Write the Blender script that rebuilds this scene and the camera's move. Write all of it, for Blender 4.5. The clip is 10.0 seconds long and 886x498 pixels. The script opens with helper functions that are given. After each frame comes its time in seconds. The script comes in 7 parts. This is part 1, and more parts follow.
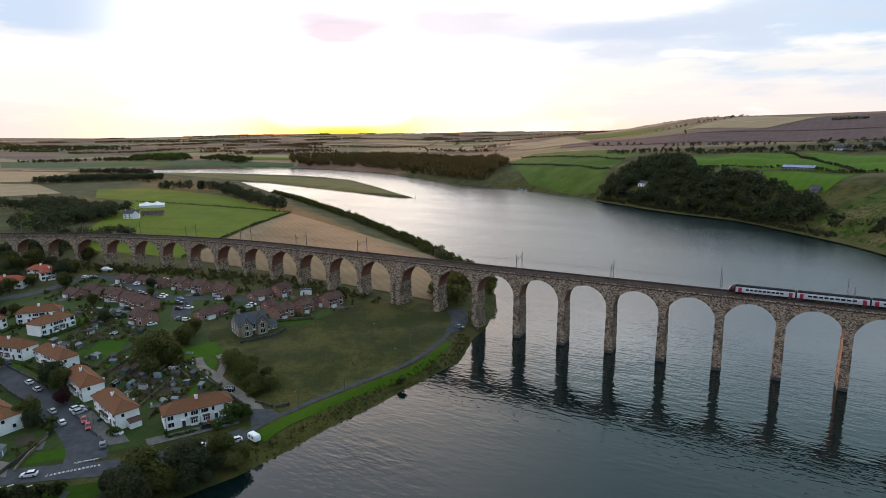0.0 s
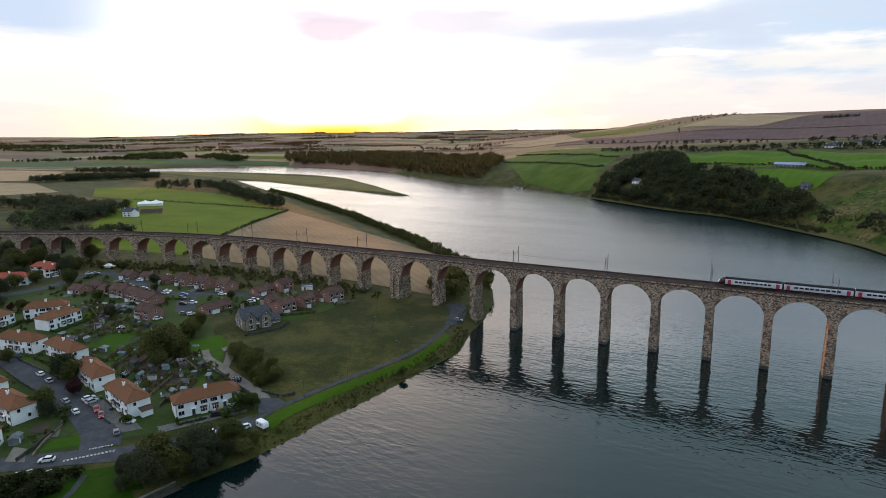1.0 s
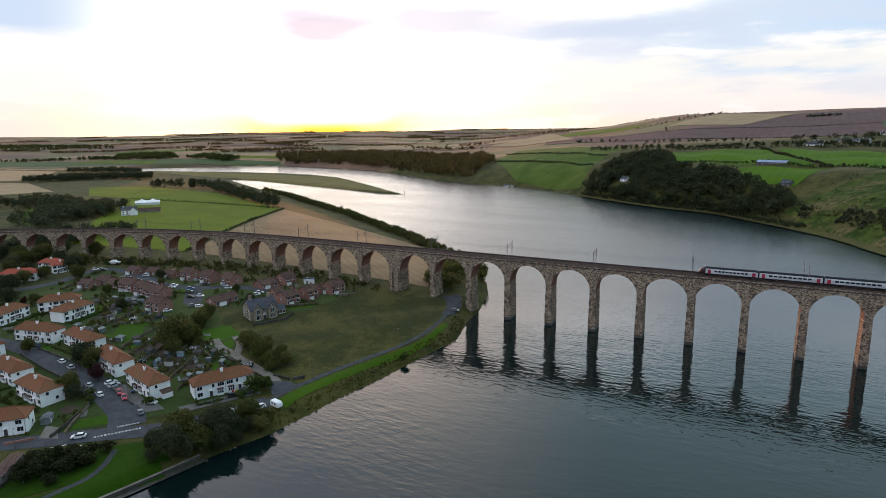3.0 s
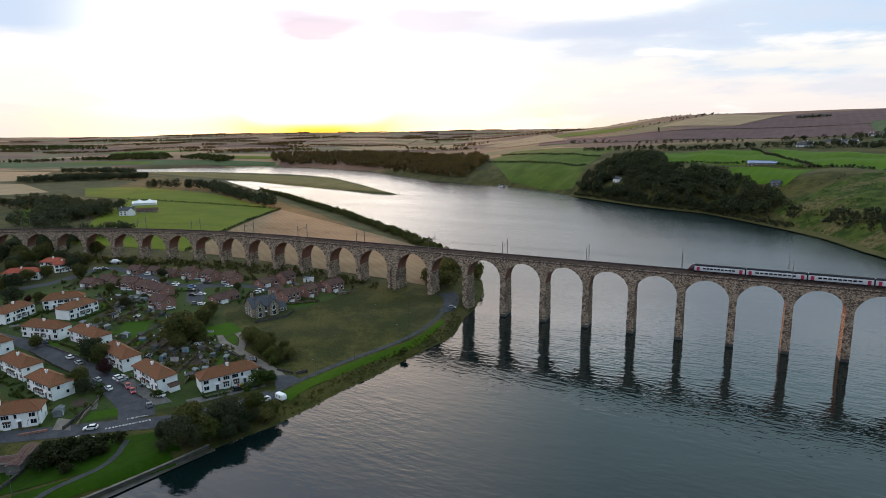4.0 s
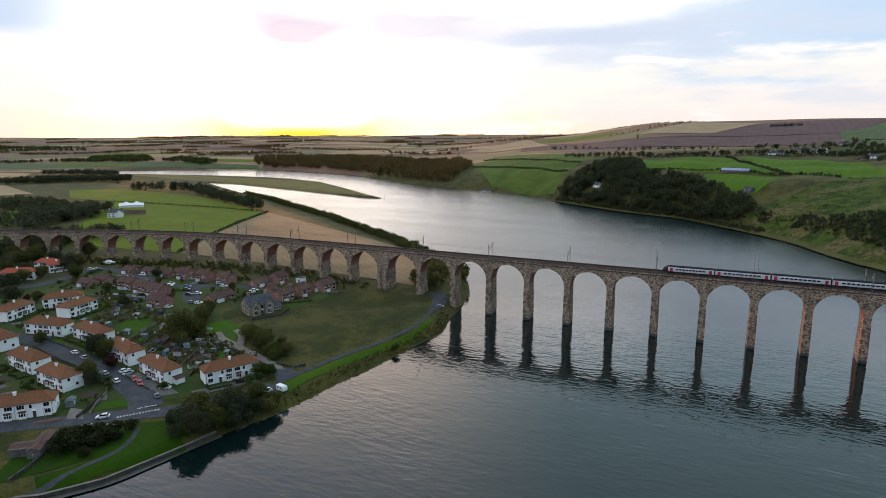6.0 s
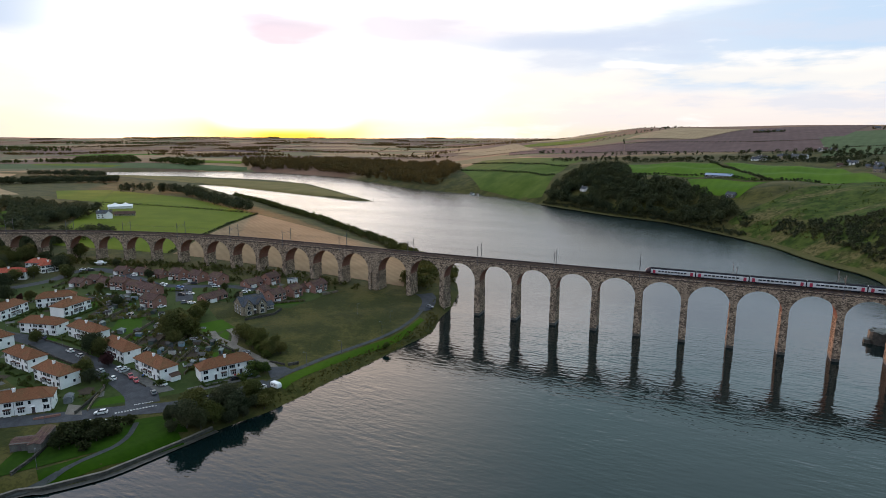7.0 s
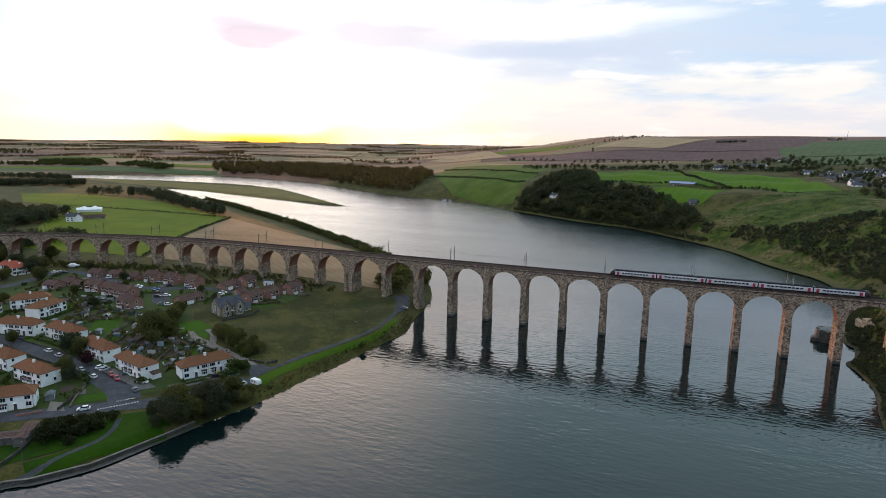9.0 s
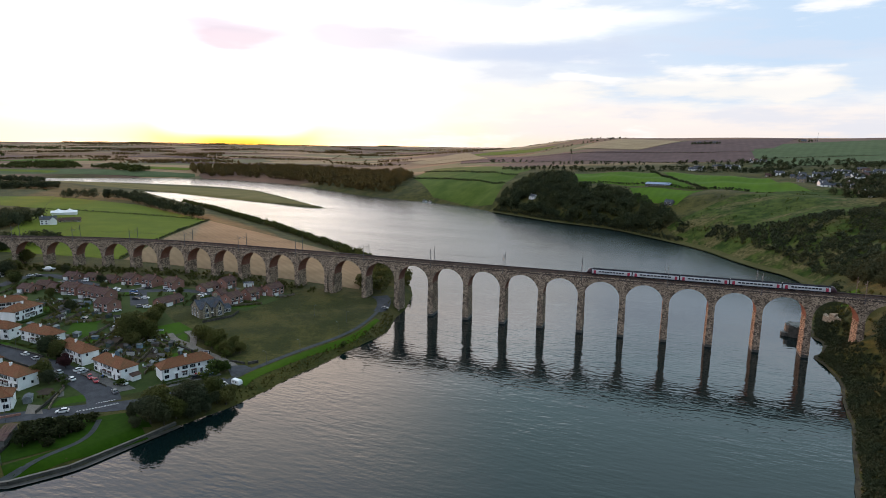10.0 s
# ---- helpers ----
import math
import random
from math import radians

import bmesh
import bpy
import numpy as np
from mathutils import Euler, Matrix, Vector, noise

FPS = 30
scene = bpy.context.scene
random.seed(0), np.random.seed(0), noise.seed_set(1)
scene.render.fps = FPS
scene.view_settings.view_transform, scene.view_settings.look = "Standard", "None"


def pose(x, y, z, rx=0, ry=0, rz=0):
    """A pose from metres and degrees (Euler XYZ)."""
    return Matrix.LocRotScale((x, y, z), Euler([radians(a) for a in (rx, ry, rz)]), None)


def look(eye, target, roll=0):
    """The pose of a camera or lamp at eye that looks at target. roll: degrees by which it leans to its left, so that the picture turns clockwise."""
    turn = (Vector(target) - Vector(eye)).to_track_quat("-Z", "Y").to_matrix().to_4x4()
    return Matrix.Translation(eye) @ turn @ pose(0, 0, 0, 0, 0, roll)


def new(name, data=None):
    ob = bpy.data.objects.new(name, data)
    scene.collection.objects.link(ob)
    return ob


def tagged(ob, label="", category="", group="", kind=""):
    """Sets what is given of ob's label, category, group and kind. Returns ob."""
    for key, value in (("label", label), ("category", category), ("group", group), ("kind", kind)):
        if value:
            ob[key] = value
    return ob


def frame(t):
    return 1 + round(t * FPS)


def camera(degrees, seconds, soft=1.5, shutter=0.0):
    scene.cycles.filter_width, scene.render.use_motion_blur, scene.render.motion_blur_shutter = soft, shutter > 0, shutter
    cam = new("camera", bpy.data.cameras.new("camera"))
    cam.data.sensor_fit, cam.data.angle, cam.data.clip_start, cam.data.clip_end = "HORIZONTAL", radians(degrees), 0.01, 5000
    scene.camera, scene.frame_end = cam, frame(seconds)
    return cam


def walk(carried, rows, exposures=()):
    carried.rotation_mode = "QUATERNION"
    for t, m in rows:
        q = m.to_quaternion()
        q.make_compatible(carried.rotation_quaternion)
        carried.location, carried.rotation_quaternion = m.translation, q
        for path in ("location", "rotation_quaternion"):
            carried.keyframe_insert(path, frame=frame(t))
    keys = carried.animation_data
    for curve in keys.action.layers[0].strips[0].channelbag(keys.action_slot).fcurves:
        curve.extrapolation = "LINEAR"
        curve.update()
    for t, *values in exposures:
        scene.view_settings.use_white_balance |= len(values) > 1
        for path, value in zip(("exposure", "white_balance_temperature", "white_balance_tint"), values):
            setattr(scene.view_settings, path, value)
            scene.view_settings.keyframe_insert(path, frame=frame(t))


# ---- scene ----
cam = camera(73.75, 10.0, soft=0.8)
PATH = [
    (0.0, pose(118.06, -246.72, 94.67, 78.864, 0.615, 28.490)),
    (0.5, pose(119.03, -250.33, 94.39, 78.774, 0.658, 28.252)),
    (1.0, pose(120.05, -253.99, 94.43, 78.723, 0.706, 27.992)),
    (1.5, pose(121.10, -257.82, 94.31, 78.722, 0.786, 27.760)),
    (2.0, pose(122.27, -261.43, 94.23, 78.711, 0.845, 27.558)),
    (2.5, pose(123.10, -265.21, 94.44, 78.660, 0.815, 27.283)),
    (4.0, pose(125.94, -276.51, 95.24, 78.675, 0.776, 26.406)),
    (4.5, pose(127.06, -280.39, 95.79, 78.723, 0.695, 26.089)),
    (5.0, pose(127.44, -283.96, 96.09, 78.824, 0.589, 25.725)),
    (6.5, pose(130.20, -295.21, 97.26, 79.201, -0.003, 24.130)),
    (7.0, pose(131.13, -298.56, 97.56, 79.355, -0.224, 23.587)),
    (7.5, pose(131.88, -301.62, 97.55, 79.559, -0.444, 23.028)),
    (8.0, pose(132.45, -304.49, 97.78, 79.696, -0.673, 22.374)),
    (8.5, pose(133.23, -307.08, 97.84, 79.832, -0.806, 21.809)),
    (9.0, pose(134.20, -309.28, 97.65, 79.987, -0.870, 20.912)),
    (9.5, pose(135.25, -311.16, 97.60, 80.084, -0.869, 19.949)),
    (10.0, pose(135.95, -312.45, 97.35, 80.197, -0.809, 19.016)),
]
walk(cam, PATH)

# ---- sky and sun: a low sun just over the hills upstream, high broken cloud ----
SUN_BEARING = radians(38.1)          # to the left of +y
SUN_HEIGHT = radians(1.7)
SUN_WAY = Vector((-math.sin(SUN_BEARING) * math.cos(SUN_HEIGHT), math.cos(SUN_BEARING) * math.cos(SUN_HEIGHT), math.sin(SUN_HEIGHT)))


class Nodes:
    """Short hand for node trees."""

    def __init__(self, tree):
        self.tree = tree
        tree.nodes.clear()

    def add(self, kind, **values):
        n = self.tree.nodes.new("ShaderNode" + kind)
        for key, value in values.items():
            if key in n.inputs:
                self.put(n.inputs[key], value)
            else:
                setattr(n, key, value)
        return n

    def put(self, socket, value):
        if isinstance(value, bpy.types.NodeSocket):
            self.tree.links.new(value, socket)
        else:
            socket.default_value = value

    def math(self, op, a, b=0.0, c=0.0, clamp=False):
        n = self.tree.nodes.new("ShaderNodeMath")
        n.operation, n.use_clamp = op, clamp
        for k, v in enumerate((a, b, c)):
            self.put(n.inputs[k], v)
        return n.outputs[0]

    def vec(self, op, a, b=(0, 0, 0)):
        n = self.tree.nodes.new("ShaderNodeVectorMath")
        n.operation = op
        self.put(n.inputs[0], a), self.put(n.inputs[1], b)
        return n.outputs["Value" if op in ("DOT_PRODUCT", "LENGTH") else "Vector"]

    def mix(self, f, a, b, blend="MIX"):
        n = self.tree.nodes.new("ShaderNodeMix")
        n.data_type, n.blend_type = "RGBA", blend
        self.put(n.inputs[0], f), self.put(n.inputs[6], a), self.put(n.inputs[7], b)
        return n.outputs[2]

    def span(self, v, lo, hi, a=0.0, b=1.0):
        n = self.tree.nodes.new("ShaderNodeMapRange")
        n.interpolation_type = "SMOOTHSTEP"
        for k, x in enumerate((v, lo, hi, a, b)):
            self.put(n.inputs[k], x)
        return n.outputs[0]

    def noise(self, where, scale, detail=4.0, rough=0.55, out=0):
        n = self.add("TexNoise")
        self.put(n.inputs["Vector"], where)
        n.inputs["Scale"].default_value, n.inputs["Detail"].default_value, n.inputs["Roughness"].default_value = scale, detail, rough
        return n.outputs[out]


def rgb(*c):
    return (c[0], c[1], c[2], 1)


world = bpy.data.worlds.new("sky")
scene.world = world
world.use_nodes = True
N = Nodes(world.node_tree)
way = N.add("TexCoord").outputs["Generated"]
sep = N.add("SeparateXYZ", Vector=way)
up = sep.outputs[2]
toward = N.vec("DOT_PRODUCT", way, tuple(SUN_WAY))
nishita = N.add("TexSky", sky_type="NISHITA", sun_disc=False, sun_elevation=SUN_HEIGHT, sun_rotation=-SUN_BEARING, air_density=1.0, dust_density=1.5)
# cloud sheet seen from below: the way projected on a level ceiling
high = N.math("ADD", N.math("MAXIMUM", up, 0.0), 0.09)
flat = N.add("CombineXYZ", X=N.math("DIVIDE", sep.outputs[0], high), Y=N.math("DIVIDE", sep.outputs[1], high), Z=0.0).outputs[0]
turned = N.add("Mapping", Vector=flat, Rotation=(0, 0, -0.35), Scale=(0.5, 1.15, 1.0)).outputs[0]
cloud = N.span(N.math("ADD", N.noise(turned, 0.85, 6.0, 0.55), N.span(up, 0.2, 0.4, 0.0, 0.06)), 0.44, 0.60)
veil = N.noise(turned, 2.6, 4.0, 0.5)
blue = N.mix(N.span(up, 0.22, 0.6), rgb(0.62, 0.77, 1.02), rgb(0.66, 0.84, 1.22))
white = rgb(1.26, 1.28, 1.34)
body = N.mix(N.math("MULTIPLY", cloud, 0.9), blue, white)
body = N.mix(N.math("MULTIPLY", N.span(veil, 0.50, 0.68), 0.5), body, rgb(0.66, 0.70, 0.86))
# the low sky, by degrees to the right of the sun and over the horizon
SINE, COSINE = math.sin(SUN_BEARING), math.cos(SUN_BEARING)
side = N.math("MULTIPLY", N.math("ARCTAN2", N.vec("DOT_PRODUCT", way, (COSINE, SINE, 0)), N.vec("DOT_PRODUCT", way, (-SINE, COSINE, 0))), 57.3)
rise = N.math("MULTIPLY", N.math("ARCSINE", up), 57.3)
plane = N.add("CombineXYZ", X=N.math("MULTIPLY", side, 0.055), Y=N.math("MULTIPLY", rise, 0.26), Z=0.0).outputs[0]
bend = N.noise(plane, 0.9, 5.0, 0.55)
streak = N.noise(N.add("Mapping", Vector=plane, Rotation=(0, 0, 0.06), Location=(3.1, 0.4, 0)).outputs[0], 1.25, 6.0, 0.55)
rise_w = N.math("ADD", rise, N.math("MULTIPLY_ADD", bend, 6.0, -3.0))
side_w = N.math("ADD", side, N.math("MULTIPLY_ADD", streak, 18.0, -9.0))


def patch(a, e, wide, tall, soft=0.35):
    """A cloud at a degrees beside the sun and e degrees up."""
    u, v = N.math("DIVIDE", N.math("SUBTRACT", side_w, a), wide), N.math("DIVIDE", N.math("SUBTRACT", rise_w, e), tall)
    return N.span(N.math("SQRT", N.math("ADD", N.math("MULTIPLY", u, u), N.math("MULTIPLY", v, v))), 1.25, soft)


def soft_patch(a, e, wide, tall, soft=0.1):
    """The same with a calmer outline."""
    u = N.math("DIVIDE", N.math("SUBTRACT", N.math("ADD", side, N.math("MULTIPLY_ADD", streak, 7.0, -3.5)), a), wide)
    v = N.math("DIVIDE", N.math("SUBTRACT", N.math("ADD", rise, N.math("MULTIPLY_ADD", bend, 4.0, -2.0)), e), tall)
    return N.span(N.math("SQRT", N.math("ADD", N.math("MULTIPLY", u, u), N.math("MULTIPLY", v, v))), 1.3, soft)


def over(mask, amount, color):
    global low
    low = N.mix(N.math("MULTIPLY", mask, amount), low, rgb(*color))


away = N.math("ABSOLUTE", side)
low = N.mix(N.span(rise, 0.0, 3.5), rgb(0.93, 0.80, 0.68), N.mix(N.span(rise, 3.0, 9.0), rgb(0.98, 0.93, 0.87), rgb(0.96, 0.96, 0.98)))
over(N.math("MULTIPLY", N.span(side, 12.0, 34.0), N.span(rise_w, 2.2, 6.0)), 0.95, (0.70, 0.77, 0.88))
over(N.math("MULTIPLY", N.span(side, 26.0, 50.0), N.span(rise_w, 4.0, 8.0)), 0.95, (0.53, 0.68, 0.87))
over(N.math("MULTIPLY", N.span(side, -12.0, -23.0), N.span(rise_w, 6.2, 8.8)), 0.95, (0.55, 0.67, 0.86))
over(N.math("MULTIPLY", N.span(side, -12.0, -26.0), N.span(rise_w, 5.0, 2.5)), 0.6, (0.82, 0.76, 0.78))
over(N.math("MULTIPLY", N.span(side, 8.0, 26.0), N.math("MULTIPLY", N.span(rise_w, 4.6, 3.0), N.span(rise, 0.4, 1.6))), 0.7, (0.86, 0.80, 0.80))
over(N.span(streak, 0.52, 0.63), 0.75, (1.03, 1.0, 0.98))
over(N.math("MULTIPLY", N.span(streak, 0.48, 0.36), N.span(side, 6.0, 24.0)), 0.55, (0.64, 0.70, 0.83))
halo = N.math("SQRT", N.math("ADD", N.math("POWER", N.math("DIVIDE", side, 17.0), 2.0), N.math("POWER", N.math("DIVIDE", N.math("SUBTRACT", rise, 4.0), 15.0), 2.0)))
low = N.vec("SCALE", low)
N.put(low.node.inputs["Scale"], N.span(halo, 1.3, 0.1, 1.0, 3.6))
glare = N.math("SQRT", N.math("ADD", N.math("POWER", N.math("DIVIDE", N.math("ADD", N.math("MULTIPLY", side, 0.6), N.math("MULTIPLY", side_w, 0.4)), 14.0), 2.0), N.math("POWER", N.math("DIVIDE", N.math("SUBTRACT", rise, 3.0), 9.0), 2.0)))
over(N.math("POWER", N.span(glare, 1.8, 0.0), 3.4), 1.0, (5.0, 4.2, 3.2))
over(patch(-8, 8.6, 7, 3.4), 0.7, (1.08, 1.06, 1.04))
over(soft_patch(0.5, 9.2, 7.0, 2.0, 0.3), 0.97, (0.72, 0.64, 0.76))
over(soft_patch(-1.0, 10.2, 5.0, 0.8, 0.2), 0.8, (0.72, 0.68, 0.80))
over(patch(-23, 3.7, 13.0, 0.8, 0.3), 0.7, (0.82, 0.77, 0.84))
over(soft_patch(11.0, 9.8, 10.0, 2.6, 0.35), 0.95, (0.77, 0.74, 0.83))
over(patch(24, 11.4, 17.0, 1.5), 0.95, (1.12, 1.11, 1.10))
over(patch(27, 8.4, 13.0, 1.3), 0.85, (0.60, 0.68, 0.84))
over(patch(32, 6.4, 5.0, 0.5), 0.9, (1.04, 1.02, 1.0))
over(patch(44, 5.0, 16.0, 1.2), 0.75, (0.58, 0.70, 0.86))
over(N.math("MULTIPLY", N.span(away, 30.0, 3.0), N.math("MULTIPLY", N.span(rise, 3.4, 0.6), N.span(rise, -0.2, 0.5))), 0.6, (1.06, 0.95, 0.74))
over(N.math("MULTIPLY", N.span(streak, 0.46, 0.58), N.math("MULTIPLY", N.span(side, -7.0, -17.0), N.span(rise, 1.5, 3.5))), 0.75, (1.02, 0.95, 0.86))
over(N.math("MULTIPLY", N.span(streak, 0.46, 0.58), N.math("MULTIPLY", N.span(side, 8.0, 17.0), N.math("MULTIPLY", N.span(rise, 1.5, 3.0), N.span(rise, 8.0, 5.0)))), 0.6, (1.0, 0.92, 0.82))
glow = N.math("SQRT", N.math("ADD", N.math("POWER", N.math("DIVIDE", side_w, 27.0), 2.0), N.math("POWER", N.math("DIVIDE", rise, 5.2), 2.0)))
over(N.span(glow, 1.1, 0.25), 0.85, (1.9, 1.22, 0.62))
over(N.math("MULTIPLY", N.span(away, 12.0, 2.0), N.span(rise, 2.8, 0.3)), 0.6, (1.6, 1.0, 0.34))
core = N.math("ADD", N.math("POWER", N.math("DIVIDE", side, 5.2), 2.0), N.math("POWER", N.math("DIVIDE", N.math("SUBTRACT", rise, 2.6), 2.6), 2.0))
over(N.span(core, 2.2, 0.0), 1.0, (3.0, 2.6, 2.0))
over(N.math("MULTIPLY", N.span(away, 9.5, 1.0), N.span(rise, 1.6, 0.2)), 0.95, (1.5, 0.72, 0.03))
# band above the view, added bright so the river mirrors more light
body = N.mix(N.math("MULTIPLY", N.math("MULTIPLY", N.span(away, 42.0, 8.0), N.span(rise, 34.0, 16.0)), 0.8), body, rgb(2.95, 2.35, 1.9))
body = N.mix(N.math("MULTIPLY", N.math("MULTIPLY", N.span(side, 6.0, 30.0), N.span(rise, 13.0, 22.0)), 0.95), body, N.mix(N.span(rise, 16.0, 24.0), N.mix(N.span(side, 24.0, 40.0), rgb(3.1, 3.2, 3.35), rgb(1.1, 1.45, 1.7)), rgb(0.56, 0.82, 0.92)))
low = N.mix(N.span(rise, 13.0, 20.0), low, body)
# sunward half brightest, with an added lift for the river; far half dim, blue
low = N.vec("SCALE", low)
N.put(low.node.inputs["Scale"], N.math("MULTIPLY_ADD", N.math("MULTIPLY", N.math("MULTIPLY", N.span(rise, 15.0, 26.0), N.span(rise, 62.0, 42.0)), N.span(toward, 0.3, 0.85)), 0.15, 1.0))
low = N.mix(N.span(toward, 0.5, -0.6), low, N.mix(1.0, low, rgb(0.96, 1.0, 1.07), "MULTIPLY"))
total = N.mix(1.0, low, N.mix(0.008, rgb(0, 0, 0), nishita.outputs[0]), "ADD")
behind = N.span(toward, -1.0, 0.6, 0.74, 1.0)
shade = N.add("Background", Color=total, Strength=behind)
N.tree.links.new(shade.outputs[0], N.add("OutputWorld").inputs[0])

sun = new("sun", bpy.data.lights.new("sun", "SUN"))
sun.data.energy, sun.data.angle, sun.data.color = 2.1, radians(0.6), (1.0, 0.40, 0.17)
sun.matrix_world = look(SUN_WAY * 900, (0, 0, 0))
scene.view_settings.exposure = 0.13

# ---- materials ----
def material(name):
    m = bpy.data.materials.new(name)
    m.use_nodes = True
    return m, Nodes(m.node_tree)


def finish(n, color, rough=0.8, bump=None, strength=0.3, distance=0.1, nap=0.0, **more):
    b = n.add("BsdfPrincipled", Roughness=rough)
    if isinstance(rough, float) and rough > 0.7:
        b.inputs["Specular IOR Level"].default_value = 0.08      # porous, dusty surfaces
    if nap:                                                     # stalks and seed heads that catch a low sun
        b.inputs["Sheen Weight"].default_value, b.inputs["Sheen Roughness"].default_value = nap, 0.45
        b.inputs["Sheen Tint"].default_value = (1.0, 0.86, 0.7, 1)
    n.put(b.inputs["Base Color"], color)
    for key, value in more.items():
        n.put(b.inputs[key.replace("_", " ")], value)
    if bump is not None:
        k = n.add("Bump", Height=bump, Strength=strength, Distance=distance)
        n.tree.links.new(k.outputs[0], b.inputs["Normal"])
    n.tree.links.new(b.outputs[0], n.add("OutputMaterial").inputs[0])
    return b


def mottled(name, dark, light, scale=1.0, rough=0.85, bump=0.3, distance=0.05, fine=8.0, vary=0.0, **more):
    """Two tones mixed at a broad and a fine scale; vary: how far objects differ in brightness."""
    m, n = material(name)
    at = n.add("NewGeometry").outputs["Position"]
    broad, small = n.noise(at, scale, 3.0), n.noise(at, scale * fine, 3.0, 0.6)
    f = n.span(n.math("ADD", n.math("MULTIPLY", broad, 0.6), n.math("MULTIPLY", small, 0.4)), 0.32, 0.68)
    c = n.mix(f, rgb(*dark), rgb(*light))
    if vary:
        r = n.add("ObjectInfo").outputs["Random"]
        c = n.mix(1.0, c, n.add("CombineXYZ", X=n.math("MULTIPLY_ADD", r, vary, 1 - vary / 2), Y=n.math("MULTIPLY_ADD", r, vary, 1 - vary / 2),
                                Z=n.math("MULTIPLY_ADD", r, vary * .8, 1 - vary * .4)).outputs[0], "MULTIPLY")
    finish(n, c, rough, small, bump, distance, **more)
    return m


def leaves(name, dark, light, vary=0.5):
    m, n = material(name)
    g = n.add("NewGeometry")
    r = g.outputs["Random Per Island"]
    o = n.add("ObjectInfo").outputs["Random"]
    c = n.mix(r, rgb(*dark), rgb(*light))
    broad = n.noise(g.outputs["Position"], 0.06, 2.0)
    c = n.mix(n.math("MULTIPLY", n.span(broad, 0.4, 0.65), 0.5), c, rgb(light[0] * 1.2, light[1] * 1.03, light[2] * 0.8))
    c = n.mix(1.0, c, n.add("CombineXYZ", X=n.math("MULTIPLY_ADD", o, vary, 1 - vary / 2), Y=n.math("MULTIPLY_ADD", o, vary * .7, 1 - vary * .35),
                            Z=n.math("MULTIPLY_ADD", o, vary, 1 - vary / 2)).outputs[0], "MULTIPLY")
    b = finish(n, c, 0.75)
    thin = n.add("BsdfTranslucent")
    n.put(thin.inputs[0], c)
    both = n.add("MixShader")
    both.inputs[0].default_value = 0.3
    out = [k for k in n.tree.nodes if k.type == "OUTPUT_MATERIAL"][0]
    n.tree.links.new(b.outputs[0], both.inputs[1])
    n.tree.links.new(thin.outputs[0], both.inputs[2])
    n.tree.links.new(both.outputs[0], out.inputs[0])
    return m


def masonry(name, tones, width, height, soot=0.5, rough=0.9, sharp=(0.0, 1.0)):
    """Coursed stone or brick on upright faces; sharp: how hard the blocks part into pale and dark."""
    m, n = material(name)
    at = n.add("NewGeometry").outputs["Position"]
    s = n.add("SeparateXYZ", Vector=at)
    flat = n.add("CombineXYZ", X=n.math("ADD", s.outputs[0], n.math("MULTIPLY", s.outputs[1], 0.83)), Y=s.outputs[2], Z=0.0).outputs[0]
    b = n.add("TexBrick", Vector=flat, Scale=1.0, Bias=0.0, offset=0.5)
    b.inputs["Mortar Size"].default_value = 0.035 * height
    b.inputs["Brick Width"].default_value, b.inputs["Row Height"].default_value = width, height
    b.inputs["Color1"].default_value, b.inputs["Color2"].default_value, b.inputs["Mortar"].default_value = rgb(0, 0, 0), rgb(1, 1, 1), rgb(0.5, 0.5, 0.5)
    spots = n.noise(at, 2.6, 3.0, 0.75)
    stain = n.noise(n.add("Mapping", Vector=at, Scale=(1, 1, 0.5)).outputs[0], 0.22, 4.0)
    pick = n.span(n.math("ADD", b.outputs[0], n.math("MULTIPLY_ADD", spots, 0.8, -0.4)), *sharp)
    c = n.mix(b.outputs[1], n.mix(pick, rgb(*tones[0]), rgb(*tones[1])), rgb(*tones[2]))
    c = n.mix(n.math("MULTIPLY", n.span(stain, 0.46, 0.66), soot), c, n.mix(0.35, rgb(*[t * 0.25 for t in tones[1]]), c))
    finish(n, c, rough, n.math("ADD", b.outputs[1], n.math("MULTIPLY", spots, -1.0)), 0.6, 0.08)
    return m


STONE = masonry("sandstone", ((0.46, 0.355, 0.26), (0.095, 0.072, 0.055), (0.10, 0.08, 0.064)), 0.58, 0.34, 0.45, 0.9, (0.05, 1.0))
SOFFIT = masonry("soffit_brick", ((0.26, 0.135, 0.10), (0.18, 0.09, 0.068), (0.2, 0.16, 0.13)), 0.25, 0.09, 0.3)
WET_STONE = mottled("wet_stone", (0.02, 0.02, 0.018), (0.07, 0.065, 0.055), 0.7, 0.5)
COPING = mottled("coping_stone", (0.04, 0.032, 0.03), (0.11, 0.088, 0.08), 0.5)
BALLAST = mottled("ballast", (0.025, 0.019, 0.018), (0.06, 0.047, 0.043), 0.8)
IRON = mottled("galvanised_iron", (0.055, 0.056, 0.06), (0.10, 0.10, 0.108), 1.0, 0.6)


def blocks(name, dark, light):
    """Dressed stones, each with a tone of its own."""
    m, n = material(name)
    g = n.add("NewGeometry")
    r = n.span(g.outputs["Random Per Island"], 0.1, 0.9)
    spots = n.noise(g.outputs["Position"], 2.4, 3.0, 0.7)
    c = n.mix(n.math("MULTIPLY_ADD", spots, 0.7, n.math("MULTIPLY_ADD", r, 0.75, -0.25), clamp=True), rgb(*dark), rgb(*light))
    finish(n, c, 0.9, spots, 0.5, 0.06)
    return m


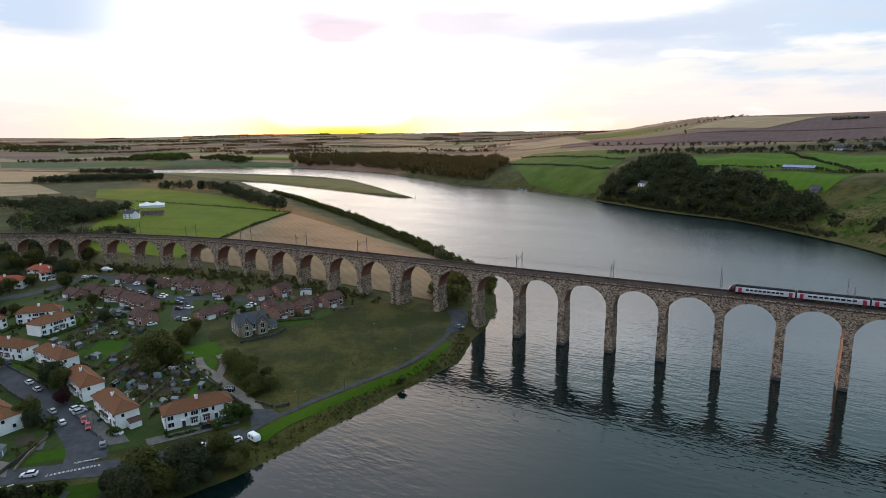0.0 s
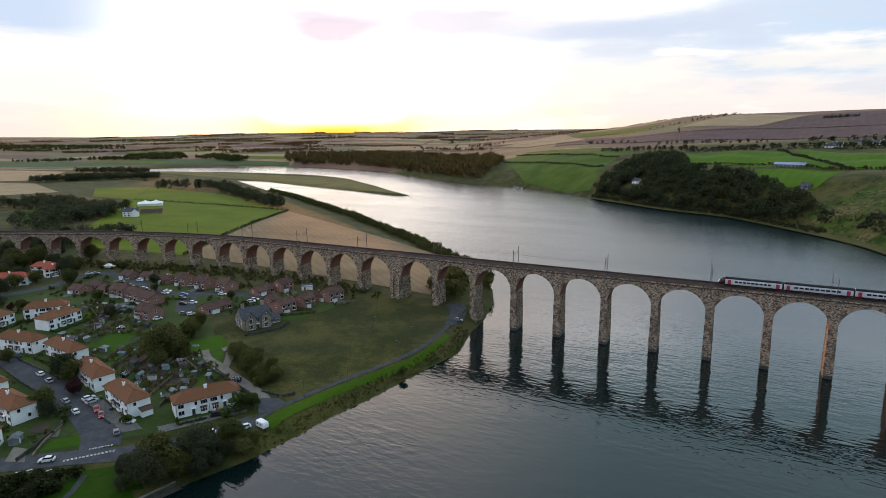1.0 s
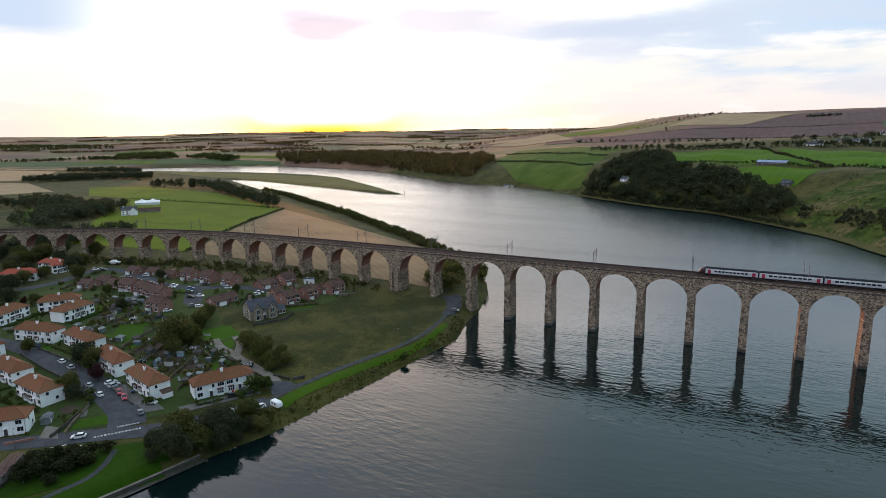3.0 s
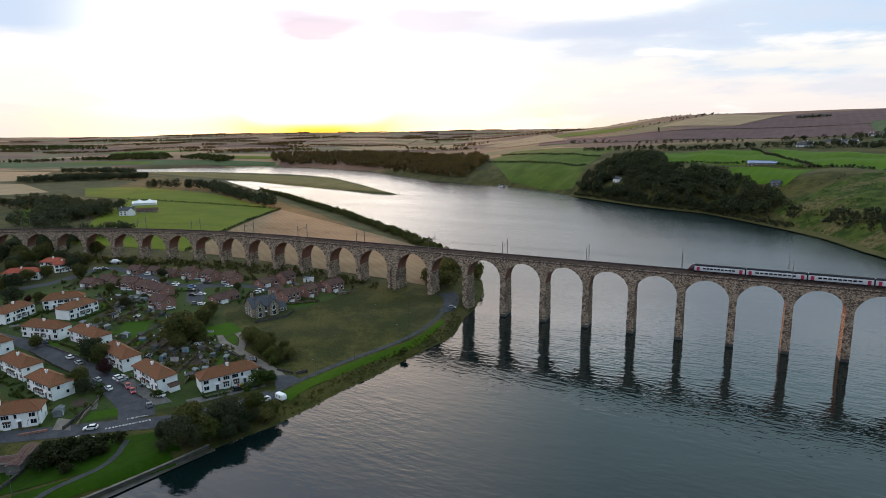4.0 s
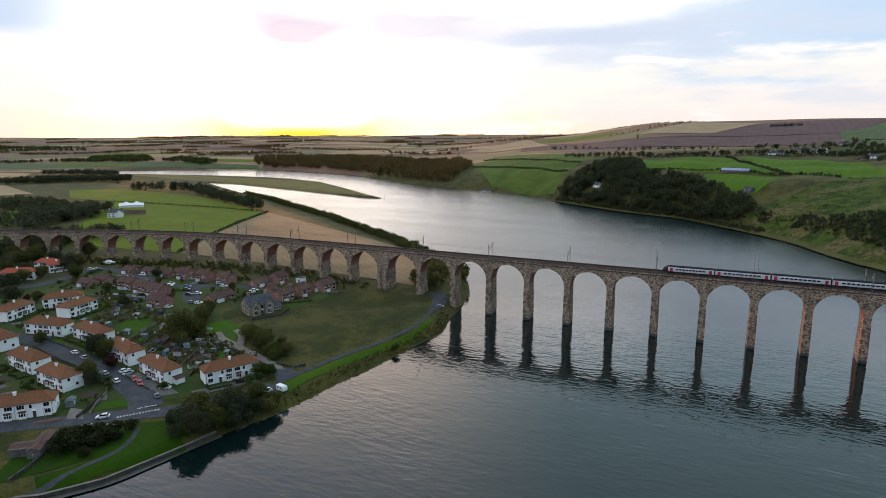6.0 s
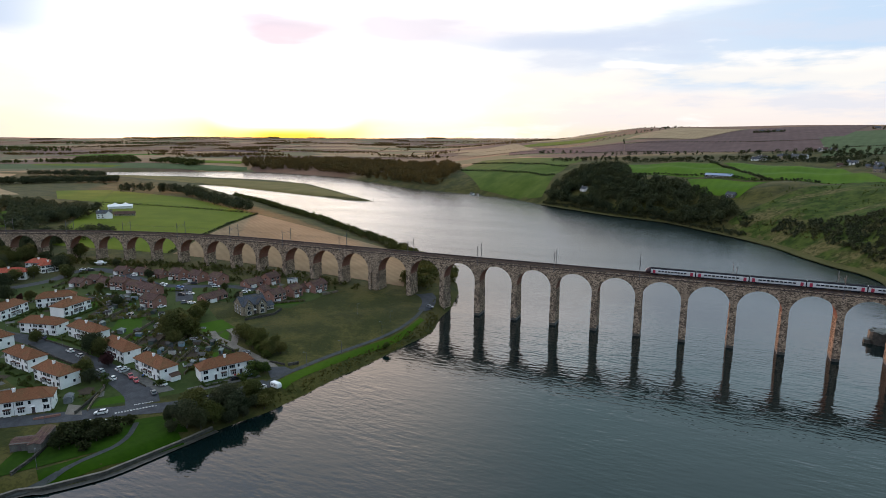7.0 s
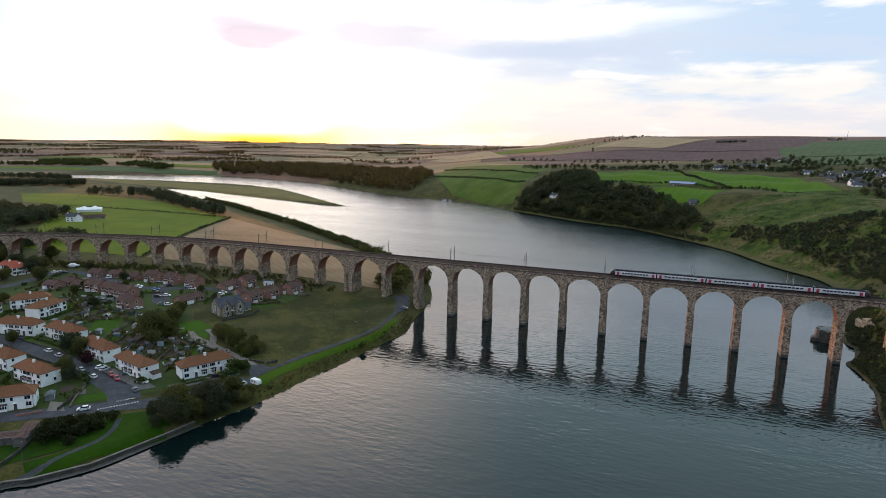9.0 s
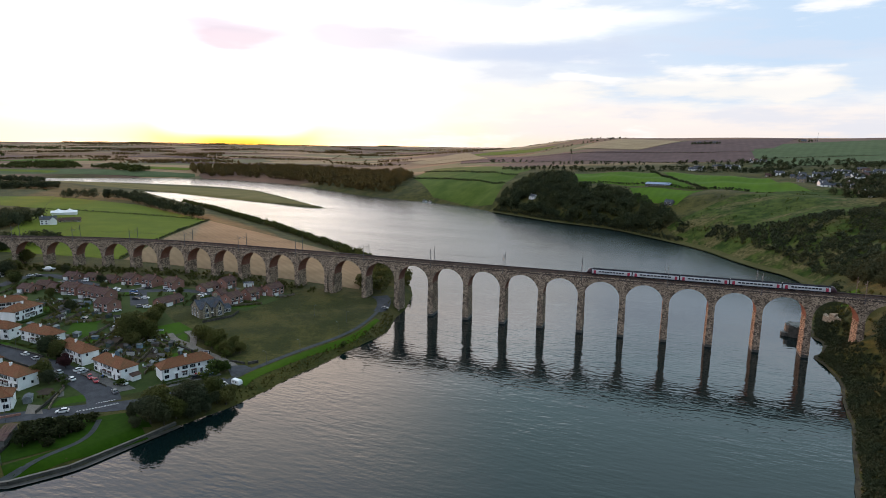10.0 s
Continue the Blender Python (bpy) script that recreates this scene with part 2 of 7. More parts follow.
DRESSED = blocks("dressed_stone", (0.075, 0.058, 0.046), (0.42, 0.325, 0.24))
RUST = mottled("rusty_rail", (0.10, 0.055, 0.035), (0.17, 0.10, 0.07), 1.0, 0.5, Metallic=0.5)


def ground_material():
    m, n = material("grassland")
    at = n.add("NewGeometry").outputs["Position"]
    s = n.add("SeparateXYZ", Vector=at)
    wob = n.add("CombineXYZ", X=n.noise(at, 0.004, 2.0), Y=n.noise(at, 0.0047, 2.0), Z=0.0).outputs[0]
    bent = n.vec("ADD", at, n.vec("SCALE", n.vec("SUBTRACT", wob, (0.5, 0.5, 0.0)), (0, 0, 0)))
    v = n.add("TexVoronoi", Vector=n.add("Mapping", Vector=bent, Rotation=(0, 0, 0.5), Scale=(0.0028, 0.0062, 0.0)).outputs[0], Scale=1.0, distance="CHEBYCHEV")
    pick = n.add("SeparateXYZ", Vector=v.outputs["Color"]).outputs[0]
    # sun glare over the far plain is put into these warm field colours
    ramp = n.add("ValToRGB", Fac=pick)
    e = ramp.color_ramp
    e.interpolation = "CONSTANT"
    e.elements[0].position, e.elements[0].color = 0.0, rgb(0.175, 0.098, 0.066)
    e.elements[1].position, e.elements[1].color = 0.22, rgb(0.115, 0.105, 0.055)
    for p, c in ((0.38, (0.29, 0.185, 0.105)), (0.52, (0.145, 0.084, 0.064)), (0.66, (0.14, 0.13, 0.065)), (0.78, (0.225, 0.132, 0.076)), (0.90, (0.125, 0.074, 0.060))):
        k = e.elements.new(p)
        k.color = rgb(*c)
    rough_grass = n.mix(n.span(n.noise(at, 0.05, 6.0, 0.7), 0.40, 0.60), rgb(0.026, 0.033, 0.006), rgb(0.074, 0.066, 0.016))
    rough_grass = n.mix(n.span(n.noise(at, 0.9, 4.0, 0.7), 0.45, 0.62), rough_grass, n.mix(0.45, rough_grass, rgb(0.012, 0.020, 0.004)))
    far = n.math("MAXIMUM", n.span(s.outputs[1], 880.0, 1000.0), n.span(s.outputs[0], -1350.0, -1500.0))
    c = n.mix(far, rough_grass, ramp.outputs[0])
    c = n.mix(n.math("MULTIPLY", n.span(n.noise(at, 0.02, 4.0), 0.35, 0.7), 0.3), c, rgb(0.07, 0.06, 0.035))
    finish(n, c, 0.95, n.noise(at, 1.2, 3.0), 0.5, 0.3, 0.05)
    return m


def mown(name, dark, light, stripe=0.0, turn=0.0, gap=0.25):
    """Pasture or stubble, with the lines that the machines leave."""
    m, n = material(name)
    at = n.add("NewGeometry").outputs["Position"]
    w = n.add("TexWave", Vector=n.add("Mapping", Vector=at, Rotation=(0, 0, turn), Scale=(1, 1, 0)).outputs[0], Scale=gap, Distortion=3.0, Detail=2.0)
    f = n.span(n.math("ADD", n.math("MULTIPLY", n.noise(at, 0.03, 4.0), 0.7), n.math("MULTIPLY", n.noise(at, 0.6, 3.0), 0.3)), 0.3, 0.7)
    c = n.mix(f, rgb(*dark), rgb(*light))
    c = n.mix(n.math("MULTIPLY", w.outputs["Fac"], stripe), c, rgb(*[t * 0.6 for t in dark]))
    finish(n, c, 0.95, n.noise(at, 1.5, 2.0), 0.3, 0.15, 0.015)
    return m


def hillside_material():
    """Lush and dry grass in ragged patches."""
    m, n = material("hillside_grass")
    at = n.add("NewGeometry").outputs["Position"]
    lush = n.mix(n.span(n.noise(at, 0.09, 4.0), 0.35, 0.65), rgb(0.022, 0.042, 0.007), rgb(0.062, 0.080, 0.016))
    dry = n.mix(n.span(n.noise(at, 0.3, 3.0), 0.35, 0.65), rgb(0.062, 0.056, 0.020), rgb(0.125, 0.105, 0.044))
    bent = n.add("Mapping", Vector=at, Rotation=(0, 0, 0.7), Scale=(0.35, 1.0, 1.0)).outputs[0]
    c = n.mix(n.span(n.noise(bent, 0.028, 5.0, 0.65), 0.50, 0.60), lush, dry)
    c = n.mix(n.math("MULTIPLY", n.span(n.noise(at, 0.22, 5.0, 0.7), 0.52, 0.62), 0.7), c, rgb(0.018, 0.028, 0.007))
    finish(n, c, 0.95, n.noise(at, 0.8, 3.0), 0.6, 0.5)
    return m


GRASS = ground_material()
VERGE = mown("verge_grass", (0.026, 0.060, 0.002), (0.050, 0.094, 0.005))
GARDEN_LAWN = mown("garden_lawn", (0.024, 0.060, 0.002), (0.042, 0.094, 0.005))
LAWN = mown("lawn", (0.010, 0.030, 0.001), (0.023, 0.056, 0.002))
MEAD = mown("grey_pasture", (0.060, 0.085, 0.035), (0.085, 0.11, 0.05), 0.2, 0.3, 0.02)
PASTURE = mown("pasture", (0.074, 0.104, 0.005), (0.114, 0.142, 0.009), 0.2, 0.4, 0.05)
BRIGHT = mown("bright_pasture", (0.042, 0.092, 0.004), (0.068, 0.128, 0.006), 0.15, 0.2, 0.03)
STUBBLE = mown("stubble", (0.175, 0.118, 0.066), (0.25, 0.172, 0.10), 0.24, 2.2, 0.06)
# soil brown with the purple of distant haze mixed into the colour
HAZY_FALLOW = mown("hazy_fallow_field", (0.085, 0.052, 0.050), (0.125, 0.078, 0.073), 0.2, 0.1, 0.02)
TAN = mown("ripe_field", (0.25, 0.175, 0.10), (0.33, 0.24, 0.14), 0.12, 0.1, 0.03)
REED = mown("salt_marsh", (0.105, 0.090, 0.028), (0.16, 0.125, 0.045))
BANK_GRASS = mown("bank_grass", (0.048, 0.050, 0.017), (0.088, 0.080, 0.030))
MUD = mottled("foreshore_mud", (0.035, 0.030, 0.020), (0.085, 0.072, 0.048), 0.3)
ASPHALT = mottled("asphalt", (0.042, 0.044, 0.050), (0.070, 0.072, 0.080), 0.25)
FOOTWAY = mottled("worn_footway", (0.040, 0.044, 0.044), (0.066, 0.070, 0.068), 0.4)
PAVING = mottled("paving", (0.08, 0.078, 0.075), (0.14, 0.135, 0.125), 0.6)
GRAVEL = mottled("worn_gravel", (0.12, 0.105, 0.09), (0.2, 0.18, 0.155), 0.4)


def water_material():
    m, n = material("river_water")
    at = n.add("NewGeometry").outputs["Position"]
    y = n.add("SeparateXYZ", Vector=at).outputs[1]
    long = n.add("Mapping", Vector=at, Rotation=(0, 0, 0.35), Scale=(0.35, 0.95, 1)).outputs[0]
    chop = n.math("MULTIPLY", n.noise(long, 0.55, 2.2, 0.5), n.span(y, 5.0, 160.0, 1.0, 0.4))
    waves = n.math("ADD", chop, n.math("MULTIPLY", n.noise(n.add("Mapping", Vector=at, Rotation=(0, 0, 0.1), Scale=(0.4, 1.0, 1)).outputs[0], 0.14, 2.0, 0.5), 1.0))
    gusts = n.span(n.noise(n.add("Mapping", Vector=at, Scale=(0.7, 1.0, 1)).outputs[0], 0.016, 3.0), 0.38, 0.62, 0.45, 1.0)
    lee = n.span(n.math("ABSOLUTE", n.math("ADD", y, 35.0)), 90.0, 25.0, 0.85, 1.0)
    h = n.math("MULTIPLY", n.math("MULTIPLY", waves, n.span(y, 10.0, 190.0, 1.0, 1.15)), n.math("MULTIPLY", gusts, lee))
    slick = n.noise(n.add("Mapping", Vector=at, Rotation=(0, 0, 0.5), Scale=(0.22, 1.0, 1)).outputs[0], 0.022, 5.0, 0.6)
    rough = n.math("MULTIPLY", n.span(y, 12.0, 170.0, 0.03, 0.25), n.span(slick, 0.36, 0.62, 0.90, 1.03))
    finish(n, rgb(0.003, 0.009, 0.009), rough, h, 0.8, 0.20, IOR=1.40)
    return m


WATER = water_material()
LEAF = leaves("leaves", (0.027, 0.035, 0.019), (0.066, 0.076, 0.040))
# warm brown of the low sun's glare is put into the leaf colour
LEAF_WOOD = leaves("glare_tinted_leaves", (0.066, 0.050, 0.019), (0.140, 0.098, 0.038), 0.2)
LEAF_LIGHT = leaves("hedge_leaves", (0.030, 0.052, 0.011), (0.072, 0.095, 0.024))
LEAF_TOWN = leaves("olive_leaves", (0.042, 0.048, 0.014), (0.10, 0.105, 0.034))
LEAF_RED = leaves("copper_leaves", (0.03, 0.012, 0.014), (0.07, 0.028, 0.03), 0.2)
LEAF_DARK = leaves("dark_leaves", (0.014, 0.019, 0.007), (0.036, 0.042, 0.015))
BARK = mottled("bark", (0.05, 0.04, 0.03), (0.12, 0.10, 0.08), 2.0)

# ---- the lie of the land ----
RIVER = [(-120, -5000), (-75, -900), (-70, -400), (-58, -290), (-47.2, -236.4), (-35.2, -210.1), (-30.3, -206.8), (-21.5, -194), (-17.8, -181), (-15.1, -170), (-12.6, -160),
         (-10, -152), (-6, -142), (-3, -125), (-1, -107), (3, -90), (5, -74), (9, -50), (11, -36), (4, -9), (3, 7), (-6, 41), (-17, 65), (-45, 102),
         (-82, 140), (-130, 178), (-190, 222), (-270, 280), (-350, 330), (-460, 402), (-600, 480), (-730, 560), (-835, 628), (-757, 626),
         (-635, 586), (-545, 557), (-466, 532), (-385, 500), (-331, 496), (-400, 552), (-483, 624), (-631, 740), (-745, 788), (-863, 808),
         (-1006, 806), (-1174, 779), (-1331, 734), (-1461, 690), (-1800, 560), (-1900, 580), (-1615, 710), (-1451, 818), (-1326, 904),
         (-1197, 992), (-1046, 1059), (-926, 1036), (-690, 960), (-495, 814), (-409, 751), (-345, 719), (-233, 674), (-143, 625), (-85, 566),
         (23, 481), (97, 440), (150, 377), (171, 349), (196, 311), (215, 264), (222, 249), (232, 230), (243, 215), (250, 196), (252, 180), (248, 145), (240, 104), (230, 69),
         (224, 38), (227, 32), (226, 23), (222, 10), (217, 2), (219, -9), (220, -22), (219, -34), (216.5, -46), (214, -57), (211.5, -76), (206, -97), (201.5, -116), (198, -129), (190, -180),
         (186, -260), (182, -400), (180, -900), (240, -5000)]


def river_distance(x, y):
    """Metres from the waterline, above 0 on land."""
    x, y = np.asarray(x, float), np.asarray(y, float)
    best = np.full(x.shape, 1e12)
    inside = np.zeros(x.shape, bool)
    for (ax, ay), (bx, by) in zip(RIVER, RIVER[1:] + RIVER[:1]):
        ex, ey = bx - ax, by - ay
        t = np.clip(((x - ax) * ex + (y - ay) * ey) / (ex * ex + ey * ey), 0, 1)
        best = np.minimum(best, (x - ax - t * ex) ** 2 + (y - ay - t * ey) ** 2)
        if ay != by:
            inside ^= ((ay > y) != (by > y)) & (x < ax + (y - ay) * ex / ey)
    best = np.sqrt(best)
    return np.where(inside, -best, best)


def step(a, b, v):
    t = np.clip((np.asarray(v, float) - a) / (b - a), 0, 1)
    return t * t * (3 - 2 * t)


def rolling(x, y):
    return (np.sin(x / 173 + .6) * np.sin(y / 211 + 1.1) + .6 * np.sin((x + y) / 97 + 2) * np.sin((x - 1.3 * y) / 131)
            + .5 * np.sin(x / 391 - y / 457 + 1.7))


def land(x, y):
    """Height of the ground over the water."""
    x, y = np.asarray(x, float), np.asarray(y, float)
    d = river_distance(x, y)
    e = np.maximum(d, 0)
    r = rolling(x, y)
    town = np.clip(2.5 + 7.5 * (1 - np.exp(np.minimum(x, 0) / 110)) + .02 * (np.clip(y, -260, 30) + 140), 1.8, 30)
    town = town * step(0, 9 - 4 * step(-152, -172, y), e) ** .7
    upstream = 2.5 * step(0, 6, e) + 15.5 * (1 - np.exp(-np.maximum(e - 12, 0) / 90)) + .6 * r * step(20, 200, e)
    left = town + (upstream - town) * step(8, 130, y)
    spit = 2.2 * step(0, 10, e) + .006 * np.maximum(e - 40, 0)
    on_spit = step(470, 560, y - .25 * (x + 700) * (x < -700) + np.minimum(x + 331, 0) * .27)
    left = left + (spit - left) * on_spit * (x < -300)
    bearing = np.degrees(np.arctan2(-(x - 125), np.maximum(y + 270, 1)))
    plain = 3 * step(0, 10, e) + 22 * (1 - np.exp(-e / 90)) * step(62, 44, bearing) + .0195 * np.minimum(e, 3000) + 2.5 * r * step(60, 600, e) + 7 * rolling(x / 3.1, y / 2.2) * step(1200, 3000, e)
    folds = np.sin(x / 17 + y / 41) * np.sin(y / 29 - x / 53) + .6 * np.sin((x + 1.7 * y) / 31 + 1) * np.sin((x - y) / 47)
    hill = 2.6 * folds * step(12, 70, e) * step(900, 620, y) + 4 * step(0, 9, e) + 54 * (1 - np.exp(-np.maximum(e - 8, 0) / 58)) + 2 * r * step(60, 400, e)
    hill = hill + step(120, 1250, e) * (26 + 54 * step(15, 4, bearing))
    far = plain + (hill - plain) * step(27, 13, bearing)
    # the land goes on to low moors on the skyline
    away = np.hypot(x - 125, y + 270)
    line = np.interp(bearing, [-60, 8, 14, 17, 19.6, 24, 30, 34, 38, 43, 47, 53, 59, 66, 90], [.4, .5, .55, .55, .70, .66, .62, .60, .26, .36, .34, .28, .22, .22, .15])
    moor = 94 + np.minimum(away, 9000) * np.tan(np.radians(line)) + 3 * rolling(x / 2.3, y / 2.3) - np.maximum(away - 9000, 0) * .02
    far = far + (moor - far) * step(4200, 8800, away)
    # which bank
    mid = np.interp(x, [-1900, -1500, -1200, -1040, -860, -680, -480, -345, -200, -60, 60, 110], [570, 740, 880, 950, 930, 880, 740, 640, 520, 350, 120, 0])
    north = np.where(x > 110, 1.0, (y > mid) * 1.0)
    z = np.where(north > .5, far, left)
    return np.where(d < 0, np.maximum(d * .35, -4), z)


def z_at(x, y):
    return float(land(np.array([x]), np.array([y]))[0])


# ---- building tools ----
def mesh_object(name, verts, faces, mat, smooth=False):
    me = bpy.data.meshes.new(name)
    me.from_pydata([tuple(v) for v in verts], [], faces)
    for k in (mat if isinstance(mat, (list, tuple)) else [mat]):
        me.materials.append(k)
    if smooth:
        me.polygons.foreach_set("use_smooth", [True] * len(me.polygons))
    me.update()
    return new(name, me)


def part(name, bm, mat, parent=None, label="", smooth=False):
    me = bpy.data.meshes.new(name)
    bmesh.ops.recalc_face_normals(bm, faces=bm.faces)
    bm.to_mesh(me)
    bm.free()
    for k in (mat if isinstance(mat, (list, tuple)) else [mat]):
        me.materials.append(k)
    if smooth:
        me.polygons.foreach_set("use_smooth", [True] * len(me.polygons))
    ob = new(name, me)
    ob.parent = parent
    return tagged(ob, label)


def box(bm, x0, x1, y0, y1, z0, z1, mi=0):
    v = [bm.verts.new((x, y, z)) for z in (z0, z1) for y in (y0, y1) for x in (x0, x1)]
    for f in ((0, 2, 3, 1), (4, 5, 7, 6), (0, 1, 5, 4), (2, 6, 7, 3), (0, 4, 6, 2), (1, 3, 7, 5)):
        bm.faces.new([v[i] for i in f]).material_index = mi
    return v


def prism(bm, rings, mi=0, caps=True):
    """Skin through closed rings of points."""
    rows = [[bm.verts.new(p) for p in r] for r in rings]
    n = len(rows[0])
    for a, b in zip(rows, rows[1:]):
        for i in range(n):
            bm.faces.new((a[i], a[(i + 1) % n], b[(i + 1) % n], b[i])).material_index = mi
    if caps:
        bm.faces.new(rows[0][::-1]).material_index = mi
        bm.faces.new(rows[-1]).material_index = mi
    return rows


def tube(bm, a, b, r0, r1=None, n=6, mi=0):
    a, b = Vector(a), Vector(b)
    r1 = r0 if r1 is None else r1
    q = (b - a).to_track_quat("Z", "Y")
    ring = lambda c, r: [c + q @ Vector((r * math.cos(2 * math.pi * i / n), r * math.sin(2 * math.pi * i / n), 0)) for i in range(n)]
    prism(bm, [ring(a, r0), ring(b, r1)], mi)


def thing(name, m, label, category, group="", kind=""):
    e = new(name)
    e.matrix_basis = m
    e.empty_display_size = 0.5
    return tagged(e, label, category, group, kind)


# ---- ground and water ----
def spaced(stops):
    out = []
    for (a, da), (b, _) in zip(stops, stops[1:]):
        k = max(1, round((b - a) / da))
        out += [a + (b - a) * i / k for i in range(k)]
    return out + [stops[-1][0]]


def ground():
    xs = spaced([(-11500, 330), (-4900, 120), (-2200, 50), (-1100, 20), (-420, 7), (-120, 2.5), (20, 8), (190, 2.5), (290, 10), (600, 60), (1500, 200), (2600, 400), (6000, 0)])
    ys = spaced([(-4800, 400), (-700, 40), (-260, 2.5), (80, 5), (260, 8), (720, 14), (1150, 30), (2200, 90), (4850, 330), (11500, 0)])
    X, Y = np.meshgrid(np.array(xs), np.array(ys))
    Z = land(X, Y)
    nx, ny = len(xs), len(ys)
    me = bpy.data.meshes.new("ground")
    co = np.stack([X, Y, Z], -1).reshape(-1, 3)
    i = np.arange((ny - 1) * (nx - 1))
    r, c = i // (nx - 1), i % (nx - 1)
    q = np.stack([r * nx + c, r * nx + c + 1, (r + 1) * nx + c + 1, (r + 1) * nx + c], -1)
    me.from_pydata(co.tolist(), [], q.tolist())
    me.polygons.foreach_set("use_smooth", [True] * len(me.polygons))
    me.materials.append(GRASS)
    me.update()
    return tagged(new("ground", me), "rough grassland, meadow and patchwork farmland rising to low hills", "ground", kind="structure")


ground()
tagged(mesh_object("water", [(-2300, -4700, 0), (400, -4700, 0), (400, 1300, 0), (-2300, 1300, 0)], [(0, 1, 2, 3)], WATER),
       "wide calm river with small ripples reflecting the sky", "river", kind="structure")


def field(name, corners, mat, label, lift=0.25, nu=24, nv=24, category="field"):
    """A four-cornered sheet that follows the ground."""
    a, b, c, d = [np.array(p, float) for p in corners]
    vs, fs = [], []
    for j in range(nv + 1):
        for i in range(nu + 1):
            u, v = i / nu, j / nv
            p = (a * (1 - u) + b * u) * (1 - v) + (d * (1 - u) + c * u) * v
            vs.append((p[0], p[1]))
    P = np.array(vs)
    Z = land(P[:, 0], P[:, 1]) + lift
    for j in range(nv):
        for i in range(nu):
            k = j * (nu + 1) + i
            fs.append((k, k + 1, k + nu + 2, k + nu + 1))
    return tagged(mesh_object(name, np.column_stack([P, Z]), fs, mat, True), label, category, kind="structure")


ROADS = []


def ribbon(name, line, width, mat, label, lift=0.10, category="road", close=3.0, thick=0.0):
    """A strip along a line of points, on the ground."""
    if name == "road":
        ROADS.append((line, (width[0] if isinstance(width, tuple) else width) / 2))
    pts = [Vector((*p, 0)) for p in line]
    way = []
    for k in range(len(pts) - 1):                      # rounded by a spline
        p0, p1, p2, p3 = pts[max(k - 1, 0)], pts[k], pts[k + 1], pts[min(k + 2, len(pts) - 1)]
        n = max(2, int((p2 - p1).length / close))
        for i in range(n):
            t = i / n
            way.append(0.5 * ((2 * p1) + (p2 - p0) * t + (2 * p0 - 5 * p1 + 4 * p2 - p3) * t * t + (3 * p1 - p0 - 3 * p2 + p3) * t ** 3))
    way.append(pts[-1])
    vs, fs = [], []
    m = 5
    for k, p in enumerate(way):
        t = (way[min(k + 1, len(way) - 1)] - way[max(k - 1, 0)]).normalized()
        s = Vector((-t.y, t.x, 0))
        w = width[0] + (width[1] - width[0]) * k / (len(way) - 1) if isinstance(width, tuple) else width
        for i in range(m):
            vs.append(p + s * w * (i / (m - 1) - 0.5))
    P = np.array([(v.x, v.y) for v in vs])
    Z = land(P[:, 0], P[:, 1])
    Z = np.maximum(Z, 0.3) + lift
    for k in range(len(way) - 1):
        for i in range(m - 1):
            a = k * m + i
            fs.append((a, a + 1, a + m + 1, a + m))
    return tagged(mesh_object(name, np.column_stack([P, Z]), fs, mat, True), label, category, kind="structure")

# ---- the railway viaduct ----
PITCH, TURN_AT, RADIUS = 21.33, -125.0, 420.0
MID_Y, HALF, SPRING, BED, TOP = 5.4, 4.5, 19.55, 30.65, 31.5


def along(s, o, z):
    """A place on the viaduct: s metres along it, o across (below 0 towards the sea), z up."""
    if s >= TURN_AT:
        return Vector((s, MID_Y + o, z))
    a = (TURN_AT - s) / RADIUS
    return Vector((TURN_AT - RADIUS * math.sin(a) - o * math.sin(a), MID_Y - RADIUS * (1 - math.cos(a)) + o * math.cos(a), z))


def heading(s):
    return 0.0 if s >= TURN_AT else (TURN_AT - s) / RADIUS


PIERS = [(k * PITCH, 1.3) for k in range(-1, 13)] + [(-44.75, 3.45)] + [(-68.2 - PITCH * j, 1.3) for j in range(14)]
PIERS.sort()
S0, S1 = PIERS[0][0] - 16, PIERS[-1][0] + 40
viaduct = thing("railway_viaduct", Matrix.Identity(4), "long railway viaduct of weathered sandstone with round arches over the river", "viaduct", kind="")


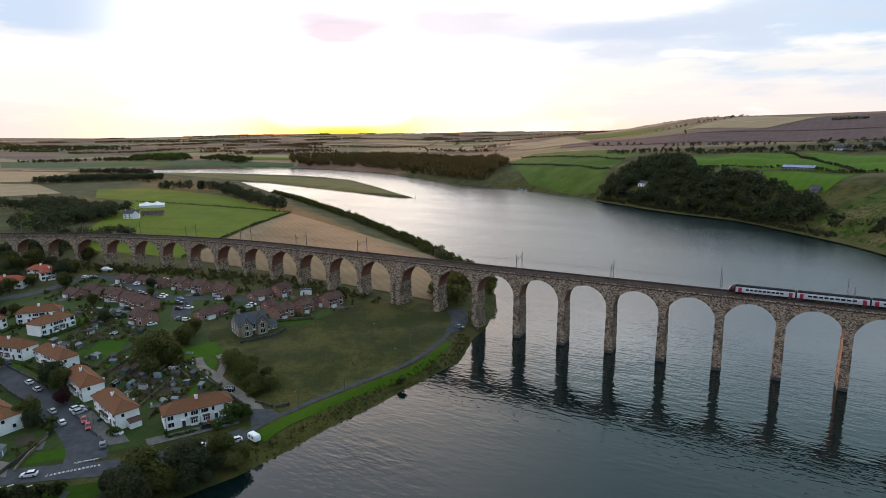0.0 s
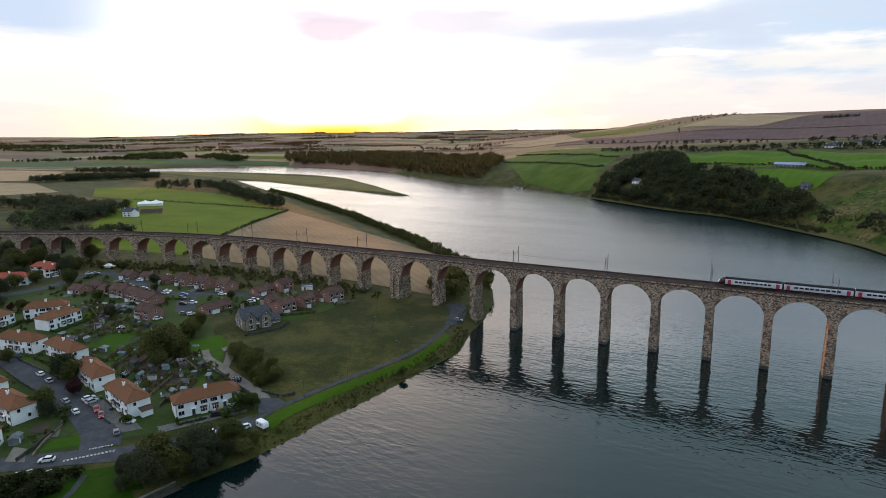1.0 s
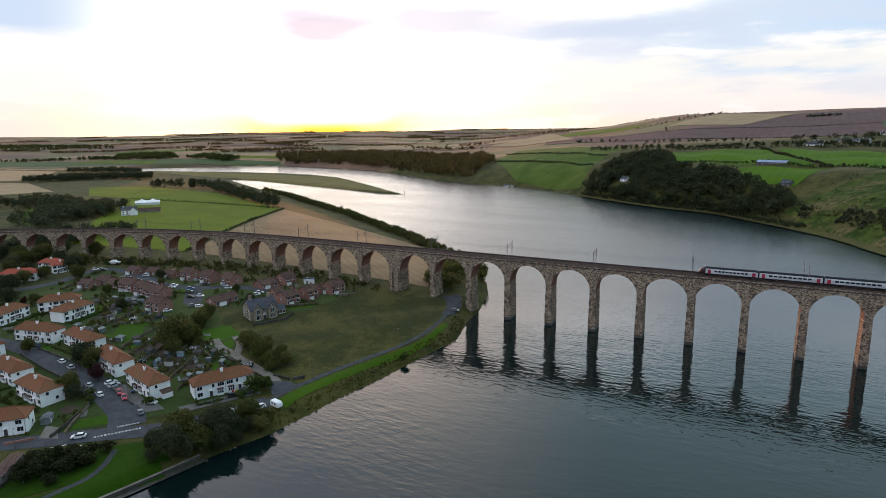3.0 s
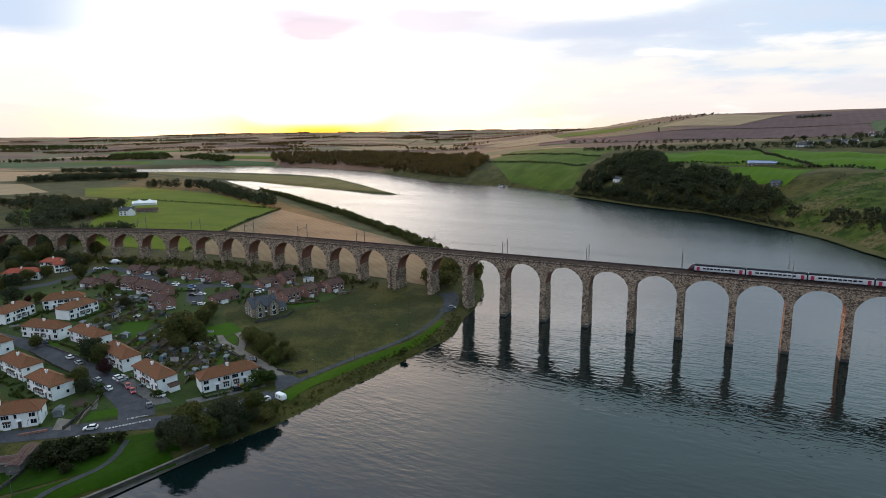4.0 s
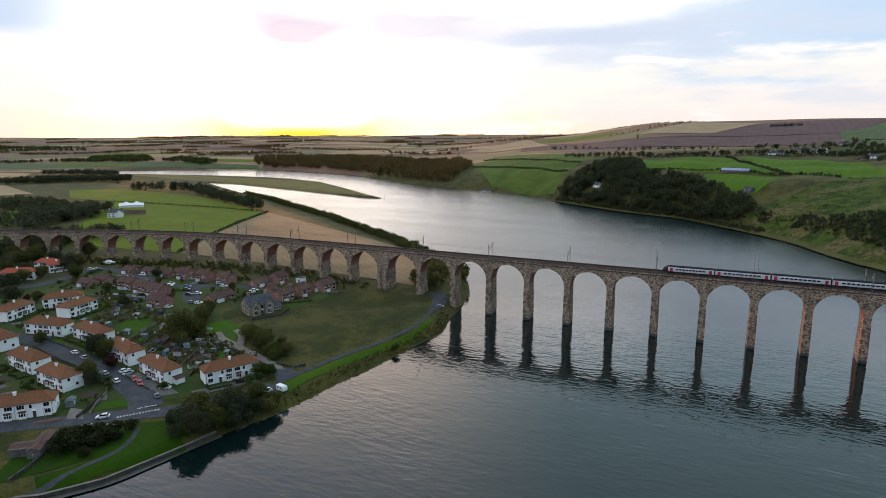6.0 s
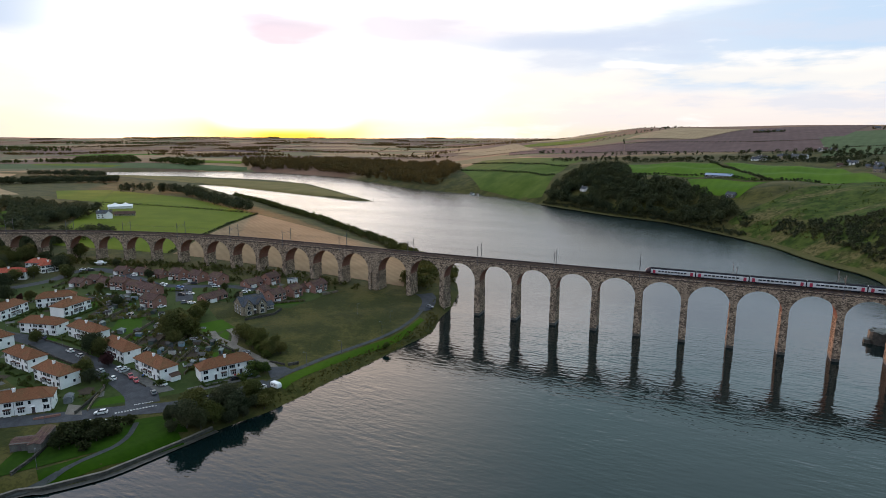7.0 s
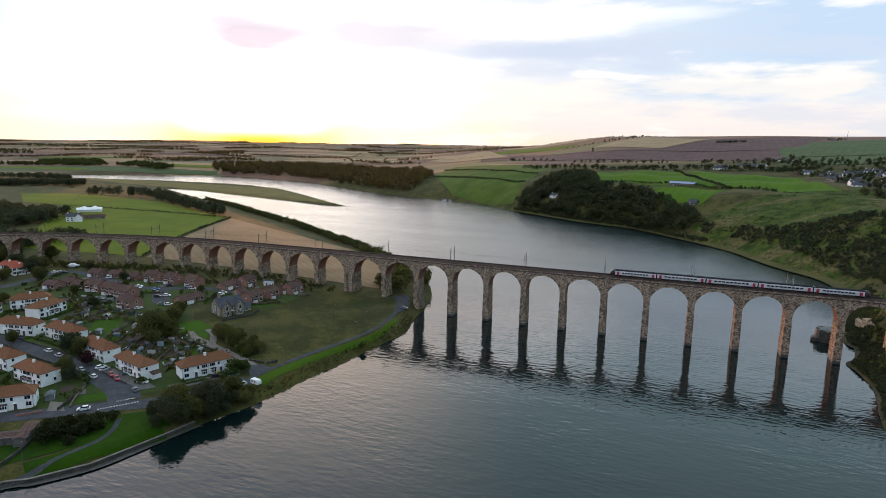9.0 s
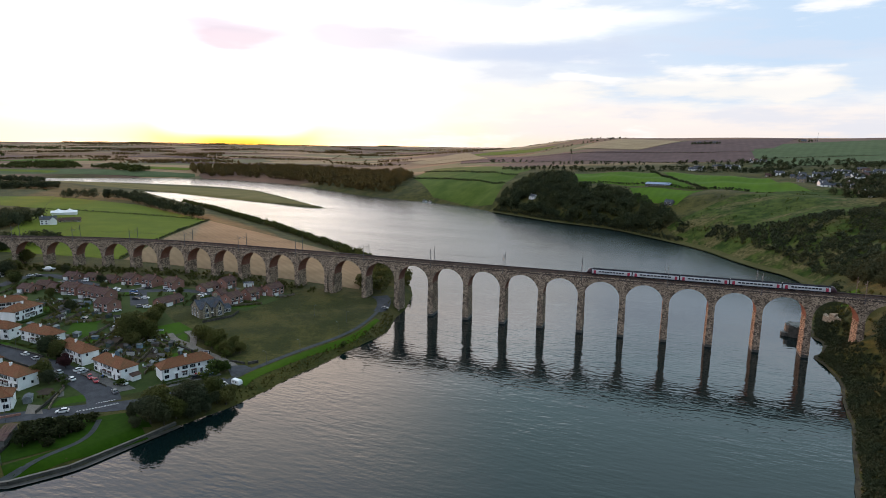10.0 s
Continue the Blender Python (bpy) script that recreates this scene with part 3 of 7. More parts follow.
def pier(s, w):
    bm = bmesh.new()
    p = along(s, -HALF, 0)
    base = min(z_at(*along(s, o, 0)[:2]) for o in (-HALF, 0, HALF)) - 1.0
    wet = base < -0.5

    def ring(z, proud=0.0):
        f = (SPRING - z) / SPRING
        a, b, c = w + 0.06 + 0.22 * f + proud, HALF - 0.25 + 0.5 * f + proud, 0.35
        return [along(s + u, v, z) for u, v in ((-a + c, -b), (a - c, -b), (a, -b + c), (a, b - c), (a - c, b), (-a + c, b), (-a, b - c), (-a, -b + c))]

    low = 1.3 if wet else base
    prism(bm, [ring(low), ring(8), ring(14), ring(SPRING - 0.55)])
    prism(bm, [ring(SPRING - 0.55, 0.22), ring(SPRING - 0.2, 0.28), ring(SPRING, 0.1)])
    body = part("pier", bm, STONE, viaduct)
    bm = bmesh.new()
    dice = random.Random(int(s * 10))
    z, k = low + .1, 0
    while z < SPRING - 1.4:                                 # rough corner stones, long and short by turns
        tall = dice.uniform(.65, .95)
        f = (SPRING - z) / SPRING
        a, b = w + .06 + .22 * f, HALF - .25 + .5 * f
        for i, (du, dv) in enumerate(((-1, -1), (1, -1), (1, 1), (-1, 1))):
            p = dice.uniform(.03, .16)
            lu, lv = ((.95, .55), (.5, 1.0))[(k + i) % 2]
            u0, u1, v0, v1 = du * (a + p), du * (a - lu), dv * (b + p), dv * (b - lv)
            ring4 = [(u0, v0), (u1, v0), (u1, v1), (u0, v1)]
            prism(bm, [[along(s + u, v, h) for u, v in ring4] for h in (z, z + tall - .06)])
        z, k = z + tall, k + 1
    tagged(part("corner_stone", bm, DRESSED, body, "rough dressed corner stones"), kind="stuff")
    if wet:
        bm = bmesh.new()
        prism(bm, [ring(-3.0, 0.02), ring(0.0, 0.05), ring(0.7 + 0.4 * math.sin(s), 0.05), ring(1.3, 0.02)])
        part("tidal_base", bm, WET_STONE, body, "dark wet stone below the tide line")
    elif w > 2:
        bm = bmesh.new()
        for u in (-1.9, 1.9):
            prism(bm, [[along(s + u + a, -HALF - b, z) for a, b in ((-.75, -.3), (.75, -.3), (.75, 1.5 - z * .03), (-.75, 1.5 - z * .03))] for z in (base, SPRING - 1)])
        part("buttress", bm, STONE, body)


def bay(s0, w0, s1, w1):
    """Spandrel walls and vault between two pier centres."""
    a, b = s0 + w0, s1 - w1
    mid, r = (a + b) / 2, (b - a) / 2
    n = 28
    arc = [(mid - r * math.cos(math.pi * i / n), SPRING + r * math.sin(math.pi * i / n)) for i in range(n + 1)]
    edge = [(s0, SPRING)] + arc + [(s1, SPRING)]
    bm = bmesh.new()
    for o in (-HALF, HALF):
        lower = [bm.verts.new(along(s, o, z)) for s, z in edge]
        upper = [bm.verts.new(along(s, o, BED)) for s, z in edge]
        for i in range(len(edge) - 1):
            if (lower[i].co - lower[i + 1].co).length > 1e-4:
                bm.faces.new((lower[i], lower[i + 1], upper[i + 1], upper[i]))
    wall = part("spandrel_wall", bm, STONE, viaduct)
    bm = bmesh.new()
    rows = [[bm.verts.new(along(s, o, z)) for s, z in arc] for o in (-HALF, -1.5, 1.5, HALF)]
    for p, q in zip(rows, rows[1:]):
        for i in range(n):
            bm.faces.new((p[i], q[i], q[i + 1], p[i + 1]))
    part("vault", bm, SOFFIT, wall, "brick underside of the arch")
    for o0, o1 in ((-HALF - 0.14, -HALF + 0.02), (HALF - 0.02, HALF + 0.14)):
        bm = bmesh.new()
        for i in range(n):
            t0, t1 = math.pi * (i + .03) / n, math.pi * (i + .97) / n
            deep, proud = ((.72, .0), (1.05, .07))[i % 2]
            prism(bm, [[along(mid - k * math.cos(t), o, SPRING + k * math.sin(t)) for k, o in ((r - .02, o0 - proud if o0 < 0 else o0), (r + deep, o0 - proud if o0 < 0 else o0), (r + deep, o1 + proud if o1 > 0 else o1), (r - .02, o1 + proud if o1 > 0 else o1))] for t in (t0, t1)])
        tagged(part("arch_ring", bm, DRESSED, wall, "ring of wedge-shaped arch stones"), kind="stuff")


def strip(bm, o0, o1, z0, z1, s0=None, s1=None, gap=6.0):
    """A bar along the viaduct."""
    s0, s1 = S0 if s0 is None else s0, S1 if s1 is None else s1
    n = max(1, round((s1 - s0) / gap))
    prism(bm, [[along(s0 + (s1 - s0) * i / n, o, z) for o, z in ((o0, z0), (o1, z0), (o1, z1), (o0, z1))] for i in range(n + 1)])


for s, w in PIERS:
    pier(s, w)
for (s0, w0), (s1, w1) in zip(PIERS, PIERS[1:]):
    bay(s0, w0, s1, w1)
for end, far, w in ((PIERS[0][0], S0, 1), (PIERS[-1][0], S1, -1)):
    bm = bmesh.new()
    n = 6
    prism(bm, [[along(end + (far - end) * i / n, o, z) for o, z in ((-HALF, -1), (HALF, -1), (HALF, BED), (-HALF, BED))] for i in range(n + 1)])
    part("abutment", bm, STONE, viaduct)
for side in (-1, 1):
    bm = bmesh.new()
    for i in range(int((S1 - S0) / 1.1)):
        s = S0 + 1.1 * (i + .5)
        prism(bm, [[along(s + u, side * v, z) for u, v in ((-.28, HALF - .05), (.28, HALF - .05), (.28, HALF + .24), (-.28, HALF + .24))] for z in (BED - .95, BED - .46)])
    tagged(part("corbel", bm, DRESSED, viaduct, "row of small stone corbels under the parapet"), kind="stuff")
    bm = bmesh.new()
    strip(bm, side * HALF, side * (HALF + 0.28), BED - 0.45, BED - 0.05)
    part("string_course", bm, COPING, viaduct)
    bm = bmesh.new()
    strip(bm, side * (HALF - 0.35), side * (HALF + 0.06), BED - 0.05, TOP - 0.18)
    wall = part("parapet", bm, COPING if side > 0 else STONE, viaduct)
    bm = bmesh.new()
    strip(bm, side * (HALF - 0.42), side * (HALF + 0.16), TOP - 0.18, TOP)
    part("coping", bm, COPING, wall)
    for s, w in PIERS:                              # a shallow pilaster on each pier's head
        bm = bmesh.new()
        prism(bm, [[along(s + u, side * v, z) for u, v in ((-w - .1, HALF - .1), (w + .1, HALF - .1), (w + .1, HALF + .2), (-w - .1, HALF + .2))] for z in (SPRING, BED - .45)])
        part("pilaster", bm, STONE, viaduct)
bm = bmesh.new()
strip(bm, -HALF + 0.36, HALF - 0.36, BED - 0.6, BED + 0.15)
deck = part("ballast_bed", bm, BALLAST, viaduct, "brown stone ballast under two railway tracks")
for track in (-1.75, 1.75):
    for rail in (-0.72, 0.72):
        bm = bmesh.new()
        strip(bm, track + rail - 0.05, track + rail + 0.05, BED + 0.22, BED + 0.40)
        part("rail", bm, RUST, deck)
bm = bmesh.new()
for track in (-1.75, 1.75):
    for i in range(int((S1 - S0) / 1.3)):
        s = S0 + 1.3 * i
        prism(bm, [[along(s + u, track + v, z) for u, v in ((-.13, -1.25), (.13, -1.25), (.13, 1.25), (-.13, 1.25))] for z in (BED + .14, BED + .22)])
tagged(part("sleeper", bm, COPING, deck), kind="stuff")


# overhead line masts, one pair at every second pier
def mast(s, side, twin):
    p = along(s, side * (HALF + 0.35), 29.2)
    t = thing("overhead_line_mast", Matrix.Translation(p) @ Matrix.Rotation(heading(s), 4, "Z") @ Matrix.Rotation(0 if side < 0 else math.pi, 4, "Z"),
              "grey steel overhead line mast bolted to the viaduct's pier head", "mast", "masts along the viaduct")
    bm = bmesh.new()
    h = 10.4
    for u in (-.11, .11):
        box(bm, u - .04, u + .04, -.09, .09, 0, h)
    for i in range(14):
        z = .4 + i * .74
        tube(bm, (-.11, 0, z), (.11, 0, z + .5), .02, n=4)
    part("pole", bm, IRON, t)
    for z in (-.2, 2.0):
        bm = bmesh.new()
        box(bm, -.3, .3, 0.05, .3, z, z + .3)
        part("bracket", bm, IRON, t)
    if twin:
        bm = bmesh.new()
        tube(bm, (0, 0, 8.4), (0, 2.9, 8.6), .07), tube(bm, (0, 0, 7.2), (0, 2.7, 8.5), .07), tube(bm, (0, 1.3, 7.8), (0, 3.1, 7.3), .06)
        part("cantilever", bm, IRON, t)
        bm = bmesh.new()
        for y in (.35, 2.7):
            for k in range(3):
                tube(bm, (0, y + .09 * k, 8.4 + .06 * k), (0, y + .09 * k + .05, 8.4 + .06 * k), .1, n=6)
        part("insulator", bm, WET_STONE, t, "dark ribbed insulators")


MASTS = [s for k, (s, w) in enumerate(PIERS) if (len(PIERS) - k) % 2 == 0 and s < 240]
for s in MASTS:
    mast(s, -1, True)
    mast(s - 1.0, 1, True)
for track in (-1.75, 1.75):
    w = thing("overhead_wire", Matrix.Identity(4), "thin dark overhead contact wire strung between the masts", "wire", "overhead wires")
    bm = bmesh.new()
    strip(bm, track - .015, track + .015, 35.9, 35.93, MASTS[0], MASTS[-1] + 40, 10)
    part("contact_wire", bm, WET_STONE, w)
    bm = bmesh.new()
    for a, b in zip(MASTS, MASTS[1:] + [MASTS[-1] + 42]):
        for i in range(8):
            z = [36.3 + 3.6 * (u / 8 - .5) ** 2 for u in (i, i + 1)]
            tube(bm, along(a + (b - a) * i / 8, track, z[0]), along(a + (b - a) * (i + 1) / 8, track, z[1]), .018, n=3)
    part("catenary", bm, WET_STONE, w)

# ---- fields, roads and paths ----
SLOPE = mown("hill_grass", (0.040, 0.070, 0.010), (0.085, 0.115, 0.020), 0.06, 0.8, 0.02)
ROUGH = hillside_material()
field("stubble_field", ((-224, 15), (-32, 15), (-72, 122), (-334, 236)), STUBBLE, "pale harvested stubble field with tractor lines", 0.25, 60, 40)
field("pasture", ((-345, 0), (-228, 15), (-337, 237), (-560, 205)), PASTURE, "green grazed pasture behind the viaduct", 0.25, 40, 40)
field("pasture", ((-556, 206), (-339, 239), (-530, 322), (-700, 335)), PASTURE, "yellowish green pasture running to the river bank", 0.3, 40, 30)
field("pasture", ((-640, 207), (-560, 209), (-705, 338), (-760, 285)), PASTURE, "small green pasture beside a dark wood", 0.3, 20, 30)
field("pasture", ((-500, 40), (-462, 38), (-515, 107), (-575, 98)), BRIGHT, "small bright green paddock between trees", 0.3, 14, 14)
field("ripe_field", ((-1500, 480), (-1062, 290), (-998, 332), (-1241, 519)), TAN, "tan field of ripe corn", 0.4, 30, 20)
field("ripe_field", ((-1020, 270), (-772, 152), (-742, 222), (-934, 292)), TAN, "tan field of ripe corn before a dark wood", 0.4, 30, 20)
field("salt_marsh", ((-352, 500), (-826, 638), (-1105, 768), (-642, 728)), REED, "flat olive salt marsh on a spit in the river", 0.2, 40, 20)
field("salt_marsh", ((-830, 638), (-1300, 620), (-1330, 722), (-1108, 768)), REED, "flat olive marsh where the spit joins the land", 0.2, 30, 20)
field("pasture", ((-1894, 687), (-1074, 1049), (-1096, 1075), (-2231, 846)), MEAD, "flat dull green meadow along the far river bank", 0.5, 60, 16)
field("pasture", ((-226, 686), (-92, 592), (-88, 660), (-330, 850)), SLOPE, "green slope above the far river bank", 0.4, 30, 30)
field("pasture", ((-330, 852), (-88, 662), (-72, 852), (-352, 1050)), SLOPE, "green hillside pasture crossed by hedges", 0.5, 30, 30)
field("pasture", ((30, 612), (196, 510), (144, 738), (16, 712)), BRIGHT, "bright green field above the wood", 0.4, 20, 24)
field("pasture", ((206, 500), (308, 434), (290, 640), (150, 738)), BRIGHT, "broad bright green field on the hill", 0.4, 30, 30)
field("pasture", ((112, 548), (204, 494), (170, 440), (128, 474)), BRIGHT, "green field below the barn", 0.35, 20, 20)
field("hazy_fallow_field", ((-26, 1038), (322, 893), (342, 1082), (-49, 1230)), HAZY_FALLOW, "purplish brown fallow field on the hill", 0.7)
field("hazy_fallow_field", ((-330, 1180), (-30, 1050), (-53, 1265), (-450, 1580)), HAZY_FALLOW, "purplish brown fallow field", 0.7)
field("hazy_fallow_field", ((-49, 1236), (344, 1088), (380, 1340), (100, 1240)), HAZY_FALLOW, "purplish brown fallow field near the hilltop", 0.9)
field("hazy_fallow_field", ((120, 1252), (384, 1120), (520, 1520), (236, 1470)), HAZY_FALLOW, "purplish brown fallow field on the hilltop", 1.1)
field("ripe_field", ((-70, 1375), (110, 1250), (225, 1470), (50, 1690)), TAN, "tan corn field on the hilltop", 1.0)
field("ripe_field", ((-605, 1490), (-473, 1382), (-312, 1405), (-551, 1975)), TAN, "tan corn field across the river", 0.9)
field("pasture", ((325, 938), (700, 905), (760, 1300), (352, 1230)), MEAD, "dull green hilltop pasture", 0.9)
field("pasture", ((300, 800), (640, 770), (690, 900), (325, 932)), MEAD, "dull green pasture by the village", 0.8)

field("hillside", ((160, 390), (250, 168), (430, 190), (330, 470)), ROUGH, "rough green hillside above the far bank", 0.35, 60, 60)
SOIL = mown("garden_soil", (0.045, 0.034, 0.026), (0.085, 0.066, 0.05), 0.6, 0.3, 1.2)
TOWN = mown("garden_ground", (0.022, 0.040, 0.009), (0.054, 0.070, 0.021))
field("garden_ground", ((-62, -182), (-24, -128), (-66, -96), (-150, -160)), TOWN, "grass and beds round the terraces", 0.05, 40, 40, "garden")
field("garden_ground", ((-150, -160), (-66, -96), (-118, -62), (-235, -112)), TOWN, "grass and beds behind the terraces", 0.05, 50, 40, "garden")
field("garden_ground", ((-118, -62), (-66, -52), (-62, -12), (-120, -30)), TOWN, "grass and beds on the estate", 0.05, 30, 30, "garden")
field("garden_ground", ((-235, -112), (-118, -62), (-120, -28), (-240, -34)), TOWN, "grass and beds on the estate", 0.05, 40, 30, "garden")
ribbon("road", [(-82, -200), (-70, -189), (-58, -179), (-46, -168.5), (-35, -159.5), (-27, -149), (-21, -139), (-17, -128)], 7.5, ASPHALT, "grey asphalt riverside road")
ribbon("road", [(-44, -162), (-52, -156.5), (-66, -152), (-84, -148), (-97, -146), (-109, -145), (-138, -141), (-162, -142), (-190, -140)], (11, 6.5), ASPHALT,
       "grey asphalt residential street", 0.13)
ribbon("road", [(-245, -112), (-236, -95), (-231, -72), (-238, -50), (-232, -40), (-210, -41), (-180, -47), (-163, -51), (-146, -46), (-124, -35), (-104, -33), (-92, -28)], (8, 5.5),
       ASPHALT, "grey asphalt road through a housing estate")
ribbon("road", [(-146, -48), (-136, -57), (-124, -68)], 9, ASPHALT, "asphalt parking court", 0.14)
ribbon("pavement", [(-17, -128), (-16.5, -119), (-14.5, -109), (-11.5, -95), (-7.5, -81), (-3, -65), (-0.8, -48), (-1.5, -30), (-3.5, -17)], (2.5, 2.0), FOOTWAY, "narrow asphalt riverside footpath", 0.12, "path")
ribbon("pavement", [(-3.3, -19), (-4, -12), (-6, -4), (-10, 4), (-15, 9)], (4, 11), ASPHALT, "worn gravel parking spot under the viaduct", 0.10, "parking")
ribbon("pavement", [(-19, -119), (-27, -114.5), (-38, -111), (-50, -107.5), (-59, -104.5), (-68, -102), (-76, -97)], (4.2, 3.2), GRAVEL, "worn gravel lane behind the gardens", 0.1, "lane")
ribbon("pavement", [(-55, -105.5), (-60, -99), (-65, -94), (-71, -91)], 3.0, GRAVEL, "gravel branch of the lane", 0.13, "lane")
field("paving", ((-27, -117), (-21, -113), (-16.5, -114), (-18.5, -124.5)), ASPHALT, "worn asphalt turning place at the end of the road", 0.16, 8, 8, "paving")
field("lawn", ((-61.5, -102.2), (-69, -99.5), (-71, -93.5), (-66.5, -95.5)), GARDEN_LAWN, "small green between two lanes", 0.11, 6, 6, "lawn")
ribbon("pavement", [(-37, -212), (-32.1, -205.6), (-30.9, -199.7), (-30.4, -194), (-28.9, -186.5), (-29.2, -182), (-31, -177.6), (-35, -172)], 1.7, FOOTWAY, "narrow path along the sea wall", 0.24, "path")
ribbon("verge", [(-34, -205), (-28, -193), (-22, -180), (-18, -170)], 7, LAWN, "mown green grass verge along the sea wall", 0.19, "grass")
field("verge", ((-45, -213), (-17.5, -167), (-28, -163.5), (-55, -195)), LAWN, "mown green bank between road and sea wall", 0.15, 30, 12, "grass")
ribbon("verge", [(-48, -196), (-40, -184), (-33, -173), (-26, -166)], 9, LAWN, "mown green grass verge", 0.17, "grass")
ribbon("verge", [(-12, -128), (-12, -119), (-10, -108), (-6.5, -94), (-2.5, -80), (1.5, -64), (3.4, -48), (2.4, -30)], (5.5, 2.5), VERGE, "strip of bright mown grass beside the path", 0.1, "grass")
ribbon("foreshore", [(-85, 566), (23, 481), (97, 440), (150, 378), (172, 350), (197, 312), (216, 265), (223, 250), (233, 231), (244, 216), (251, 197), (253.5, 180), (250, 150)], 7.0,
       BANK_GRASS, "rough olive grass along the foot of the far bank", 0.6, "foreshore")
for a in (((-116.1, -119.4), (-101.0, -115.2), (-120.3, -98.0), (-129.5, -104.1)), ((-174, -93), (-168, -84), (-150, -94), (-158, -101)), ((-90, -95), (-84, -82), (-70, -88), (-74, -101)),
          ((-54, -158), (-50, -163), (-58, -172), (-60, -166)), ((-148, -137), (-128, -135), (-128, -139), (-147, -141)), ((-112, -139), (-88, -141), (-88, -144), (-112, -143)),
          ((-152, -52), (-143, -48), (-138, -52), (-147, -57)), ((-80, -50), (-70, -40), (-66, -42), (-76, -53))):
    field("lawn", a, GARDEN_LAWN, "small mown garden lawn", 0.09, 6, 6, "lawn")
ribbon("foreshore", [(-46, -235), (-34.6, -210.2), (-29.8, -206.8), (-20.9, -194), (-17.2, -181), (-14.4, -170), (-11.8, -160)], 2.0, WET_STONE, "dark wet mud and stones at the foot of the sea wall", 0.06, "foreshore")
field("drive", ((-60.5, -179.0), (-66.2, -173.7), (-61.6, -172.5), (-55.2, -176.6)), GRAVEL, "two pale paved strips of a drive", 0.16, 6, 6, "drive")
field("garden_bed", ((-88, -156), (-90, -149.5), (-80, -150.5), (-78, -158)), GRAVEL, "bare gravel corner of a garden", 0.12, 8, 8, "garden")
field("garden_bed", ((-71.7, -128), (-70.3, -113), (-56, -118.5), (-62, -132)), SOIL, "dug brown vegetable beds", 0.12, 8, 8, "garden")
field("garden_bed", ((-85.8, -121.6), (-85.6, -114.9), (-69.5, -117.2), (-67.8, -126.3)), SOIL, "brown vegetable plots", 0.14, 8, 8, "garden")
field("garden_bed", ((-100, -122), (-96, -108), (-86, -111), (-92, -126)), SOIL, "dug brown vegetable beds", 0.12, 8, 8, "garden")
field("paving", ((-57, -150.5), (-46, -153.5), (-43, -149), (-53, -146)), PAVING, "concrete forecourt in front of a terrace", 0.16, 8, 8, "paving")
field("paving", ((-78, -147), (-54, -152), (-53, -148), (-75, -142.5)), PAVING, "paved front gardens", 0.15, 12, 6, "paving")
field("paving", ((-40, -146), (-26, -123), (-23, -125), (-36, -148)), PAVING, "paved drive in front of a terrace", 0.16, 8, 8, "paving")
PAINT = mottled("road_paint", (0.55, 0.55, 0.53), (0.72, 0.72, 0.7), 2.0)
# dashed give-way line and the painted words at the junction
marks = thing("road_marking", Matrix.Identity(4), "worn white dashed give-way line on the asphalt", "road marking")
for row in (0, 1):
    for i in range(14):
        p = Vector((-46.3, -170.9)) + Vector((0.593, 0.805)) * (i * 0.95) + Vector((-0.805, 0.593)) * (row * 0.5)
        bm = bmesh.new()
        box(bm, -.30, .30, -.12, .12, 0, .012)
        part("dash", bm, PAINT, marks).matrix_basis = Matrix.Translation((p.x, p.y, z_at(*p) + .155)) @ Matrix.Rotation(math.atan2(.805, .593), 4, "Z")
worn = thing("road_marking", Matrix.Identity(4), "worn broken white lettering bars on the riverside road", "road marking")
for k, p in enumerate([(-51.8, -179.9), (-50.2, -177.9), (-47.0, -177.3), (-45.6, -175.5), (-43.0, -174.1), (-41.4, -172.1)]):
    bm = bmesh.new()
    box(bm, -.75, .75, -.16, .16, 0, .012)
    part("bar", bm, PAINT, worn).matrix_basis = Matrix.Translation((p[0], p[1], z_at(*p) + .16)) @ Matrix.Rotation(.72 + .5 * (k % 2), 4, "Z")
words = bpy.data.curves.new("painted_words", "FONT")
words.body, words.size, words.extrude, words.align_x = "NO ENTRY", 1.25, 0.004, "CENTER"
words.materials.append(PAINT)
lettering = new("painted_words", words)
lettering.matrix_basis = pose(-43.6, -161.8, z_at(-43.6, -161.8) + .3, 0, 0, 51)
tagged(lettering, "white painted words NO ENTRY on the asphalt", "road marking")


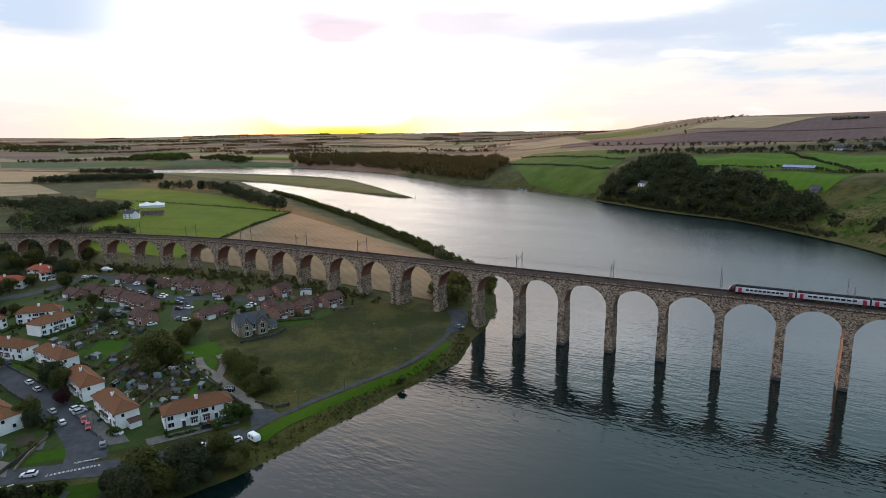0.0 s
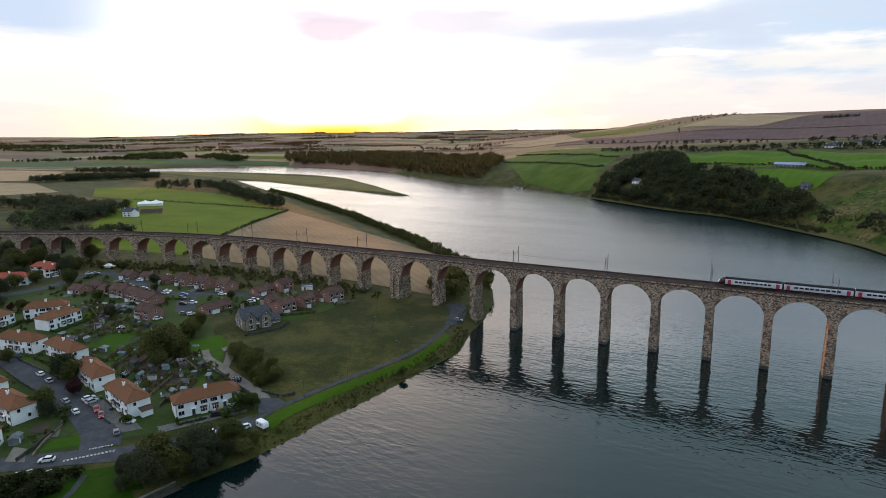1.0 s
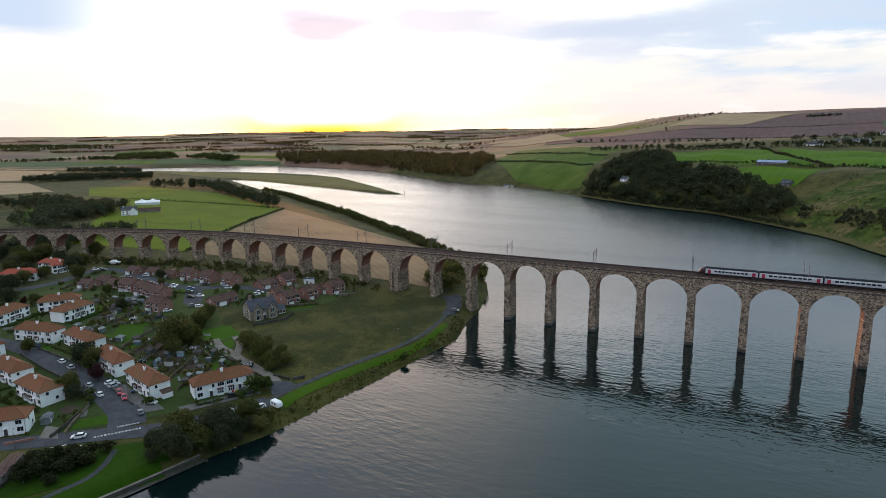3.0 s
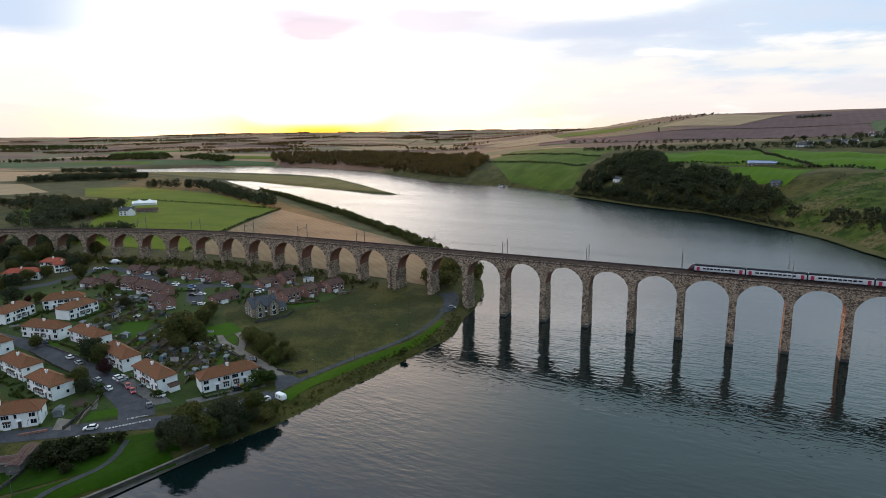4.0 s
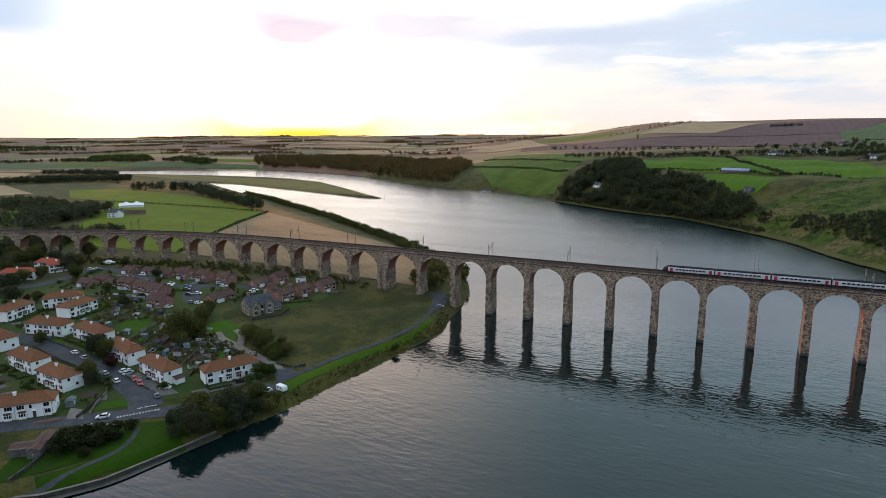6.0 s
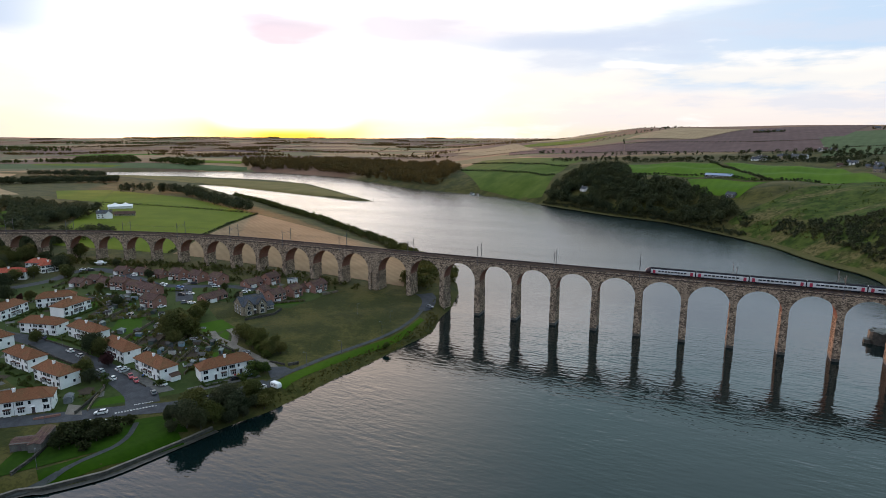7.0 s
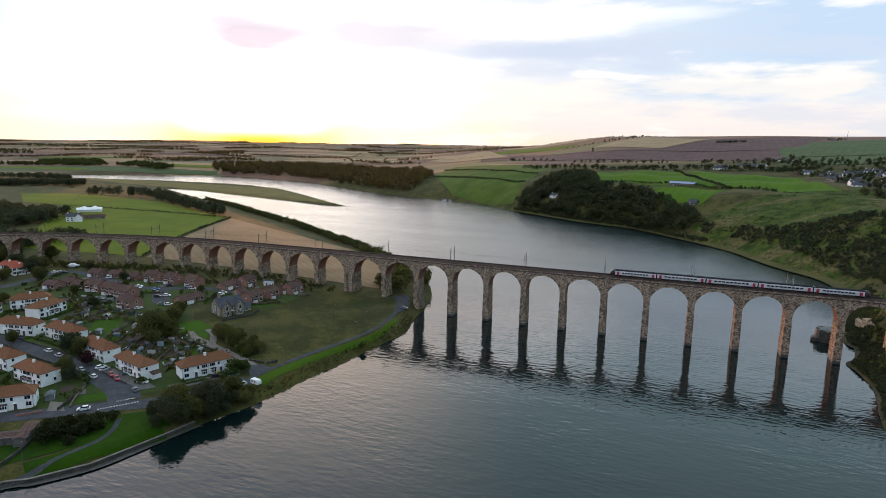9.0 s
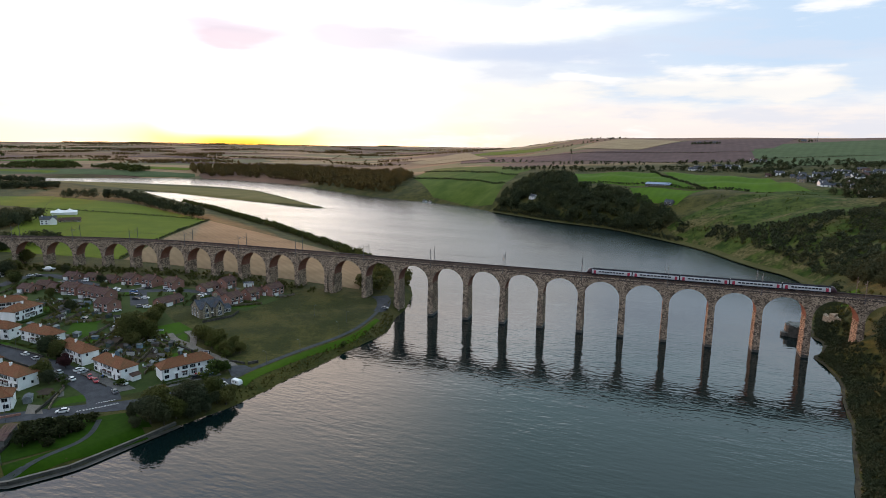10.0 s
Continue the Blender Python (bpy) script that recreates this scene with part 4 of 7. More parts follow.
# ---- trees ----
def leaf_cloud(seed, radius, height, count, size, lobes=8, low=0.25):
    """Corners of many small tilted leaf sprays on the lobes of a crown; its foot is at 0."""
    r = np.random.default_rng(seed)
    c = r.normal(0, 1, (lobes, 3))
    c /= np.linalg.norm(c, axis=1)[:, None]
    c *= r.uniform(.35, .62, (lobes, 1))
    c[0] = (0, 0, .35)
    big = r.uniform(.34, .52, lobes)
    k = r.integers(0, lobes, count)
    d = r.normal(0, 1, (count, 3))
    d[:, 2] += .25
    d /= np.linalg.norm(d, axis=1)[:, None]
    p = c[k] + d * (big[k] * r.uniform(.45, 1.16, count) ** .6)[:, None]
    mid = low * height + (1 - low) * height * .5
    p = p * np.array([radius, radius, (1 - low) * height * .55]) + np.array([0, 0, mid])
    p[:, 2] = np.maximum(p[:, 2], low * height * .6)
    n = d + r.normal(0, .8, (count, 3))
    n /= np.linalg.norm(n, axis=1)[:, None]
    a = np.cross(n, r.normal(0, 1, (count, 3)))
    a /= np.linalg.norm(a, axis=1)[:, None] + 1e-9
    b = np.cross(n, a)
    s = size * r.uniform(.6, 1.3, (count, 1))
    w = r.uniform(.5, 1.0, (count, 1))
    return np.stack([p - a * s - b * s * w * .3, p - b * s * w * .9, p + a * s - b * s * w * .1, p + b * s * w], 1)


def cloud_mesh(name, quads, mat):
    v = quads.reshape(-1, 3)
    n = len(quads)
    me = bpy.data.meshes.new(name)
    me.vertices.add(len(v))
    me.vertices.foreach_set("co", v.astype(np.float32).ravel())
    me.loops.add(4 * n)
    me.loops.foreach_set("vertex_index", np.arange(4 * n, dtype=np.int32))
    me.polygons.add(n)
    me.polygons.foreach_set("loop_start", np.arange(0, 4 * n, 4, dtype=np.int32))
    me.materials.append(mat)
    me.update(calc_edges=True)
    me.validate()
    return me


def trunk_mesh(seed, h):
    r = random.Random(seed)
    bm = bmesh.new()
    lean = Vector((r.uniform(-.3, .3), r.uniform(-.3, .3), 0))
    tube(bm, (0, 0, -.4), Vector((0, 0, h * .3)) + lean * .3, h * .035, h * .026, 7)
    tube(bm, Vector((0, 0, h * .3)) + lean * .3, Vector((0, 0, h * .62)) + lean, h * .026, h * .012, 7)
    for i in range(5):
        a = i * 1.257 + r.uniform(-.3, .3)
        z = h * r.uniform(.25, .45)
        tube(bm, (0, 0, z), (math.cos(a) * h * .22, math.sin(a) * h * .22, z + h * .22), h * .014, h * .005, 5)
    me = bpy.data.meshes.new("trunk")
    bm.to_mesh(me)
    bm.free()
    me.materials.append(BARK)
    return me


CROWNS = [cloud_mesh("crown", leaf_cloud(k, 4.4, 9, 5200, .25, 16, .06), LEAF) for k in range(5)]
CROWNS_TOWN = [cloud_mesh("crown", leaf_cloud(k + 70, 4.4, 9, 5200, .25, 16, .06), LEAF_TOWN) for k in range(4)]
CROWNS_RED = cloud_mesh("crown", leaf_cloud(11, 4.0, 8, 5200, .24, 14, .08), LEAF_RED)
BUSHES = [cloud_mesh("crown", leaf_cloud(20 + k, 1.6, 2.6, 700, .18, 7, .05), LEAF_LIGHT) for k in range(3)]
BUSHES_DARK = [cloud_mesh("crown", leaf_cloud(20 + k, 1.6, 2.6, 700, .18, 7, .05), LEAF_DARK) for k in range(3)]
TRUNKS = [trunk_mesh(k, 9) for k in range(3)]
STEMS = trunk_mesh(9, 2.6)


def tree(x, y, size, seed, label, mesh=None, wide=1.0, group=""):
    r = random.Random(seed)
    m = Matrix.Translation((x, y, z_at(x, y))) @ Matrix.Rotation(r.uniform(0, 6.28), 4, "Z") @ Matrix.Diagonal((size * wide, size * wide, size, 1))
    t = thing("tree", m, label, "tree", group)
    for nm, me in (("trunk", TRUNKS[seed % 3]), ("crown", mesh or CROWNS[seed % 5])):
        new(nm, me).parent = t
    return t


def bush(x, y, size, seed, label="low green garden shrub", crowns=BUSHES):
    r = random.Random(seed)
    t = thing("shrub", Matrix.Translation((x, y, z_at(x, y))) @ Matrix.Rotation(r.uniform(0, 6.28), 4, "Z") @ Matrix.Diagonal((size * 1.15, size * 1.15, size, 1)), label, "shrub")
    new("stem", STEMS).parent = t
    new("crown", crowns[seed % 3]).parent = t


SHORE = "dark broadleaf tree hanging over the river bank"
for i, (x, y, s) in enumerate([(-19, -166, 1.0), (-15.5, -158, 1.05), (-13.5, -150, 1.0), (-10.5, -143, .9), (-22, -159, .95), (-25, -166.5, .85), (-18, -151, .9), (-9.5, -137, .7),
                               (-16, -163, .9), (-12, -146, .85), (-14, -140, .7), (-20.5, -171, .6), (-18, -147, 0.8), (-8, -141, .8), (-12, -154, .9), (-10.5, -149, .8)]):
    tree(x, y, s * (1.1, .8, .98, .62, 1.15, .85)[i % 6], i, SHORE, CROWNS_TOWN[i % 4] if i % 3 == 1 else None, wide=(1.1, 1.3, 1.0)[i % 3], group="trees on the river bank")
for i, (x, y, s) in enumerate([(-84, -112, 1.25), (-90, -104, 1.1), (-79, -107, .9), (-92, -90, .9), (-97, -82, .8), (-58, -97, .7), (-53, -99, .75), (-47, -101, .8), (-42, -103, .75),
                               (-35, -106, .65), (-31, -103, .55), (-50, -94, .55), (-38, -98, .5), (-60, -93, .55), (-33.5, -107, .5), (-78, -117, .7)]):
    tree(x, y, s * 1.15, 30 + i, "olive-green tree at the edge of the meadow", CROWNS_TOWN[i % 4], wide=1.2)
for i, (x, y, s) in enumerate([(-100, -140, 1.0), (-95, -139.5, .85), (-80, -158, .85), (-75, -159, .6), (-133, -142, .6), (-199, -103, .6), (-148, -90, .6), (-181, -76, .6), (-186, -66, .5), (-181, -42, .6),
                               (-236, -104, 1.0), (-297, -58, 1.1), (-290, -66, 1.0), (-280, -72, .9), (-298, -43, 1.2), (-275, -45, 1.0), (-262, -42, .9), (-310, -52, 1.2), (-325, -55, 1.2),
                               (-211, -36, .7), (-200, -33, .65), (-226, -30, .6), (-75, -7, .6), (-248, -70, .8), (-262, -72, .9), (-270, -92, 1.0), (-250, -98, .8), (-285, -90, 1.1), (-300, -78, 1.2),
                               (-255, -118, 1.0), (-240, -125, .9), (-168, -52, .5), (-120, -42, .45), (-100, -52, .5)]):
    tree(x, y, s * 1.1, 60 + i, "green broadleaf tree among the houses", CROWNS_TOWN[i % 4] if i % 3 else None, wide=1.15)
for i, (x, y) in enumerate([(-233, -97), (-246, -83), (-284, -69), (-294, -56), (-322, -49), (-297, -43), (-250, -51), (-257, -40), (-209, -110), (-276, -20), (-307, -23), (-227, -63)]):
    tree(x, y, (1.2, .95, 1.05)[i % 3], 140 + i, "dark tree beside the red-roofed houses", CROWNS_TOWN[i % 4] if i % 2 else None, wide=1.25)
tree(-83, -145.5, .78, 99, "dark purple copper-leaved street tree", CROWNS_RED, 1.05)
tree(-203, -106, .55, 98, "dark purple copper-leaved garden tree", CROWNS_RED, 1.05)
for i, (x, y, s) in enumerate([(-47, -187, 1.0), (-44, -184, 1.2), (-41, -181, 1.1), (-38, -178, 1.2), (-45, -189, .8), (-36, -174, 1.0), (-40, -184, .9), (-43, -179, .9), (-46, -191, 1.0), (-42, -187, 1.2), (-38, -183, 1.1), (-35, -180, 1.1), (-49, -186, .9), (-39, -187, .9), (-25.5, -125, 1.6), (-24, -121.5, 1.3),
                               (-32, -152, 1.0), (-50, -149, .8), (-26, -131, 1.0), (3, -70, .9), (-30, -152, .9), (-73, -155, .8), (-68, -158, .7), (-33, -110, 1.0), (-39, -106.5, 1.1), (-45, -104.5, 1.2)]):
    bush(x, y, s * 1.45, i, "dense green shrub beside the road", BUSHES_DARK if x > -50 and y < -170 else BUSHES)
for i, (x, y) in enumerate([(-41.6, -193.7), (-41.7, -189.6), (-34.8, -190.5), (-36.3, -185.4), (-36.2, -181.6), (-37.6, -177.8), (-47.5, -187.5), (-43.5, -186.2), (-42.9, -182.9)]):
    bush(x, y, (1.7, 2.1, 1.4)[i % 3], 40 + i, "large dark shrub on the mown bank", BUSHES_DARK)


def woodland(name, spots, label, mat=LEAF, size=(6, 10), count=110, leaf=.95, category="wood", seed=1, lobes=6):
    """Many crowns side by side, too many to count."""
    r = np.random.default_rng(seed)
    kinds = [leaf_cloud(seed * 50 + k, .5, 1.0, count, .085 * leaf, lobes, .05) for k in range(6)]
    P = np.array(spots, float)
    Z = land(P[:, 0], P[:, 1])
    out = []
    for k, (p, z) in enumerate(zip(P, Z)):
        if z < .2:
            continue
        h = r.uniform(*size)
        a = r.uniform(0, 6.28)
        q = kinds[k % 6]
        w = h * r.uniform(.85, 1.25)
        c, s = math.cos(a), math.sin(a)
        x, y = q[..., 0] * w, q[..., 1] * w
        out.append(np.stack([x * c - y * s + p[0], x * s + y * c + p[1], q[..., 2] * h * 1.05 + z - .3], -1))
    ob = new(name, cloud_mesh(name, np.concatenate(out), mat))
    return tagged(ob, label, category, kind="stuff")


def within(poly, gap, seed):
    r = random.Random(seed)
    xs, ys = [p[0] for p in poly], [p[1] for p in poly]
    out = []
    n = int((max(xs) - min(xs)) * (max(ys) - min(ys)) / gap ** 2)
    for _ in range(n):
        x, y = r.uniform(min(xs), max(xs)), r.uniform(min(ys), max(ys))
        odd = False
        for (ax, ay), (bx, by) in zip(poly, poly[1:] + poly[:1]):
            if (ay > y) != (by > y) and x < ax + (y - ay) * (bx - ax) / (by - ay):
                odd = not odd
        if odd:
            out.append((x, y))
    return out


def beside(line, gap, spread, seed):
    r = random.Random(seed)
    out = []
    for (ax, ay), (bx, by) in zip(line, line[1:]):
        n = max(1, int(math.hypot(bx - ax, by - ay) / gap))
        out += [(ax + (bx - ax) * (i + r.random()) / n + r.gauss(0, spread), ay + (by - ay) * (i + r.random()) / n + r.gauss(0, spread)) for i in range(n)]
    return out


STRAW_REED = leaves("bank_weeds", (0.045, 0.052, 0.012), (0.12, 0.112, 0.034), 0.2)
BANK = [(-14, 48), (-22, 66), (-48, 96), (-84, 132), (-132, 170), (-192, 214), (-272, 272), (-352, 322), (-462, 394), (-560, 448)]
woodland("tree_belt", beside([(x - 2, y - 2) for x, y in BANK[2:]], 0.9, 2.8, 33), "belt of low wind-bent trees along the top of the river bank", LEAF_TOWN, (3.8, 7.5), 110, 1.0, seed=4)
woodland("tree_belt", beside(BANK[:3], 2.0, 3.2, 3) + within([(-17, 14), (-17, 38), (-32, 60), (-42, 58), (-38, 20)], 4.5, 5), "dense belt of trees along the top of the river bank", LEAF_TOWN, (6, 11), 150, .85, seed=3)
woodland("tree_belt", beside([(-673, 330), (-649, 360), (-610, 391), (-488, 313), (-413, 274), (-360, 253)], 3.0, 6, 6), "row of tall dark trees by the river inlet", LEAF, (10, 16), 170, .75, seed=6)
woodland("wood", [p for p in within([(-79, 573), (-77, 598), (-58, 626), (-38, 653), (-9, 665), (26, 638), (41, 552), (87, 516), (110, 511), (126, 484), (135, 458), (165, 409), (176, 370), (139, 404), (93, 446), (32, 482)], 6.5, 8) if math.hypot(p[0] + 22, p[1] - 551) > 15],
         "dense dark wood on the steep far bank", LEAF, (10, 17), 190, .75, seed=8)
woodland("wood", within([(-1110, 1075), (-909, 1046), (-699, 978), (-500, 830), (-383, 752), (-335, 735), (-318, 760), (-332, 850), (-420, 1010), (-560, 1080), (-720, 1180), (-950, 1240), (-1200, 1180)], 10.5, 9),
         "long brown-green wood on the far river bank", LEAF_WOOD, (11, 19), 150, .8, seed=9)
woodland("wood", within([(-985, 312), (-950, 292), (-915, 360), (-885, 425), (-850, 470), (-890, 485), (-935, 420), (-965, 360)], 6, 10) + within([(-1180, 495), (-1060, 525), (-1000, 530), (-1010, 560), (-1100, 560)], 7, 110) + within([(-640, 95), (-625, 145), (-488, 142), (-452, 84), (-432, 44), (-380, 20), (-480, 30), (-520, 80)], 9, 11) + within([(-432, 44), (-433, 90), (-447, 112), (-472, 142), (-505, 125), (-455, 60)], 7, 12),
         "dark wood beyond the viaduct", LEAF, (9, 14), 170, .75, seed=10)
woodland("bank_growth", beside([(-84, 571), (-30, 530), (24, 486), (98, 444), (152, 382), (174, 354)], 1.0, 1.2, 55) + beside([(-78, 576), (-26, 536), (28, 491), (102, 449), (156, 388)], 1.4, 2.2, 56), "dark undergrowth along the far bank", LEAF, (2.5, 5), 50, 1.5, "scrub", seed=55)
HILLSIDE = [(166, 394), (221, 331), (262, 295), (302, 287), (342, 324), (420, 340), (400, 180), (340, 40), (280, 55), (272, 110), (267, 160), (256, 215), (240, 253), (203, 328), (172, 370)]
woodland("scrub", [p for p in within(HILLSIDE, 2.4, 12) if math.sin(p[0] * .10 + p[1] * .03) + math.sin(p[1] * .075 - p[0] * .05) + .6 * math.sin(p[0] * .23 - p[1] * .19) > -.95],
         "dark gorse, bramble and scrub on the hillside", LEAF, (1.8, 5.0), 40, 1.6, seed=12)
woodland("scrub", [p for p in within(HILLSIDE, 3.4, 112) if math.sin(p[0] * .10 + p[1] * .03) + math.sin(p[1] * .075 - p[0] * .05) < .2],
         "olive bramble and long grass between the gorse", LEAF_TOWN, (1.0, 2.8), 30, 1.9, seed=112)
woodland("scrub", [p for p in within([(172, 386), (222, 336), (270, 306), (322, 378), (311, 441), (260, 456), (174, 448)], 5.0, 113) if math.sin(p[0] * .13 - p[1] * .06) + math.sin(p[1] * .17 + p[0] * .05) > .7],
         "scattered low bushes on the open hillside", LEAF_LIGHT, (.8, 2.2), 26, 2.0, seed=113)
woodland("scrub", within([(330, 395), (322, 420), (360, 520), (470, 560), (470, 330), (400, 300), (350, 330)], 7, 33),
         "dark thicket at the edge of the village", LEAF, (5, 10), 90, 1.1, seed=15)
woodland("wood", [p for p in within([(238, -10), (246, 12), (258, 24), (264, 60), (266, 140), (330, 120), (320, 60), (310, -190), (207, -190), (209, -150), (216, -116), (223, -92), (227, -62), (233, -38)], 4.6, 13) if abs(p[1] - 5.4) > 9],
         "dark trees on the steep bank beside the viaduct", LEAF, (6, 11), 420, .55, seed=13, lobes=8)
ribbon("foreshore", [(252, 150), (244, 105), (233.5, 68), (226, 38), (228, 30), (227.5, 22), (223.5, 9.5), (218.5, 2), (220.5, -9), (221.5, -22), (220.5, -34), (218, -46), (215.5, -57), (213, -76), (207.5, -97), (203, -116), (199.5, -129), (191.5, -180), (187, -260)], 2.4, MUD, "dark mud and stones at the foot of the steep bank", 0.05, "foreshore")
woodland("bank_growth", within([(231, 24), (236, 60), (244, 96), (256, 120), (260, 60), (246, 16)], 4.0, 57), "low dark bushes round the ruin", LEAF_TOWN, (1.4, 3.4), 60, 1.3, "scrub", seed=57)
field("pasture", ((243, 70), (252, 60), (262, 100), (248, 116)), BRIGHT, "small green bank above the ruin", 0.3, 12, 12)
woodland("bank_growth", beside([(-4, -141), (-2.5, -125), (-1, -107), (3, -90), (5, -74), (8.5, -50), (10, -36), (3, -12)], .3, 1.0, 50) + beside([(-9, -139), (-7, -125), (-5, -107), (-1, -90), (1, -74), (5, -50), (7, -36), (1, -14)], .35, 1.0, 51), "rough reeds and weeds on the river bank", STRAW_REED, (.5, 1.2), 26, 2.2, "reeds", seed=50)
SHORELINE = [(251, 148), (243, 104), (233, 66), (227, 38), (229.5, 30), (228.5, 22), (224.5, 9), (219.5, 2), (221.5, -9), (222.5, -22), (221.5, -34), (219, -46), (216.5, -57), (214, -76), (208.5, -97), (204, -116), (200.5, -129), (193, -180), (190, -240)]
woodland("bank_growth", beside([(x + .6, y) for x, y in SHORELINE], .25, .7, 52) + beside([(x + 3, y) for x, y in SHORELINE], .25, .9, 152) + beside([(x + 6, y) for x, y in SHORELINE], .3, 1.6, 53) + beside([(x + 10, y) for x, y in SHORELINE], .35, 1.8, 54), "dark bramble and weeds hanging over the bank", LEAF, (.9, 2.4), 34, 1.9, "scrub", seed=52)
woodland("hedgerow", beside([(30, 610), (126, 566), (206, 500), (252, 470)], 2, .7, 14) + beside([(140, 742), (152, 690), (175, 580), (206, 502)], 2.2, .7, 15) + beside([(20, 745), (140, 770), (200, 756), (320, 690)], 2.6, 3, 16)
         + beside([(-330, 851), (-88, 661)], 2.4, .7, 17) + beside([(-345, 960), (-180, 800), (-80, 720)], 2.6, .7, 18)
         + beside([(-820, 420), (-1000, 420)], 6, 3, 21), "dark field hedge", LEAF, (2.2, 4.5), 90, 1.2, "hedge", seed=14)
woodland("hedgerow", beside([(-228, 15), (-280, 120), (-337, 238)], 1.5, .3, 19) + beside([(-556, 207), (-339, 239)], 2.0, .3, 20) + beside([(-26, 1036), (280, 908)], 2.2, 1.2, 22) + beside([(-380, 1348), (-30, 1236), (300, 1103)], 2.6, 1, 23) + beside([(-330, 1158), (-28, 1038)], 2.4, 1.2, 24)
         + beside([(325, 935), (505, 929)], 2.4, 1, 26) + beside([(300, 798), (470, 780)], 2.4, 1.5, 27) + beside([(-50, 1235), (-70, 1375)], 3, 1, 28),
         "low hedge between hill fields", LEAF, (1.2, 2.8), 22, 2.2, "hedge", seed=22)
woodland("hedgerow", beside([(-60, 985), (40, 935), (130, 910)], 8, 7, 35) + beside([(-250, 1140), (-120, 1080)], 11, 6, 25) + beside([(60, 1700), (-60, 1560), (-160, 1500)], 12, 9, 29) + beside([(180, 905), (330, 840)], 7, 9, 36) + beside([(10, 762), (140, 788), (210, 772), (330, 705)], 2.6, 4, 37) + beside([(-120, 800), (-60, 830), (10, 800)], 3, 5, 38),
         "clumps of dark trees between hill fields", LEAF, (5, 9), 60, 1.3, "trees", seed=23)
woodland("village_trees", within([(236, 1338), (256, 1330), (300, 1326), (306, 1350), (240, 1362)], 6, 130) + within([(462, 1282), (500, 1270), (505, 1300), (470, 1308)], 8, 131), "dark trees round the hilltop farm", LEAF, (4, 8), 80, 1.2, "trees", seed=130)
woodland("village_trees", within([(240, 770), (330, 960), (380, 860), (500, 760), (520, 560), (380, 380), (330, 420), (320, 560), (300, 660)], 15, 30), "trees among the village houses", LEAF, (5, 9.5), 110, 1.0, "trees", seed=30)
far = []
for k, (x0, y0, x1, y1) in enumerate([(-2600, 1300, -1900, 1500), (-1750, 1300, -1200, 1420), (-1500, 1750, -1000, 1650), (-3200, 1700, -2300, 2200), (-900, 1500, -600, 1400), (-1200, 2300, -500, 2000),
                                      (-2300, 2600, -1500, 2700), (-3600, 2400, -2600, 3000), (-700, 2700, 100, 2300), (-1800, 3300, -600, 3100), (-1400, 1600, -1900, 1800), (-4300, 3300, -3000, 4000), (-2600, 4300, -1000, 4400)]):
    far += beside([(x0, y0), ((x0 + x1) / 2 + 40, (y0 + y1) / 2 - 30), (x1, y1)], 4, 9, 40 + k)
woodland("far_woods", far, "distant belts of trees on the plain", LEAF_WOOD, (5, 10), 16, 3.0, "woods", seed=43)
rr = random.Random(77)
hedges, copses = [], []
for k in range(330):                                   # field hedges across the plain
    x, y, a, l = rr.uniform(-4600, -100), rr.uniform(1200, 5200), rr.choice((.5, .5, .6, 2.05)) + rr.uniform(-.12, .12), rr.uniform(150, 600)
    if math.atan2(125 - x, y + 270) > .36:
        hedges += beside([(x, y), (x + l * math.cos(a), y + l * math.sin(a))], 5.5, 1.0, 100 + k)
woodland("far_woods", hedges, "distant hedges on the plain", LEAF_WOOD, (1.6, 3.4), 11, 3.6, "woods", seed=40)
for k in range(90):                                    # copses
    x, y = rr.uniform(-4600, -200), rr.uniform(1250, 4600)
    if math.atan2(125 - x, y + 270) > .36:
        w, d, a = rr.uniform(40, 160), rr.uniform(15, 45), rr.uniform(.3, .8)
        copse = [(x + w * u * math.cos(a) - d * v * math.sin(a), y + w * u * math.sin(a) + d * v * math.cos(a)) for u, v in ((-1, -.6), (.2, -1), (1, -.3), (.8, .8), (-.4, 1), (-1, .4))]
        copses += within(copse, 11, 500 + k)
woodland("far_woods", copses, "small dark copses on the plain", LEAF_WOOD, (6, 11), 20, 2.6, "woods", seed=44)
strips = within([(-2085, 816), (-1889, 973), (-1642, 970), (-1457, 1014), (-1669, 1165), (-1880, 1110), (-1800, 1040), (-2020, 930)], 11, 70) + within([(-1455, 1035), (-1247, 1001), (-1230, 1060), (-1440, 1110)], 9, 71)
strips += within([(-2948, 1185), (-2828, 1413), (-2566, 1570), (-2900, 1750), (-3500, 1700), (-3600, 1450)], 24, 72) + within([(-3700, 2100), (-3500, 2300), (-2600, 2300), (-2700, 2150)], 26, 73)
woodland("far_woods", strips, "dark woods beyond the marsh and river", LEAF_TOWN, (8, 14), 46, 1.6, "woods", seed=41)
